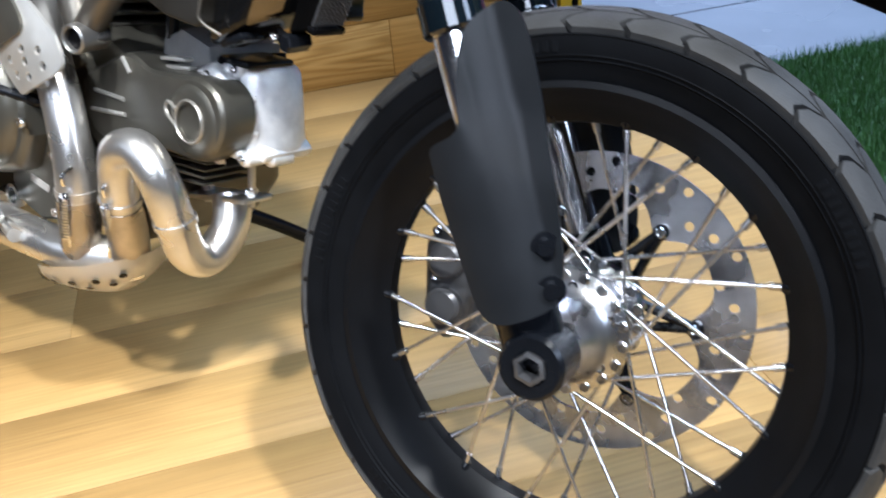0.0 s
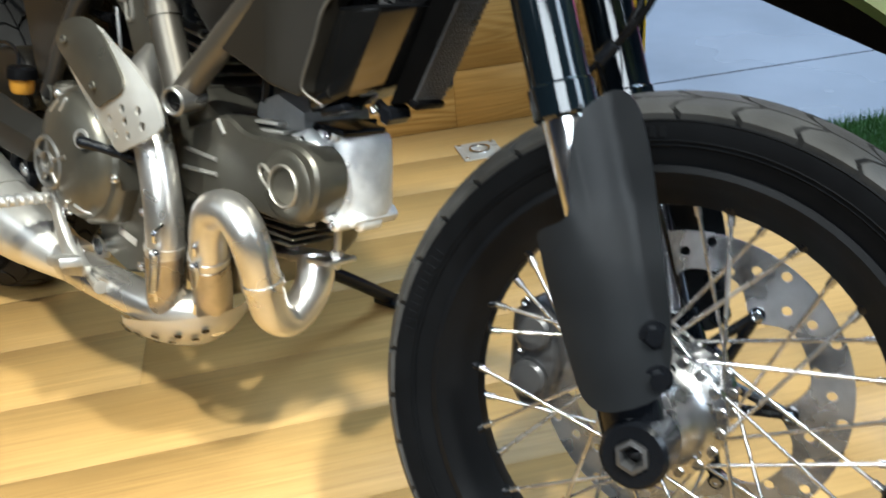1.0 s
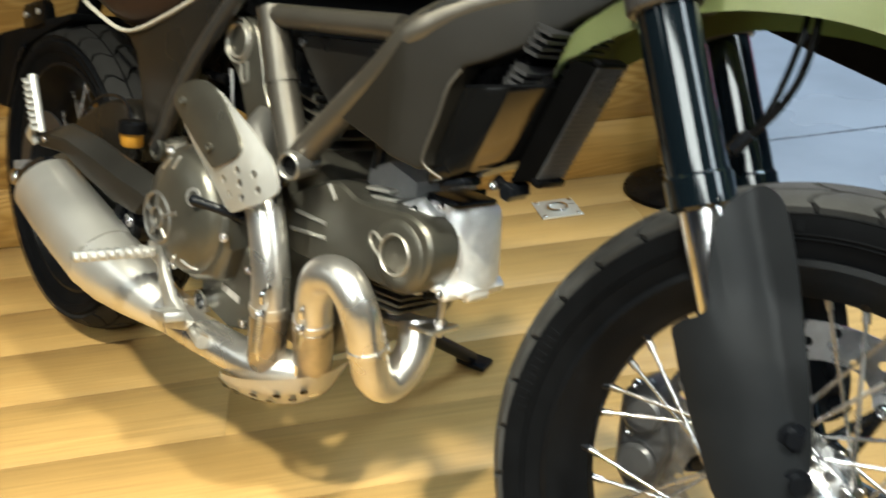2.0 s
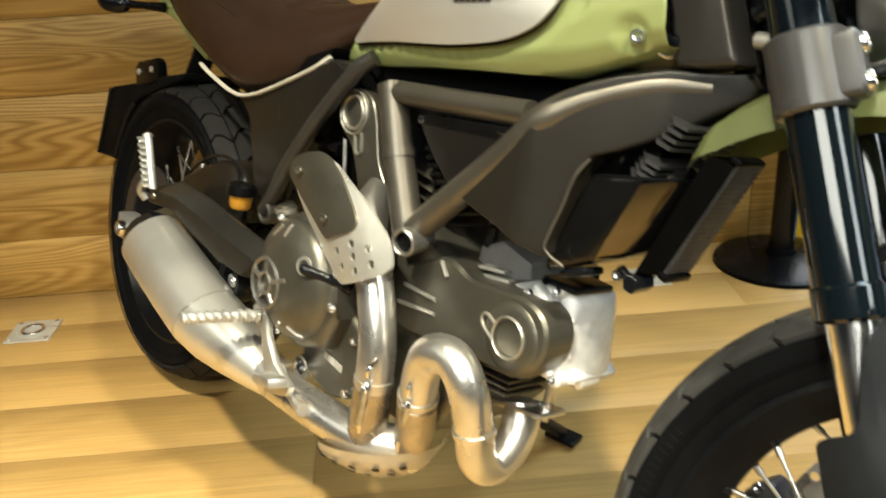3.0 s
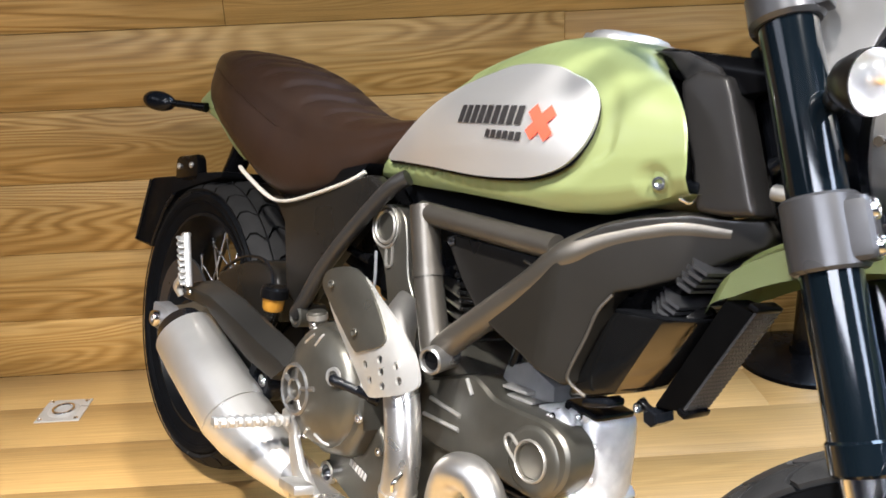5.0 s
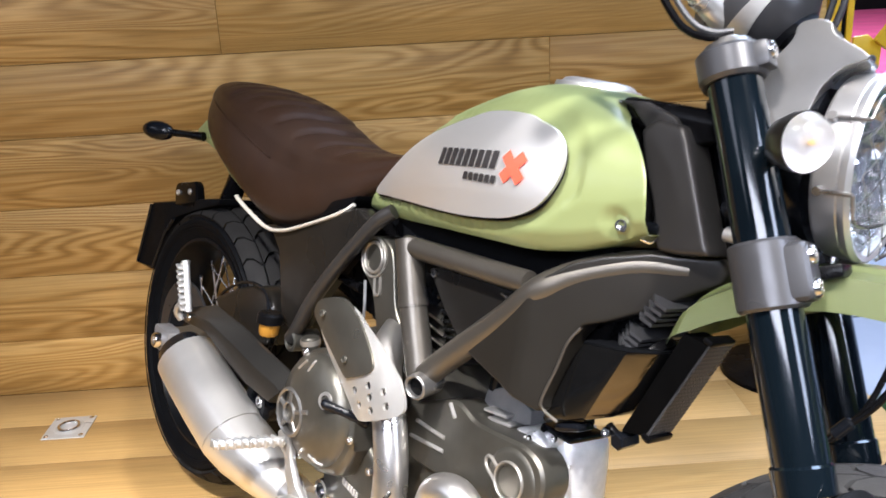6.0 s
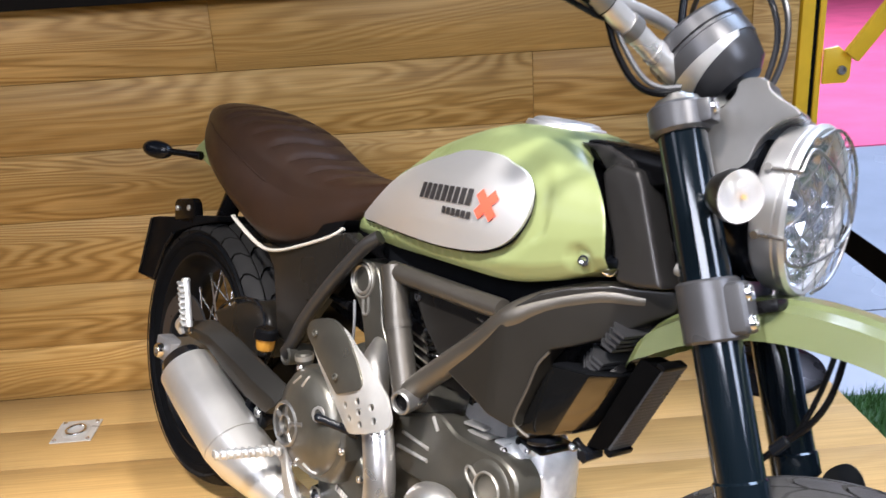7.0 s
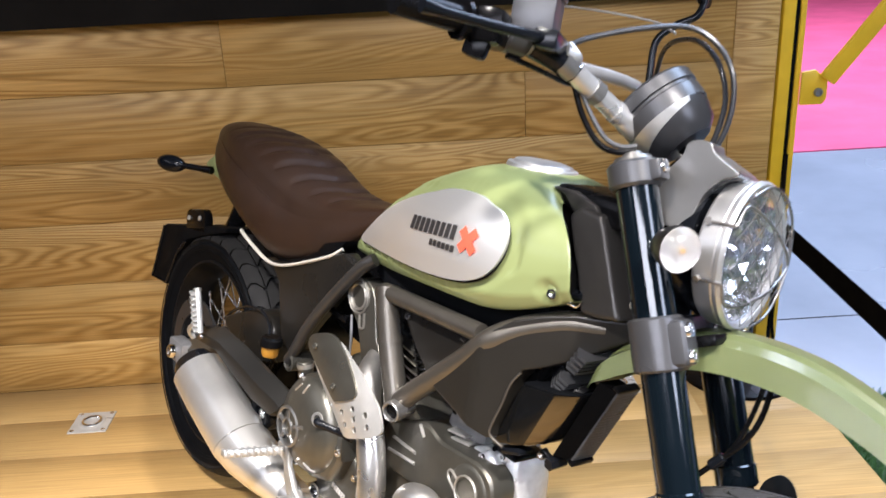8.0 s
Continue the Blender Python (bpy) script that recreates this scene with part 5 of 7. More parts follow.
def build_exhaust():
    rear = part("rear_header", tube([(0.70, -0.08, 0.545), (0.725, -0.115, 0.525), (0.757, -0.135, 0.488), (0.790, -0.142, 0.440), (0.812, -0.145, 0.378), (0.814, -0.144, 0.325), (0.808, -0.139, 0.278), (0.797, -0.132, 0.242), (0.790, -0.126, 0.222)], 0.0240, 24), STEEL, bike, "brushed steel exhaust header")
    front = part("front_header", tube([(0.953, -0.020, 0.336), (0.961, -0.025, 0.312), (0.964, -0.038, 0.286), (0.961, -0.064, 0.264), (0.963, -0.093, 0.280), (0.969, -0.114, 0.325), (0.964, -0.130, 0.376), (0.940, -0.136, 0.403), (0.908, -0.138, 0.398), (0.890, -0.133, 0.374), (0.880, -0.126, 0.332), (0.866, -0.110, 0.282), (0.848, -0.096, 0.242), (0.838, -0.090, 0.222)], 0.0235, 24), STEEL, bike, "brushed steel exhaust header looping under the engine")
    for hold, pts in ((rear, [(0.8142, -0.1442, 0.332), (0.8138, -0.1438, 0.325)]), (front, [(0.8805, -0.1265, 0.335), (0.8785, -0.1245, 0.328)]), (front, [(0.969, -0.112, 0.320), (0.969, -0.114, 0.327)])):
        part("weld_band", tube(pts, 0.0258, 24, smooth=False), STEEL, hold)
    for hold, base in ((rear, (0.836, -0.172, 0.345)), (front, (0.893, -0.154, 0.342))):
        x, y, z = base
        coil = []
        for k in range(106):
            a = k * 2 * math.pi / 7
            s = k / 105
            coil.append((x - (0.018 if hold is rear else 0.034) * s + 0.0050 * math.cos(a), y + (0.008 if hold is rear else 0.030) * s + 0.0050 * math.sin(a), z - 0.010 - 0.062 * s))
        spring = tube(coil, 0.0017, 5, smooth=False)
        tube([(x, y, z), (x + 0.002, y - 0.002, z + 0.012), (x - 0.002, y + 0.012, z + 0.02)], 0.0026, 8, bm=spring)
        tube([(x - 0.018, y + 0.012, z - 0.070), (x - 0.020, y + 0.014, z - 0.085)], 0.0026, 8, smooth=False, bm=spring)
        part("spring", spring, CHROME, hold, "coil spring holding the pipe joint")
    # lower ends of both headers, browner and darker than the rest
    for hold, pts in ((rear, [(0.8130, -0.1435, 0.320), (0.808, -0.139, 0.278), (0.797, -0.132, 0.243)]), (front, [(0.8775, -0.1235, 0.323), (0.866, -0.110, 0.282), (0.849, -0.0965, 0.244)])):
        part("pipe_sleeve", tube(pts, 0.0252, 24, 6), BROWN_STEEL, hold, "brownish steel sleeve")
    flange = box((0.950, -0.02, 0.333), (0.112, 0.046, 0.008), (0, -9, 0), 0.004)
    for dx in (-0.042, 0.042):
        rod((0.950 + dx, -0.02, 0.322 + 0.16 * dx), (0.950 + dx, -0.02, 0.392), 0.0048, 10, bm=flange)
        lathe([(0, 0.008), (0.008, 0.008), (0.008, 0), (0, 0)], (0.950 + dx, -0.02, 0.337 + 0.16 * dx), (0, 0, 1), 6, bm=flange)
    part("flange", flange, STEEL, front, "bolted exhaust flange")
    mid = part("mid_pipe", tube([(0.846, -0.095, 0.240), (0.805, -0.125, 0.238), (0.775, -0.140, 0.239), (0.71, -0.150, 0.242), (0.65, -0.155, 0.244), (0.60, -0.160, 0.250), (0.570, -0.163, 0.258)], 0.0265, 24), STEEL, bike, "steel collector pipe")
    part("clamp", tube([(0.628, -0.157, 0.251), (0.598, -0.160, 0.256)], 0.031, 24, smooth=False), STEEL, mid)
    # silencer: oval can with an oblique end
    stations = ((0.615, 0.250, 0.028, 0.028, 0.0), (0.575, 0.256, 0.035, 0.036, 0.0), (0.53, 0.264, 0.043, 0.045, 0.0), (0.48, 0.272, 0.049, 0.052, 0.0), (0.430, 0.282, 0.051, 0.055, 0.0))
    rings = [[Vector((x + b * (0.1, 0.3, 0.5, 0.62, 0.68)[i] * math.sin(a), y + w * math.cos(a), z + b * math.sin(a))) for a in (2 * math.pi * k / 40 for k in range(40))] for i, ((x, z, w, b, _), y) in enumerate(zip(stations, (-0.160, -0.165, -0.171, -0.176, -0.179)))]
    can = part("silencer", loft(rings), CAN_ALU, bike, "short satin aluminium silencer")
    body = ((0.428, 0.2825, 0.0515, 0.0555), (0.35, 0.305, 0.052, 0.056), (0.27, 0.329, 0.0515, 0.0555), (0.212, 0.348, 0.050, 0.054))
    rings = [[Vector((x + b * (0.68, 0.68, 0.69, 0.70)[i] * math.sin(a), -0.179 + w * math.cos(a), z + b * math.sin(a))) for a in (2 * math.pi * k / 40 for k in range(40))] for i, (x, z, w, b) in enumerate(body)]
    part("can", loft(rings), CAN_ALU, can, "satin aluminium can")
    rings = [[Vector((x + b * 0.7 * math.sin(a), -0.179 + w * math.cos(a), z + b * math.sin(a))) for a in (2 * math.pi * k / 40 for k in range(40))] for x, z, w, b in ((0.214, 0.347, 0.046, 0.050), (0.180, 0.357, 0.037, 0.041))]
    part("end_cap", loft(rings), BLACK_SATIN, can, "black end cap")
    part("can_bolt", bolt((0.452, -0.214, 0.315), (0, -0.75, 0.6), 0.0055, 0.004), CHROME, can)
    # heat shields
    sh = smooth_loop([(0.634, 0.536), (0.632, 0.552), (0.645, 0.571), (0.670, 0.584), (0.710, 0.586), (0.751, 0.566), (0.784, 0.549), (0.814, 0.530), (0.831, 0.518), (0.850, 0.494), (0.847, 0.481), (0.821, 0.465), (0.771, 0.443), (0.750, 0.442), (0.723, 0.460), (0.664, 0.503)], 4)
    shield = part("heat_shield", holed_shield(sh), SHIELD, bike, "satin metal heat shield with drilled holes", 50)
    pl = smooth_loop([(0.634, 0.549), (0.643, 0.568), (0.665, 0.581), (0.697, 0.588), (0.730, 0.574), (0.762, 0.548), (0.781, 0.528), (0.782, 0.517), (0.772, 0.509), (0.742, 0.495), (0.727, 0.492), (0.686, 0.515), (0.652, 0.535)], 4)
    pl = [(0.700 + 1.05 * (x - 0.700) - 0.005, 0.540 + 1.05 * (z - 0.540) + 0.002) for x, z in pl]
    cover = part("shield_plate", inlay(pl, shield_depth, 0.008, 6, 0.006), ENGINE_GREY, shield, "grey cover plate on the heat shield", 50)
    for x, z in ((0.657, 0.562), (0.7255, 0.516)):
        part("shield_bolt", bolt((x, shield_depth(x, z) - 0.010, z), (0.2, -1, 0.2), 0.0055, 0.0030), ENGINE_GREY, cover)
    low_edge = spline([(0.715, -0.136, 0.196), (0.745, -0.122, 0.181), (0.788, -0.104, 0.175), (0.825, -0.088, 0.186), (0.850, -0.066, 0.210), (0.848, -0.040, 0.236)], 6)
    top_edge = spline([(0.716, -0.146, 0.204), (0.755, -0.170, 0.220), (0.800, -0.172, 0.231), (0.848, -0.148, 0.242), (0.882, -0.102, 0.254), (0.874, -0.056, 0.258)], 6)
    n = len(low_edge) - 1
    rows = []
    for k in range(7):
        s = k / 6
        rows.append([a.lerp(b, s) + Vector((0.004, -0.008, -0.006)) * math.sin(math.pi * s) for a, b in zip(top_edge, low_edge)])
    rows.append([q + Vector((-0.02, 0.03, 0.004)) for q in low_edge])
    bm = bmesh.new()
    skin(bm, [[bm.verts.new(q) for q in row] for row in rows], caps=False, closed=False)
    bmesh.ops.solidify(bm, geom=bm.faces[:], thickness=0.002)
    guard = part("belly_guard", tidy(bm), BRUSHED, bike, "curved drilled metal guard below the pipes")
    # black discs on the surface paint the dark of the drilled holes
    for u, v in ((0.08, 0.35), (0.14, 0.60), (0.20, 0.35), (0.27, 0.62), (0.33, 0.35), (0.40, 0.65), (0.46, 0.35), (0.53, 0.65), (0.59, 0.35), (0.66, 0.62), (0.72, 0.38)):
        row, col = int(v * 6), int(u * n)
        q, du, dv = rows[row][col], rows[row][col + 1] - rows[row][col], rows[row + 1][col] - rows[row][col]
        out = du.cross(dv).normalized()
        out = -out if out.y > 0 else out
        part("hole_shade", lathe([(0, 0), (0.0052, 0), (0.0052, 0.0006), (0, 0.0006)], q + 0.0022 * out, out, 12), BLACK, guard)


def holed_shield(outline):
    """The shield as a thin plate with drilled holes, bent to its curve."""
    holes = [ellipse(x, z, 0.0056, n=12) for x, z in ((0.750, 0.480), (0.779, 0.497), (0.810, 0.499), (0.786, 0.483), (0.763, 0.464), (0.821, 0.483), (0.793, 0.467))]
    bm = plate(outline, holes, 0.0, 0.004)
    bmesh.ops.subdivide_edges(bm, edges=[e for e in bm.edges if e.calc_length() > 0.03], cuts=3)
    bmesh.ops.triangulate(bm, faces=bm.faces[:])
    for v in bm.verts:
        v.co.y += shield_depth(v.co.x, v.co.z) - 0.004
    return tidy(bm)


def build_rear():
    def arm(sign):
        """A tapering beam with a broad chamfer along its top edge."""
        rows = []
        for x, high, bulge in ((-0.035, 0.330, -0.006), (0.02, 0.348, -0.003), (0.095, 0.380, 0), (0.167, 0.395, 0), (0.25, 0.390, 0), (0.34, 0.380, 0), (0.44, 0.372, 0), (0.492, 0.365, -0.004)):
            low = high - 0.055
            h = high - low
            rows.append([Vector((x, sign * y, z)) for y, z in ((0.100, low), (0.118, low), (0.125 + bulge, low + 0.006), (0.129 + bulge, low + 0.012), (0.130 + bulge, low + 0.56 * h), (0.128 + bulge, low + 0.59 * h), (0.108, high - 0.003), (0.104, high), (0.098, high))])
        return loft(rows if sign < 0 else [row[::-1] for row in rows])

    swing = part("swingarm", arm(-1), ENGINE_GREY, bike, "dark grey metal swingarm", 25)
    part("swingarm", arm(1), ARM_GREY, bike, "dark grey metal swingarm", 25)
    part("pivot_cover", lathe([(0, -0.002), (0.018, -0.002), (0.020, -0.010), (0.032, -0.012), (0.035, -0.006), (0.035, 0.03), (0, 0.03)], (0.440, -0.142, 0.345), Y, 32), BLACK_SATIN, swing)
    part("pivot_bolt", bolt((0.447, -0.146, 0.347), -Y, 0.011, 0.006), CHROME, swing)
    part("axle_block", box((0.0, -0.125, 0.315), (0.075, 0.035, 0.05), (0, 0, 0), 0.006), GREY_CAST, swing, "aluminium chain adjuster block")
    part("axle_nut", bolt((0.0, -0.143, 0.315), -Y, 0.016, 0.014), CHROME, swing)
    dome_line = smooth_loop([(0.165, 0.445), (0.205, 0.470), (0.257, 0.494), (0.315, 0.511), (0.355, 0.508), (0.382, 0.488), (0.385, 0.440), (0.360, 0.415), (0.233, 0.415)], 3)
    part("hugger", prism(dome_line, -0.112, 0.085, 0.020, 4), SHROUD_GREY, bike, "dark plastic inner mudguard")
    rows = []
    for (x0, z0), (x1, z1), (x2, z2) in (((0.172, 0.432), (0.187, 0.423), (0.186, 0.410)), ((0.205, 0.444), (0.235, 0.438), (0.236, 0.414)), ((0.268, 0.463), (0.300, 0.443), (0.281, 0.417)), ((0.3725, 0.457), (0.397, 0.432), (0.357, 0.3976)), ((0.470, 0.444), (0.486, 0.420), (0.4486, 0.3806)), ((0.537, 0.4357), (0.551, 0.4146), (0.506, 0.378)), ((0.560, 0.428), (0.566, 0.410), (0.525, 0.378))):
        rows.append([Vector(q) for q in ((x2 + 0.004, -0.150, z2 - 0.004), (x2, -0.177, z2), (x2 + 0.001, -0.181, z2 + 0.003), (x1 - 0.003, -0.187, z1 - 0.003), (x1, -0.186, z1 + 0.002), (x0 + 0.003, -0.163, z0), (x0, -0.158, z0 + 0.001), (x0 - 0.003, -0.150, z0 - 0.006))])
    hanger = part("peg_hanger", loft(rows), ARM_GREY, bike, "dark cast arm carrying the passenger peg", 25)
    part("hanger_bolt", bolt((0.222, -0.185, 0.430), -Y, 0.0065, 0.004), CHROME, hanger)
    part("hanger_clevis", tube([(0.190, -0.186, 0.416), (0.186, -0.194, 0.432), (0.204, -0.196, 0.452)], [0.007, 0.008, 0.006], 10), PEG_ALU, hanger)
    # rear peg, folded up, and its bracket
    peg = part("passenger_peg", tube([(0.212, -0.200, 0.527), (0.245, -0.200, 0.446)], 0.0068, 10, smooth=False), PEG_ALU, bike, "folded ribbed aluminium passenger peg")
    for k in range(8):
        q = k / 7
        part("rib", box((0.211 + 0.030 * q, -0.206, 0.521 - 0.068 * q), (0.016, 0.020, 0.0055), (0, 22, 0), 0.002, 1), PEG_ALU, peg)
    part("peg_tip", rod((0.212, -0.200, 0.525), (0.209, -0.200, 0.532), 0.0085, 14, bevel=0.002), PEG_ALU, peg)
    # rider's peg and brake pedal
    foot = part("rider_peg", tube([(0.60, -0.186, 0.346), (0.568, -0.286, 0.339)], 0.0075, 10, smooth=False), PEG_ALU, bike, "ribbed aluminium footpeg")
    for k in range(9):
        s = k / 8
        part("rib", box((0.597 - 0.028 * s, -0.197 - 0.086 * s, 0.346 - 0.006 * s), (0.026 - 0.007 * s, 0.0050, 0.013), (0, 0, 18), 0.0015, 1), PEG_ALU, foot)
    plate_ = prism([(0.575, 0.352), (0.592, 0.366), (0.612, 0.358), (0.620, 0.325), (0.645, 0.291), (0.690, 0.272), (0.682, 0.256), (0.615, 0.238), (0.608, 0.252), (0.630, 0.268), (0.610, 0.300), (0.602, 0.325), (0.580, 0.332)], -0.186, -0.174, 0.004)
    part("peg_plate", plate_, PEG_ALU, foot, "cast aluminium footpeg bracket")
    part("pedal_pad", box((0.664, -0.200, 0.276), (0.062, 0.030, 0.014), (0, -14, -10), 0.004), PEG_ALU, foot, "cast pedal pad")
    part("brake_pedal", tube([(0.62, -0.165, 0.29), (0.66, -0.17, 0.262), (0.70, -0.175, 0.250), (0.72, -0.18, 0.252)], [0.006, 0.007, 0.007, 0.009], 10), PEG_ALU, foot, "aluminium brake pedal")
    part("pedal_spring", tube([(0.575, -0.165, 0.395), (0.578, -0.170, 0.36), (0.588, -0.172, 0.345)], 0.003, 8), CHROME, foot)
    # brake fluid reservoir
    bm = lathe([(0, 0), (0.014, 0), (0.0165, 0.004), (0.0180, 0.024), (0, 0.024)], (0.427, -0.138, 0.456), (0, 0, 1), 24)
    res = part("fluid_reservoir", bm, AMBER, bike, "small brake reservoir with amber fluid")
    part("reservoir_cap", lathe([(0, 0.015), (0.017, 0.015), (0.0215, 0.011), (0.0225, 0.002), (0.0225, -0.003), (0, -0.003)], (0.427, -0.138, 0.481), (0, 0, 1), 24), BLACK, res, "black cap")
    part("return_hose", tube([(0.150, -0.100, 0.440), (0.194, -0.106, 0.472), (0.267, -0.113, 0.506), (0.330, -0.116, 0.518), (0.378, -0.122, 0.510), (0.415, -0.136, 0.490)], 0.0030, 8), BLACK_SATIN, res)
    part("hose", tube([(0.427, -0.13, 0.458), (0.386, -0.105, 0.43), (0.34, -0.09, 0.39), (0.30, -0.1, 0.41), (0.23, -0.1, 0.45), (0.16, -0.1, 0.42)], 0.004, 8), BLACK, res)
    # tail: plate carrier and indicators
    car = prism([(-0.290, 0.553), (-0.165, 0.578), (-0.046, 0.605), (0.06, 0.625), (0.055, 0.612), (-0.05, 0.580), (-0.15, 0.545), (-0.19, 0.50), (-0.239, 0.405), (-0.339, 0.398)], -0.075, 0.075, 0.006)
    carrier = part("plate_carrier", car, RUBBER, bike, "black plastic plate carrier")
    part("carrier_bracket", prism([(-0.160, 0.565), (-0.168, 0.612), (-0.155, 0.622), (-0.075, 0.638), (-0.060, 0.630), (-0.048, 0.600), (-0.055, 0.58)], -0.075, -0.055, 0.006), BLACK, carrier)
    rim_ = [(-0.286, -0.077, 0.549), (-0.335, -0.077, 0.402), (-0.243, -0.077, 0.409), (-0.195, -0.077, 0.500), (-0.152, -0.077, 0.541)]
    part("carrier_rim", tube(rim_, 0.0035, 8, smooth=False), BLACK_SATIN, carrier)
    for x, z in ((-0.145, 0.602), (-0.085, 0.614)):
        part("carrier_bolt", bolt((x, -0.075, z), -Y, 0.006, 0.004), PEG_ALU, carrier)
    part("carrier_arm", tube([(-0.06, 0, 0.59), (-0.03, 0, 0.64), (0.0, 0, 0.70)], 0.022, 12), BLACK, carrier)
    for sign in (-1, 1):
        st = part("rear_indicator", tube([(-0.06, sign * 0.07, 0.735), (-0.10, sign * 0.092, 0.733), (-0.135, sign * 0.110, 0.731)], [0.010, 0.007, 0.008], 12), BLACK, bike, "black stalk indicator")
        bm = bmesh.new()
        bmesh.ops.create_uvsphere(bm, u_segments=24, v_segments=16, radius=1.0)
        bm.transform(pose(-0.165, sign * 0.126, 0.730, 0, 0, -28 * sign) @ Matrix.Diagonal((0.040, 0.020, 0.0205, 1)))
        part("indicator_body", bm, BLACK_SATIN, st, "smooth black indicator body")
    # side stand and its foot
    stand = tube([(0.72, 0.11, 0.245), (0.722, 0.24, 0.185), (0.728, 0.365, 0.118)], [0.013, 0.012, 0.012], 14)
    leg_ = part("side_stand", stand, BLACK_SATIN, bike, "black side stand")
    part("stand_foot", box((0.728, 0.374, 0.110), (0.060, 0.036, 0.010), (15, 0, 10), 0.004), BLACK_SATIN, leg_)


def build_front():
    # oil cooler under the shroud
    ring_ = [(-0.046, -0.03), (-0.046, -0.098), (-0.042, -0.104), (-0.036, -0.106), (0.008, -0.106), (0.019, -0.103), (0.034, -0.093), (0.043, -0.080), (0.047, -0.068), (0.047, -0.055), (0.047, -0.03)]
    rows, strip = [], []
    for s_, k in ((0.0, 0.90), (0.04, 0.97), (0.10, 1.0), (0.94, 1.0), (1.0, 0.97)):
        q = Vector((1.062, 0, 0.549)).lerp(Vector((1.1025, 0, 0.647)), s_)
        rows.append([q + Vector((k * f, -0.06 + k * (y + 0.06), f * (0.40 - 0.25 * s_))) for f, y in ring_])
        strip.append([p + Vector((0.0006, -0.0010, 0)) for p in rows[-1][5:8]])
    lid = loft([[q + Vector((0, 0, up)) for q in rows[-1]] for up in (0.0005, 0.003)])
    can = part("regulator_housing", loft(rows), GLOSS_BLACK, bike, "polished black housing behind the oil cooler", 40)
    # added strip that puts the floor's reflection on one facet of the housing
    band = bmesh.new()
    skin(band, [[band.verts.new(p) for p in row] for row in strip], caps=False, closed=False)
    part("reflection_strip", tidy(band), FLOOR_REFLECTION, can, "added mirror-like strip where the housing reflects the floor", 40)
    # added black plate that takes the glare off the housing's top
    part("housing_top_mask", lid, RUBBER, can, "added black plate over the top of the housing")
    # added block so the opening looks black instead of showing the wall
    part("housing_filler", prism([(1.020, 0.600), (1.035, 0.690), (1.070, 0.700), (1.075, 0.665), (1.060, 0.620)], -0.072, -0.020, 0.004), BLACK, can, "added black filler behind the housing")
    part("opening_rim", tube([(1.058, -0.108, 0.658), (1.048, -0.114, 0.638), (1.042, -0.118, 0.606), (1.033, -0.123, 0.567), (1.036, -0.121, 0.555), (1.052, -0.112, 0.545)], 0.0020, 8, 4), FRAME_GREY, bike)
    cool = part("oil_cooler", prism([(1.112, 0.553), (1.146, 0.560), (1.198, 0.680), (1.166, 0.684)], -0.076, -0.034, 0.004), MATT_BLACK, bike, "black oil cooler")
    low_, high_ = Vector((1.1495, 0, 0.564)), Vector((1.2005, 0, 0.680))
    mesh = bmesh.new()
    for k in range(58):
        q = low_.lerp(high_, (k + 0.5) / 58)
        box((q.x, -0.057, q.z), (0.0030, 0.042, 0.0010), (0, 22, 0), 0, 1, bm=mesh)
    for k in range(8):
        y = -0.077 + 0.0058 * k
        rungs = [low_.lerp(high_, j / 44) + Vector((0.0012, y + 0.0019 * (-1) ** j, 0)) for j in range(45)]
        tube(rungs, 0.0007, 4, smooth=False, bm=mesh)
    tagged(part("cooler_fin", mesh, CLAMP_GREY, cool, "fine metal cooling mesh"), kind="stuff")
    part("cooler_cap", box((1.148, -0.057, 0.560), (0.012, 0.044, 0.008), (0, 20, 0), 0.003), BLACK, cool)
    part("cooler_cap", box((1.198, -0.057, 0.684), (0.012, 0.044, 0.006), (0, 20, 0), 0.002), BLACK, cool)
    for k in range(4):
        for x, z in ((1.104 - 0.0037 * k, 0.668 - 0.0064 * k), (1.127 - 0.0047 * k, 0.7085 - 0.0070 * k)):
            bm = bmesh.new()
            flat = [(-0.022, -0.058), (0.004, -0.086), (0.021, -0.086), (0.021, 0.02), (-0.022, 0.02)]
            skin(bm, [[bm.verts.new((u, v, h)) for u, v in flat] for h in (-0.0017, 0.0017)])
            rounded(bm, 0.0007, 1, 30)
            bm.transform(pose(x, 0, z, 0, 16, 0))
            part("regulator_fin", tidy(bm), CLAMP_GREY, can, "grey cooling fin")
    part("regulator_body", prism([(1.062, 0.645), (1.075, 0.690), (1.105, 0.712), (1.112, 0.690), (1.092, 0.640)], -0.060, 0.03, 0.004), BLACK, can)
    part("banjo_hose", tube([(1.092, -0.070, 0.552), (1.104, -0.070, 0.546), (1.120, -0.068, 0.546)], 0.0055, 12), BLACK, cool)
    part("banjo_bolt", rod((1.116, -0.084, 0.543), (1.116, -0.052, 0.545), 0.010, 6, bevel=0.002), BLACK_SATIN, cool)
    part("banjo_bolt", bolt((1.098, -0.078, 0.547), -Y, 0.006, 0.005), CHROME, cool)
    part("hose_bracket", box((1.060, -0.090, 0.540), (0.038, 0.030, 0.010), (0, -20, 0), 0.005), BLACK_SATIN, cool)
    part("horn", rod((1.12, -0.05, 0.64), (1.13, -0.05, 0.635), 0.03, 24), BLACK, bike)
    # high front mudguard, seen between the legs and out over the wheel
    prof = ((1.128, 0.668), (1.140, 0.694), (1.165, 0.722), (1.21, 0.750), (1.27, 0.772), (1.33, 0.778), (1.40, 0.772), (1.47, 0.750), (1.52, 0.727), (1.555, 0.706), (1.58, 0.690))
    rows = []
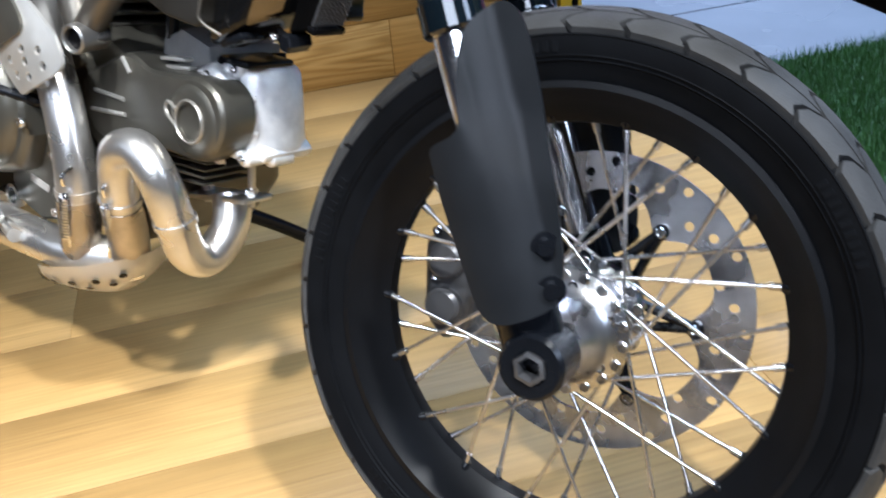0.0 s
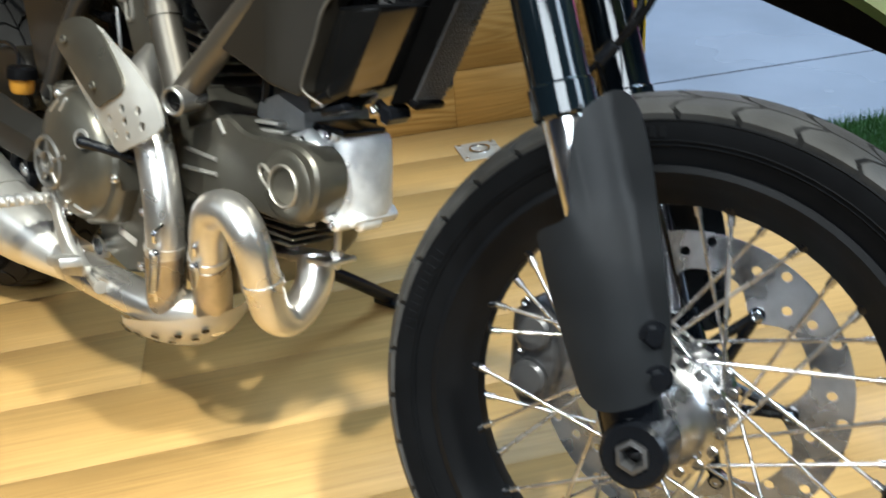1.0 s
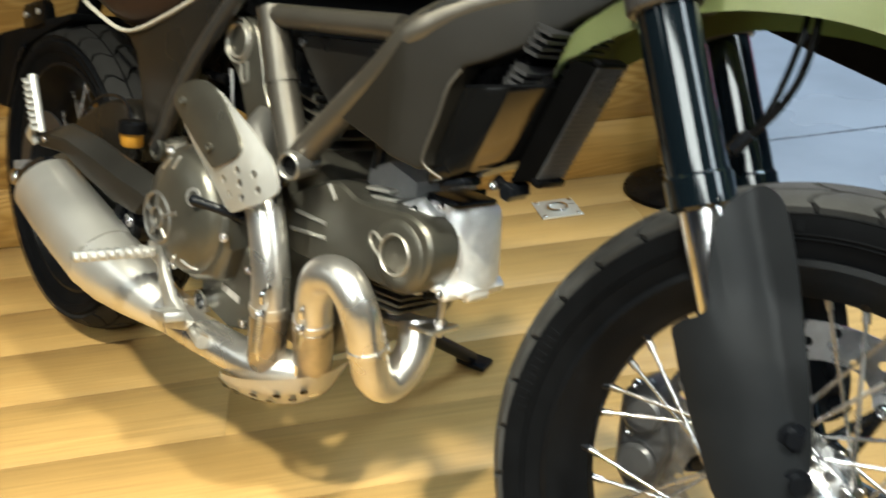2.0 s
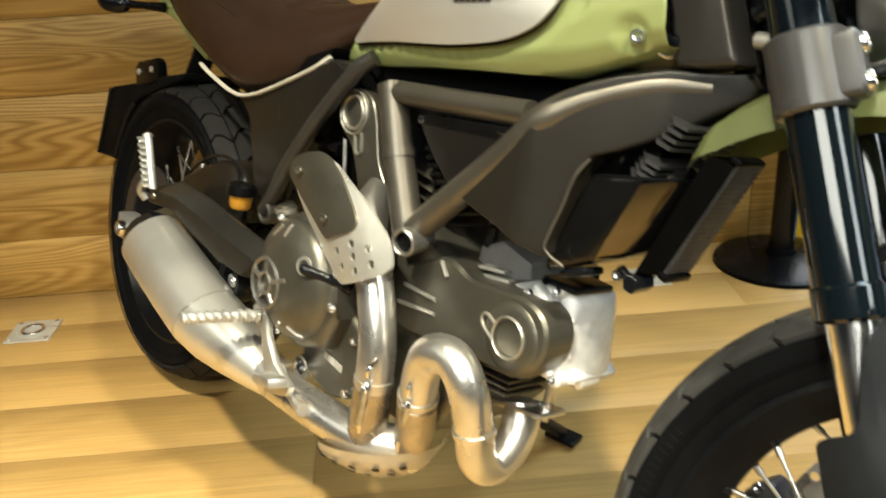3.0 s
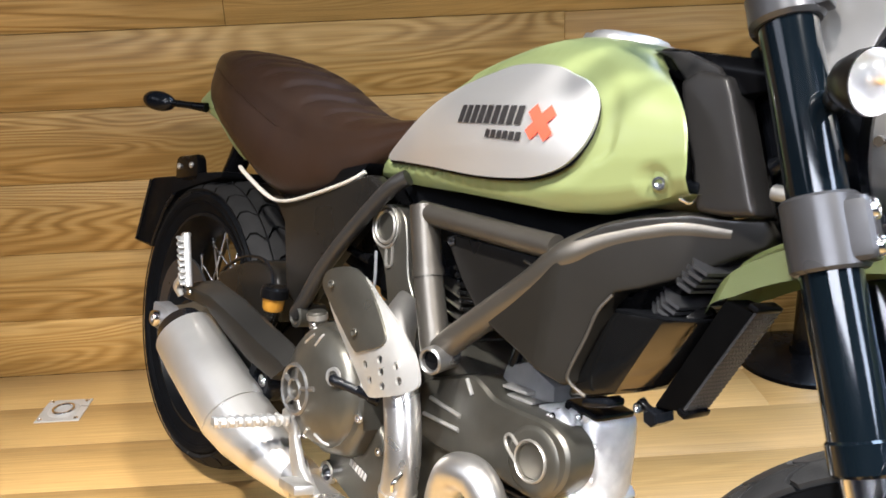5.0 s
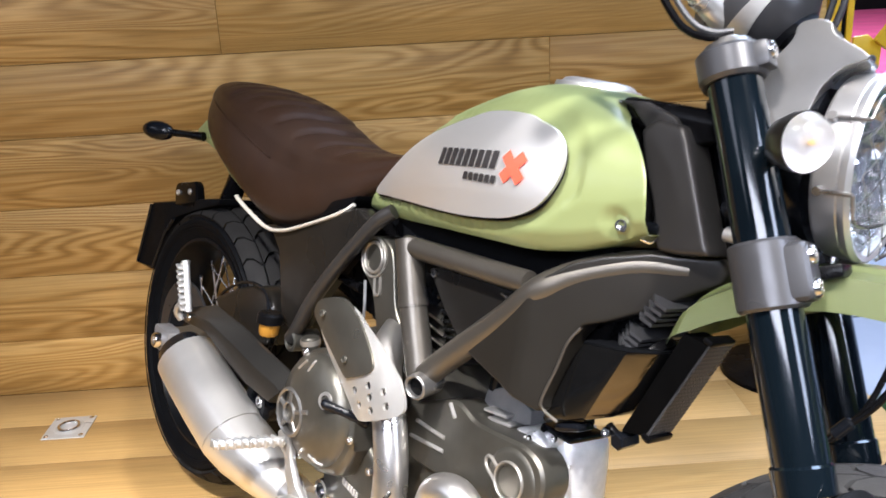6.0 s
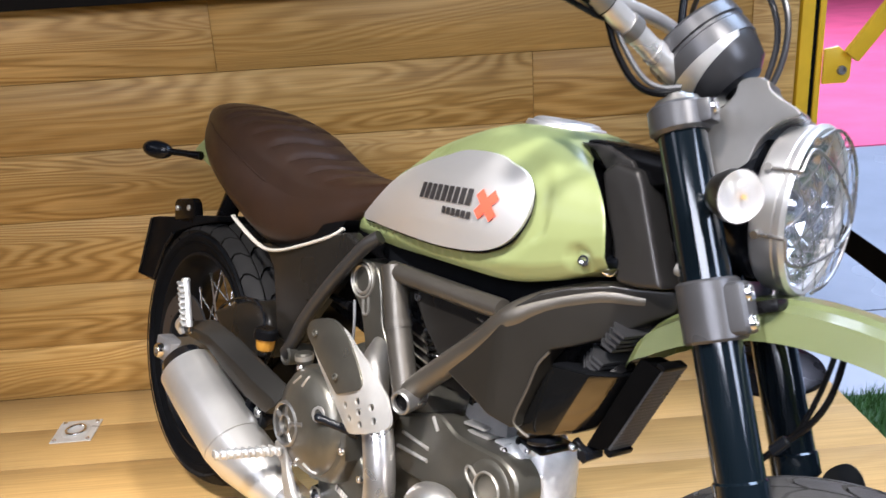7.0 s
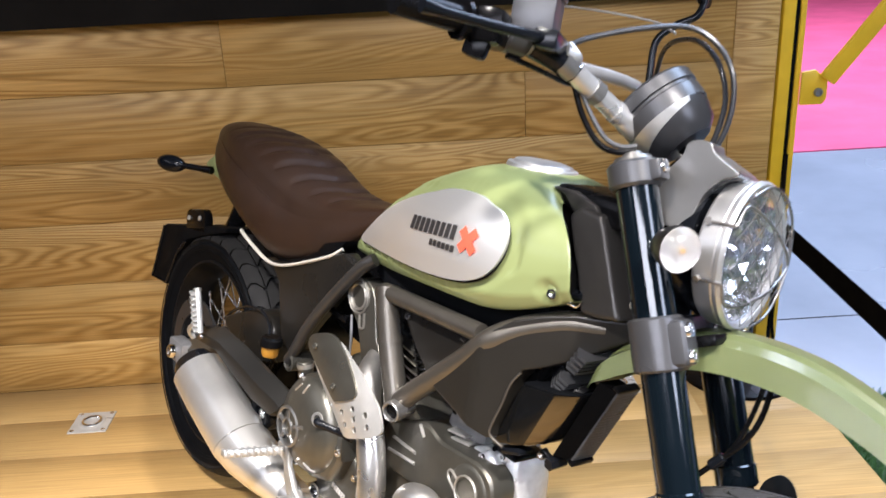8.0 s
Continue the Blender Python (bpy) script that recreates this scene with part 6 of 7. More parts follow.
    for k, (x, z) in enumerate([(q.x, q.z) for q in spline([(a, 0, b) for a, b in prof], 4)]):
        s = k / 40
        half = 0.058 - 0.012 * s
        half *= min(1.0, 0.45 + 4 * s) * min(1.0, 0.5 + 4 * (1 - s))
        drop = 0.040 * min(1.0, 0.4 + 3 * s) * (1 - 0.5 * max(0.0, s - 0.35))
        rows.append([Vector((x - d * 0.15, y * half, z - d)) for y, d in ((-1.12, drop), (-1.06, drop * 0.5), (-1.0, drop * 0.10), (-0.62, -0.004), (-0.52, -0.010), (0, -0.014), (0.52, -0.010), (0.62, -0.004), (1.0, drop * 0.10), (1.06, drop * 0.5), (1.12, drop))])
    bm = bmesh.new()
    skin(bm, [[bm.verts.new(q) for q in row] for row in rows], caps=False, closed=False)
    bmesh.ops.solidify(bm, geom=bm.faces[:], thickness=0.003)
    steered("front_mudguard", tidy(bm), GREEN, bike, "high olive green front mudguard", 20)
    steered("mudguard_bracket", box(leg(0, 0.755, 0.02), (0.08, 0.14, 0.014), (0, -24, 0), 0.004), BLACK, bike)
    # headlight with its mesh guard
    face = Vector((1.0, -0.0793, 0.0482)).normalized()
    c = Vector((1.2823, 0, 0.8823)) - 0.038 * face
    shell = lathe([(0.084, 0.002), (0.0890, 0.002), (0.0915, 0.005), (0.0925, 0.012), (0.0930, 0.027), (0.0918, 0.0285), (0.0918, 0.0305), (0.0950, 0.0315), (0.0955, 0.036), (0.0915, 0.0405), (0.0860, 0.0385)], c, face, 64, ring=True)
    lamp_ = steered("headlight", shell, LAMP_RING, bike, "round headlight in a satin metal ring", 28)
    steered("lamp_back", lathe([(0, -0.080), (0.05, -0.074), (0.075, -0.05), (0.0855, -0.016), (0.0855, -0.008), (0, -0.008)], c, face, 40), BLACK_SATIN, lamp_)
    refl = bmesh.new()
    u = face.cross(Y).normalized()
    side = u.cross(face).normalized()
    bowl = ((0.012, -0.022), (0.024, -0.016), (0.036, -0.008), (0.048, 0.001), (0.060, 0.010), (0.072, 0.019), (0.0850, 0.030))
    for i, ((r0, h0), (r1, h1)) in enumerate(zip(bowl, bowl[1:])):
        n = 10 + 3 * i
        for k in range(n):
            corners = []
            for r, h, a in ((r0, h0, k), (r1, h1, k), (r1, h1, k + 1), (r0, h0, k + 1)):
                ang = 2 * math.pi * (a + 0.5 * (i % 2)) / n
                corners.append(c + h * face + r * (math.cos(ang) * side + math.sin(ang) * u))
            mid = sum(corners, Vector()) / 4 - face * 0.004 + 0.003 * Vector((random.uniform(-1, 1), random.uniform(-1, 1), random.uniform(-1, 1)))
            vs = [refl.verts.new(q) for q in corners]
            m = refl.verts.new(mid)
            for a, b in zip(vs, [*vs[1:], vs[0]]):
                refl.faces.new((a, b, m))
    steered("reflector", refl, REFLECTOR, lamp_, "faceted bright reflector", 5)
    steered("bulb_cover", lathe([(0, 0.022), (0.014, 0.02), (0.022, 0.012), (0.023, -0.01), (0, -0.01)], c, face, 24), REFLECTOR, lamp_)
    lens = lathe([(0.0855, 0.032), (0.080, 0.037), (0.065, 0.044), (0.045, 0.049), (0.02, 0.052), (0, 0.053), (0, 0.050), (0.02, 0.049), (0.045, 0.046), (0.065, 0.041), (0.079, 0.034), (0.0845, 0.030)], c, face, 40)
    steered("lens", lens, GLASS, lamp_, "domed clear glass lens").visible_shadow = False

    def dome(p, q):
        p, q = float(p), float(q)
        return c + (0.041 + 0.016 * math.sqrt(max(0.0, 1 - (p * p + q * q) / 0.0094))) * face + p * side + q * u

    for turn in (-1, 1):
        for k in range(-3, 4):
            off = k * 0.0245
            reach = math.sqrt(max(0.0, 0.088**2 - off * off))
            ang = radians(45 * turn)
            line = [dome(off * math.cos(ang) - v * math.sin(ang), off * math.sin(ang) + v * math.cos(ang)) for v in np.linspace(-reach, reach, 11)]
            steered("guard_wire", tube(line, 0.0007, 6, smooth=False), ROD_STEEL, lamp_)
    rods = (((-0.0895, 0.034), (-0.073, 0.0585), (-0.044, 0.053), (0.003, 0.036), (0.056, 0.012), (0.078, -0.004)),
            ((-0.090, -0.036), (-0.0746, -0.060), (-0.042, -0.058), (0.019, -0.039), (0.063, -0.016), (0.078, -0.004)),
            ((-0.060, 0.072), (-0.020, 0.088), (0.02, 0.083), (0.050, 0.066), (0.068, 0.047), (0.078, 0.018), (0.080, -0.006), (0.070, -0.048), (0.04, -0.075), (0.0, -0.088)))
    for line in rods:
        steered("guard_rod", tube([dome(p, q) + 0.003 * face for p, q in line], 0.0019, 8, 4), ROD_STEEL, lamp_, "bent steel guard rod")
    for p, q in ((-0.0895, 0.034), (-0.090, -0.036), (0.06, 0.075), (0.0, -0.0945)):
        d = (p * side + q * u).normalized()
        clip = tube([c + 0.010 * face + 0.0955 * d, c + 0.030 * face + 0.0955 * d, dome(p, q) + 0.003 * face], 0.0021, 8, 3)
        rod(c + 0.012 * face + 0.091 * d, c + 0.012 * face + 0.099 * d, 0.0046, 10, bm=clip)
        steered("guard_clip", clip, ROD_STEEL, lamp_)
    # bracket ears holding the lamp
    shape = [(1.164, 0.942), (1.170, 0.957), (1.188, 0.984), (1.191, 1.000), (1.205, 1.007), (1.220, 1.005), (1.228, 0.994), (1.262, 0.976), (1.243, 0.965), (1.228, 0.945), (1.222, 0.922), (1.218, 0.902), (1.194, 0.896), (1.176, 0.905)]
    for sign in (-1, 1):
        shape = shape if sign < 0 else [*shape[:2], (1.190, 0.972), (1.215, 0.976), *shape[8:]]
        ear = prism(smooth_loop(shape, 4), sign * 0.050 - 0.022, sign * 0.050 + 0.022, 0.018, 5)
        steered("lamp_bracket", ear, SILVER_CLAMP, bike, "silver-grey headlight bracket", 50)
    bridge = [(1.180, 0.955), (1.190, 0.982), (1.205, 0.998), (1.228, 0.990), (1.258, 0.974), (1.240, 0.960), (1.215, 0.955)]
    steered("bracket_bridge", prism(smooth_loop(bridge, 3), -0.032, 0.032, 0.006), SILVER_CLAMP, bike)
    for sign in (-1, 1):
        st = steered("front_indicator", tube([(1.205, sign * 0.075, 0.868), (1.212, sign * 0.105, 0.870), (1.228, sign * 0.142, 0.875)], [0.010, 0.010, 0.016], 14), SHROUD_GREY, bike, "front indicator with clear lens")
        aim = (0.84, sign * 0.54, 0.0)
        body = lathe([(0, -0.038), (0.010, -0.036), (0.020, -0.024), (0.0262, -0.006), (0.0272, 0.004), (0, 0.004)], Vector((1.250, sign * 0.165, 0.878)), aim, 32)
        steered("indicator_body", body, SHROUD_GREY, st, "dark indicator body")
        steered("indicator_lens", lathe([(0, 0.021), (0.012, 0.0195), (0.0205, 0.0145), (0.0255, 0.0065), (0.0262, 0.0045), (0, 0.0045)], Vector((1.250, sign * 0.165, 0.878)), aim, 32), LENS, st, "clear indicator lens").visible_shadow = False
        steered("indicator_bulb", rod(Vector((1.250, sign * 0.165, 0.878)) + 0.0046 * Vector(aim), Vector((1.250, sign * 0.165, 0.878)) + 0.008 * Vector(aim), 0.0020, 12), AMBER, st)
        steered("indicator_reflector", lathe([(0, 0.0042), (0.0255, 0.0042), (0.0255, 0.0028), (0, 0.0028)], Vector((1.250, sign * 0.165, 0.8782)), aim, 28), GREY_CAST, st)
    # instrument
    tilt = Vector((-0.78, -0.10, 0.62)).normalized()
    g = Vector((1.130, -0.012, 1.030))
    gauge = steered("instrument", lathe([(0, -0.048), (0.034, -0.046), (0.048, -0.034), (0.055, -0.012), (0.056, -0.006), (0, -0.006)], g, tilt, 44), POD_GREY, bike, "round dark grey instrument pod")
    across = Vector((-0.55, -0.80, 0.0))
    across = (across - across.dot(tilt) * tilt).normalized()
    other = tilt.cross(across)
    strap = bmesh.new()
    rows = []
    for k in range(13):
        a = radians(-75 + 150 * k / 12)
        d = math.cos(a) * across + math.sin(a) * other
        low_h = -0.012 - 0.024 * (1 - k / 12)
        rows.append([strap.verts.new(g + r * d + h * tilt) for r, h in ((0.0565, -0.006), (0.0600, -0.006), (0.0590 + 0.25 * low_h, low_h), (0.0550 + 0.25 * low_h, low_h))])
    skin(strap, rows)
    steered("instrument_strap", tidy(strap), PEG_ALU, gauge, "bright metal strap round the pod")
    steered("instrument_ring", lathe([(0.050, -0.006), (0.0575, -0.006), (0.0585, 0.006), (0.0585, 0.014), (0.0565, 0.016), (0.0565, 0.020), (0.060, 0.021), (0.060, 0.036), (0.056, 0.040), (0.051, 0.038)], g, tilt, 48, ring=True), CLAMP_GREY, gauge, "grey metal bezel")
    steered("dial", lathe([(0, 0.034), (0.051, 0.034), (0.051, 0.0), (0, 0.0)], g, tilt, 36), BLACK_SATIN, gauge)
    steered("instrument_bracket", tube([g - 0.03 * tilt + Vector((-0.03, 0, 0)), g - 0.06 * tilt, g + Vector((0.03, 0, -0.07))], 0.014, 12), BLACK, gauge)


def build_bars():
    bar = [(1.118, 0.0, 1.000), (1.105, -0.045, 1.004), (1.085, -0.075, 1.022), (1.062, -0.125, 1.045), (1.045, -0.165, 1.062), (1.025, -0.20, 1.070), (0.99, -0.29, 1.074), (0.955, -0.38, 1.072)]
    pts = [*[(x, -y, z) for x, y, z in reversed(bar[1:])], *bar]
    bars = steered("handlebar", tube(pts, 0.0135, 18, 5), BAR_ALU, bike, "satin tapered handlebar")
    fat = tube([(1.085, -0.075, 1.022), (1.118, -0.02, 1.000), (1.118, 0.02, 1.000), (1.085, 0.075, 1.022)], 0.0155, 18, 5)
    steered("bar_middle", fat, BAR_ALU, bars)
    steered("cross_brace", tube([(1.045, -0.155, 1.060), (1.060, -0.05, 1.066), (1.060, 0.05, 1.066), (1.045, 0.155, 1.060)], 0.0088, 14, 5), BAR_ALU, bars, "slim satin cross brace")
    bands = bmesh.new()
    for a, b in (((1.072, -0.103, 1.036), (1.066, -0.116, 1.041)), ((1.052, -0.148, 1.055), (1.044, -0.168, 1.063))):
        tube([a, b], 0.0158, 18, smooth=False, bm=bands)
    steered("bar_band", bands, SILVER_CLAMP, bars)
    for sign in (-1, 1):
        grip = steered("grip", tube([(0.985, sign * 0.305, 1.0735), (0.955, sign * 0.385, 1.072)], [0.0165, 0.0175, 0.0165], 18, smooth=False), BLACK, bars, "black rubber grip")
        sw = box((1.004, sign * 0.262, 1.074), (0.036, 0.075, 0.042), (0, 0, sign * -21), 0.010)
        box((1.002, sign * 0.283, 1.050), (0.03, 0.022, 0.03), (0, 10, sign * -21), 0.008, bm=sw)
        steered("switch_block", sw, BLACK, bars, "black switch block")
        steered("grip_flange", rod((0.988, sign * 0.300, 1.0735), (0.986, sign * 0.306, 1.0735), 0.024, 24), BLACK, grip)
        lev = tube([(1.045, sign * 0.215, 1.078), (1.055, sign * 0.25, 1.075), (1.040, sign * 0.31, 1.070), (1.015, sign * 0.37, 1.068), (1.004, sign * 0.395, 1.068)], [0.008, 0.007, 0.006, 0.006, 0.009], 12)
        steered("lever", lev, BLACK_SATIN, bars, "black hand lever")
    mc = box((1.048, -0.205, 1.076), (0.030, 0.075, 0.024), (0, 0, 21), 0.006)
    master = steered("brake_master_cylinder", mc, BLACK_SATIN, bars, "black brake master cylinder")
    steered("reservoir", box((1.028, -0.215, 1.104), (0.052, 0.056, 0.044), (0, -4, 21), 0.004), CLAMP_GREY, master, "square grey brake reservoir")
    steered("reservoir_lid", box((1.027, -0.215, 1.129), (0.056, 0.060, 0.008), (0, -4, 21), 0.003), CLAMP_GREY, master)
    steered("throttle_housing", rod((1.018, -0.213, 1.0715), (1.006, -0.245, 1.0735), 0.021, 24, bevel=0.003), CLAMP_GREY, bars, "ribbed grey throttle housing")
    steered("banjo_fitting", tube([(1.050, -0.170, 1.074), (1.056, -0.150, 1.070), (1.036, -0.142, 1.086)], [0.007, 0.008, 0.006], 12), PEG_ALU, master)
    steered("lever_clamp", tube([(1.053, -0.146, 1.054), (1.040, -0.172, 1.064), (1.022, -0.206, 1.0708)], [0.0148, 0.0160, 0.0152], 18, smooth=False), BLACK_SATIN, bars, "dark cast lever clamp")
    for x, y, z in ((1.052, -0.158, 1.072), (1.040, -0.184, 1.082), (1.060, -0.150, 1.058)):
        steered("clamp_bolt", bolt((x, y, z), (0.4, -0.5, 0.8), 0.006, 0.006), CHROME, bars)
    steered("switch_wire", tube([(1.012, -0.235, 1.050), (1.032, -0.195, 1.045), (1.046, -0.155, 1.040), (1.052, -0.135, 1.040)], 0.0035, 8), BLACK, bars, "black switch wire")
    # cables
    steered("brake_hose", tube([(1.036, -0.142, 1.086), (1.050, -0.115, 1.104), (1.090, -0.07, 1.130), (1.130, -0.02, 1.148), (1.165, 0.0, 1.135), (1.196, 0.0, 1.100), (1.207, 0.0, 1.050), (1.198, 0.0, 1.0), (1.17, 0.0, 0.95)], 0.0037, 10), POD_GREY, bike, "grey brake hose arching over the instrument")
    steered("clutch_cable", tube([(0.98, 0.24, 1.09), (1.04, 0.12, 1.140), (1.12, 0.03, 1.142), (1.168, 0.01, 1.115), (1.192, 0.01, 1.065), (1.188, 0.01, 1.0), (1.17, 0.01, 0.95)], 0.0037, 10), POD_GREY, bike, "grey clutch cable")
    steered("wiring_loom", tube([(1.045, -0.125, 1.045), (1.065, -0.122, 1.009), (1.094, -0.12, 0.978), (1.120, -0.115, 0.970), (1.140, -0.10, 0.978)], 0.004, 8), BLACK, bike, "black wiring loop under the bar")
    steered("throttle_cable", tube([(1.050, -0.122, 1.045), (1.074, -0.118, 1.012), (1.100, -0.113, 0.985), (1.120, -0.105, 0.978), (1.138, -0.095, 0.983)], 0.0032, 8), CLAMP_GREY, bike, "braided throttle cable")
    steered("clutch_wire", tube([(0.86, 0.10, 1.182), (0.94, 0.10, 1.180), (1.020, 0.11, 1.175), (1.06, 0.10, 1.160)], 0.0016, 8), PEG_ALU, bike, "thin bare clutch wire")
    mir = steered("mirror_stalk", tube([(0.99, 0.205, 1.08), (0.985, 0.205, 1.115), (0.982, 0.205, 1.165), (1.005, 0.215, 1.195), (1.03, 0.225, 1.215), (1.035, 0.23, 1.25)], 0.0058, 12), BLACK_SATIN, bike, "black mirror stalk")
    head = lathe([(0, -0.014), (0.030, -0.012), (0.045, -0.004), (0.047, 0.004), (0, 0.004)], (1.02, 0.235, 1.275), (1, 0.1, 0.25), 36)
    steered("mirror_head", head, BLACK, mir, "round black mirror housing")
    steered("mirror_boss", box((0.992, 0.205, 1.075), (0.03, 0.035, 0.03), (0, 0, -20), 0.006), BLACK, mir)
    # front brake line down the legs
    steered("sensor_cable", tube([(1.340, -0.010, 0.762), (1.350, -0.03, 0.757), (1.354, -0.03, 0.736), (1.351, -0.03, 0.695), (1.338, -0.03, 0.661), (1.315, -0.03, 0.629), (1.296, -0.036, 0.602)], 0.0036, 10), BLACK, bike, "thin black cable tied to the fork")
    steered("brake_line", tube([(1.334, 0.006, 0.764), (1.342, -0.018, 0.754), (1.343, -0.024, 0.728), (1.338, -0.024, 0.690), (1.330, -0.027, 0.655), (1.314, -0.03, 0.626)], 0.0030, 10), BLACK, bike, "thin black brake line tied to the fork")
    steered("cable_clip", rod((1.322, -0.030, 0.640), (1.309, -0.031, 0.621), 0.0068, 12, bevel=0.002), BLACK_SATIN, bike)
    cal = prism([(1.235, 0.345), (1.262, 0.372), (1.285, 0.352), (1.300, 0.30), (1.290, 0.245), (1.268, 0.235), (1.245, 0.262)], 0.062, 0.115, 0.012, 3)
    calp = steered("brake_caliper", cal, CLAMP_GREY, bike, "grey radial brake caliper")
    for x, z in ((1.266, 0.330), (1.270, 0.278)):
        steered("piston_housing", rod((x, 0.050, z), (x, 0.068, z), 0.021, 24, bevel=0.004), CLAMP_GREY, calp)
        steered("caliper_bolt", bolt((x - 0.014, 0.062, z + 0.03), -Y, 0.006, 0.006), CHROME, calp)
    steered("caliper_bracket", prism([(1.29, 0.345), (1.40, 0.36), (1.42, 0.33), (1.40, 0.30), (1.295, 0.262)], 0.098, 0.114, 0.006), BLACK_SATIN, calp)


# ---- things round the motorcycle ----


def floor_ring(x, y):
    ob = thing("floor_anchor", pose(x, y, 0.0, 0, 0, random.uniform(-2, 2)), "recessed zinc lashing ring plate screwed to the platform boards", "anchor plate", "lashing plates")
    base = bmesh.new()
    box((0, 0, 0.0015), (0.105, 0.105, 0.003), (0, 0, 0), 0.001, 1, bm=base)
    part("base_plate", base, ZINC, ob)
    part("bowl", lathe([(0, 0.0034), (0.022, 0.0034), (0.026, 0.0042), (0.033, 0.0046), (0.037, 0.0030), (0.037, 0.0022)], (0, 0, 0), (0, 0, 1), 36), ZINC, ob)
    ring = [(0.024 * math.cos(a), 0.024 * math.sin(a), 0.007) for a in np.linspace(0, 2 * math.pi, 25)]
    part("ring", tube(ring, 0.0035, 8, smooth=False), CHROME, ob)
    for dx in (-0.042, 0.042):
        for dy in (-0.042, 0.042):
            part("screw", bolt((dx, dy, 0.003), (0, 0, 1), 0.006, 0.002), CHROME, ob)
    return ob


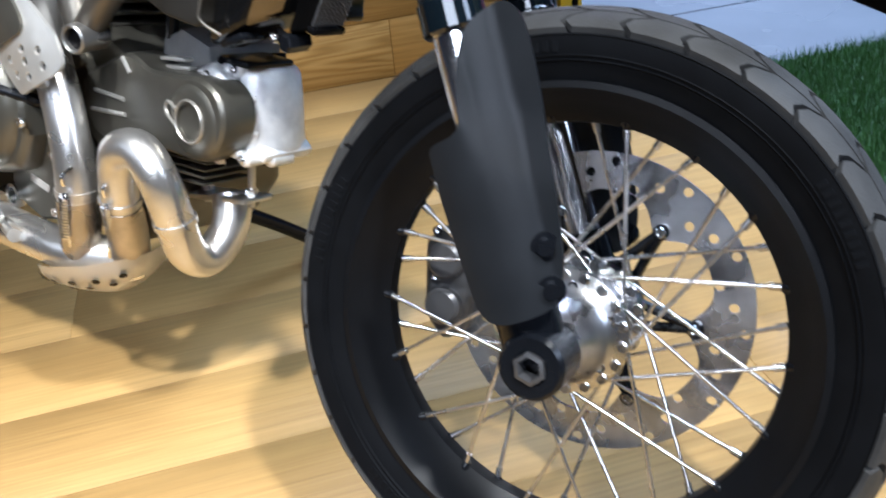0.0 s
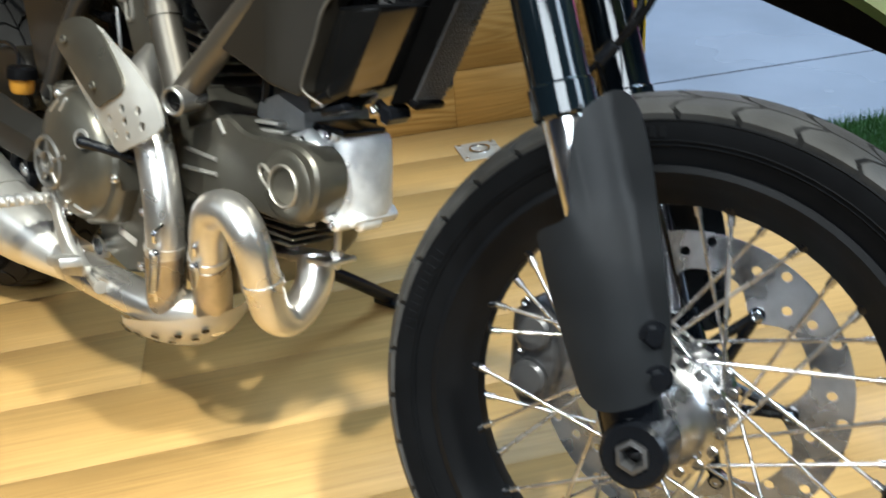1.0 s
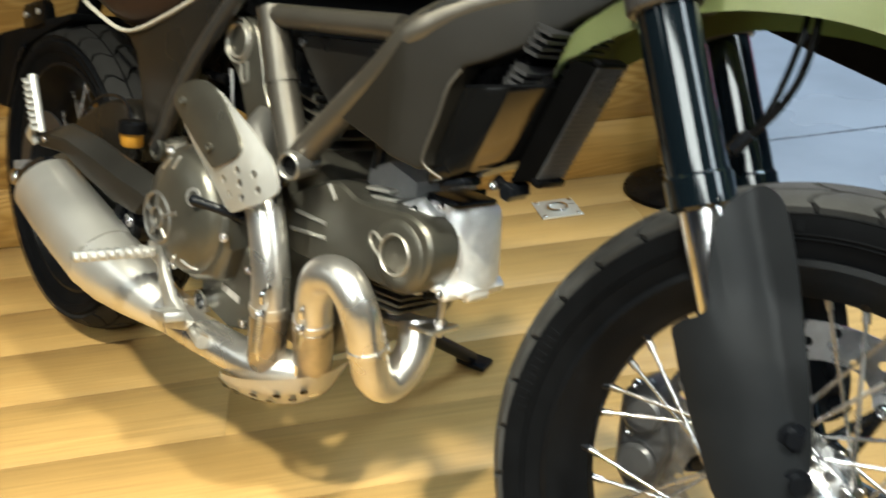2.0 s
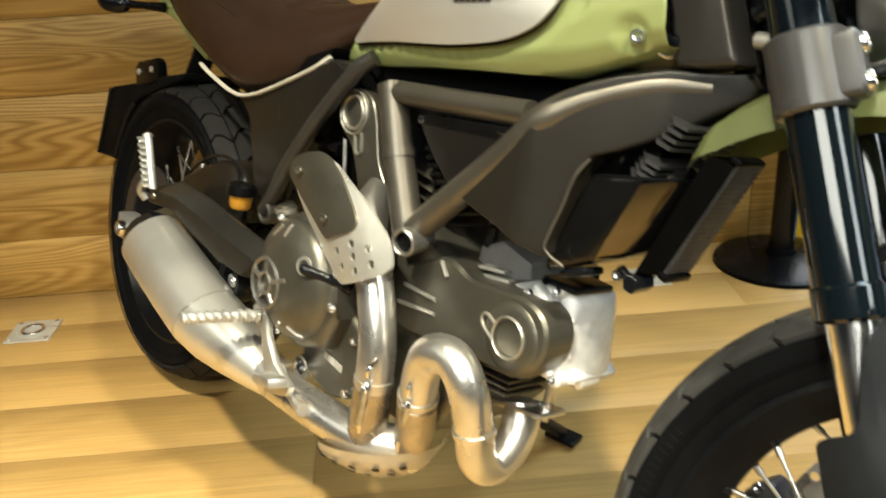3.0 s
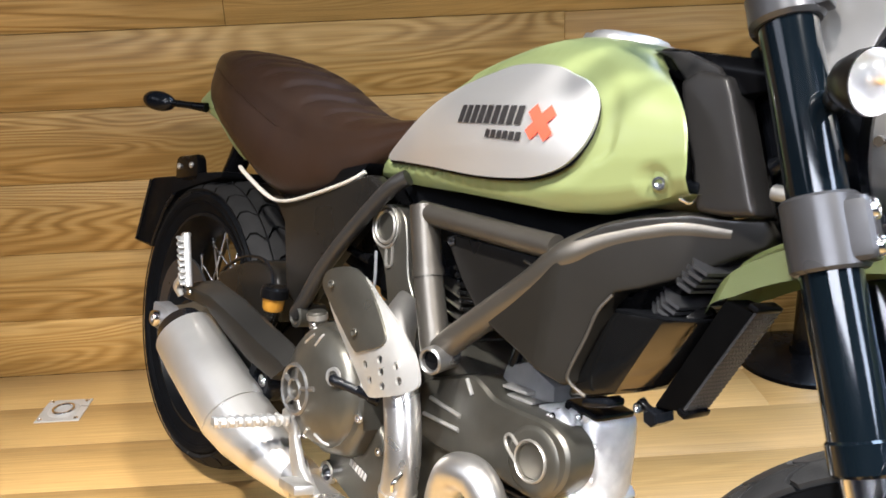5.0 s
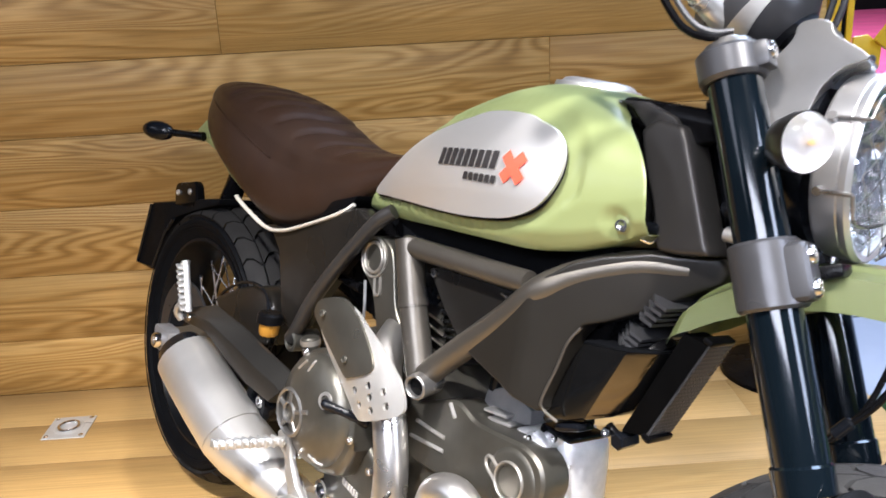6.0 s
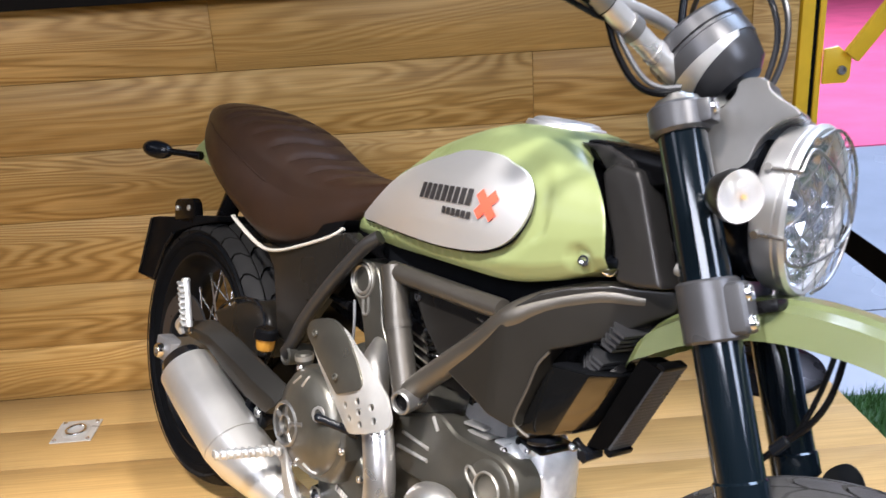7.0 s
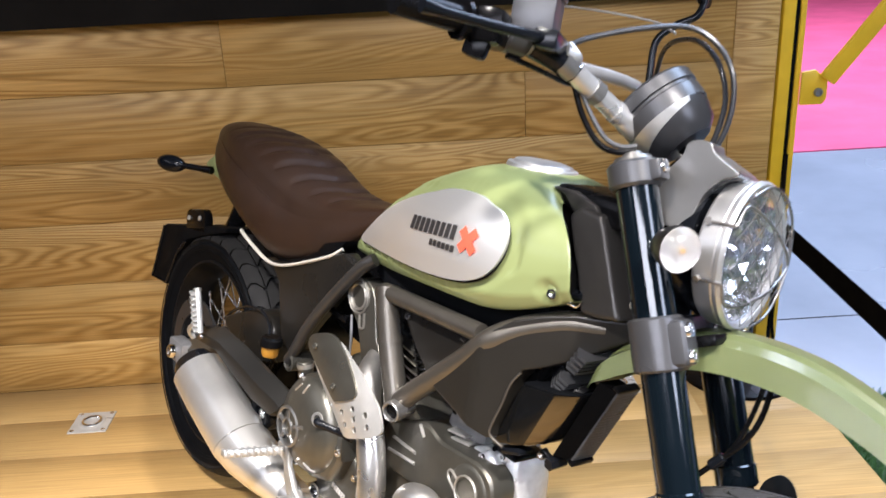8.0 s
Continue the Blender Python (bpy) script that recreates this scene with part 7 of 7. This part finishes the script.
def build_things():
    floor_ring(-1.035, 1.985)
    floor_ring(0.435, 2.01)
    post = thing("barrier_post", pose(0.79, 2.04, 0), "black barrier post on a round weighted base", "barrier post")
    part("base", lathe([(0, 0.030), (0.04, 0.029), (0.09, 0.022), (0.145, 0.014), (0.160, 0.009), (0.163, 0.0), (0, 0)], (0, 0, 0), (0, 0, 1), 64), BLACK, post, "round black base")
    part("pole", rod((0, 0, 0.02), (0, 0, 0.54), 0.030, 32), BLACK_SATIN, post, "black pole")
    part("collar", rod((0, 0, 0.028), (0, 0, 0.040), 0.036, 32), BLACK_SATIN, post)
    part("belt_head", box((0, 0, 0.50), (0.07, 0.075, 0.075), (0, 0, 0), 0.01), BLACK, post)
    band = []
    for k in range(13):
        s = k / 12
        band.append((0.795 - 0.099 * s, 2.0 - 2.6 * s, 0.502 - 0.012 * s * (1 - s)))
    bm = bmesh.new()
    rows = [[bm.verts.new((x + dx, y, z + dz)) for dx, dz in ((0, -0.028), (0, 0.028), (0.0015, 0.028), (0.0015, -0.028))] for x, y, z in band]
    skin(bm, rows)
    belt = thing("barrier_belt", Matrix(), "black woven barrier belt stretched from the post", "belt")
    part("webbing", tidy(bm), WEBBING, belt)
    part("end_clip", box((0.795, 1.995, 0.502), (0.008, 0.02, 0.062), (0, 0, 0), 0.002), BLACK_SATIN, belt)
    far = copy_thing(post, pose(0.698, -0.64, 0))
    tagged(far, "black barrier post on a round weighted base")
    # yellow steel frame at the wall's end
    fr = thing("yellow_frame", pose(EDGE_X, WALL_Y, DROP), "yellow painted steel door frame with a diagonal brace", "steel frame")
    part("upright", box((-0.0195, 0.058, 1.45), (0.034, 0.12, 2.9), (0, 0, 0), 0.004), YELLOW, fr)
    part("seal", box((0.0045, 0.058, 1.45), (0.012, 0.108, 2.9), (0, 0, 0), 0.003), BLACK, fr, "black rubber door seal")
    part("door_edge", box((0.0190, 0.058, 1.45), (0.016, 0.115, 2.9), (0, 0, 0), 0.003), YELLOW, fr)
    lug = part("lug", prism([(0.025, 0.835), (0.088, 0.835), (0.098, 0.85), (0.098, 0.90), (0.062, 0.93), (0.025, 0.925)], -0.012, -0.002, 0.003), YELLOW, fr, "yellow lug")
    part("lug_bolt", bolt((0.072, -0.012, 0.869), -Y, 0.012, 0.010), GREY_CAST, lug)
    d = Vector((0.62, 0, 0.80)).normalized()
    part("brace", box(Vector((0.068, -0.022, 0.875)) + 0.545 * d, (0.044, 0.020, 1.02), (0, 37.8, 0), 0.004), YELLOW, fr, "flat yellow diagonal brace")
    cab = thing("power_cable", pose(EDGE_X + 0.03, WALL_Y - 0.04, DROP), "thin black cable hanging beside the yellow frame", "cable")
    part("lead", tube([(-0.028, 0.028, 0.70), (-0.026, 0.026, 0.52), (-0.022, 0.024, 0.34), (-0.026, 0.026, 0.20), (-0.020, 0.020, 0.13)], 0.005, 8), BLACK, cab)
    grass = bmesh.new()
    base = [grass.verts.new(q) for q in ((EDGE_X + 0.002, -2.6, DROP + 0.004), (2.6, -2.6, DROP + 0.004), (2.6, 2.02, DROP + 0.004), (EDGE_X + 0.002, 2.02, DROP + 0.004))]
    grass.faces.new(base)
    me = finish("lawn", grass, GRASS_BACKING)
    tagged(new("lawn", me), "green artificial grass mat beside the platform", "grass", kind="stuff")
    verts, faces = [], []
    rng = np.random.RandomState(4)
    for k in range(52000):
        x, y = EDGE_X + 0.004 + 1.35 * rng.rand(), 0.55 + 1.47 * rng.rand()
        a, h, lean_ = 6.283 * rng.rand(), 0.022 + 0.022 * rng.rand(), 0.016 * rng.randn()
        dx, dy = math.cos(a) * 0.0016, math.sin(a) * 0.0016
        n = len(verts)
        lx, ly = lean_ * math.cos(a * 1.7), lean_ * math.sin(a * 1.7)
        verts += [(x - dx, y - dy, DROP + 0.003), (x + dx, y + dy, DROP + 0.003), (x + lx, y + ly, DROP + 0.003 + h)]
        faces.append((n, n + 1, n + 2))
    me = bpy.data.meshes.new("grass_blades")
    me.from_pydata(verts, [], faces)
    me.materials.append(GRASS)
    tagged(new("grass_blades", me), "short blades of artificial grass", "grass", kind="stuff")
    seam = new("floor_joint", finish("floor_joint", box((0, 0, 0), (9, 0.006, 0.002), bevel=0), BLACK))
    seam.location = (5.5, 2.56, DROP - 0.004)
    tagged(seam, "narrow dark joint in the hall floor", "joint", kind="structure")


build_wheels()
build_fork()
build_tank()
build_seat()
build_frame()
build_engine()
build_exhaust()
build_rear()
build_front()
build_bars()
build_things()
build_boards()
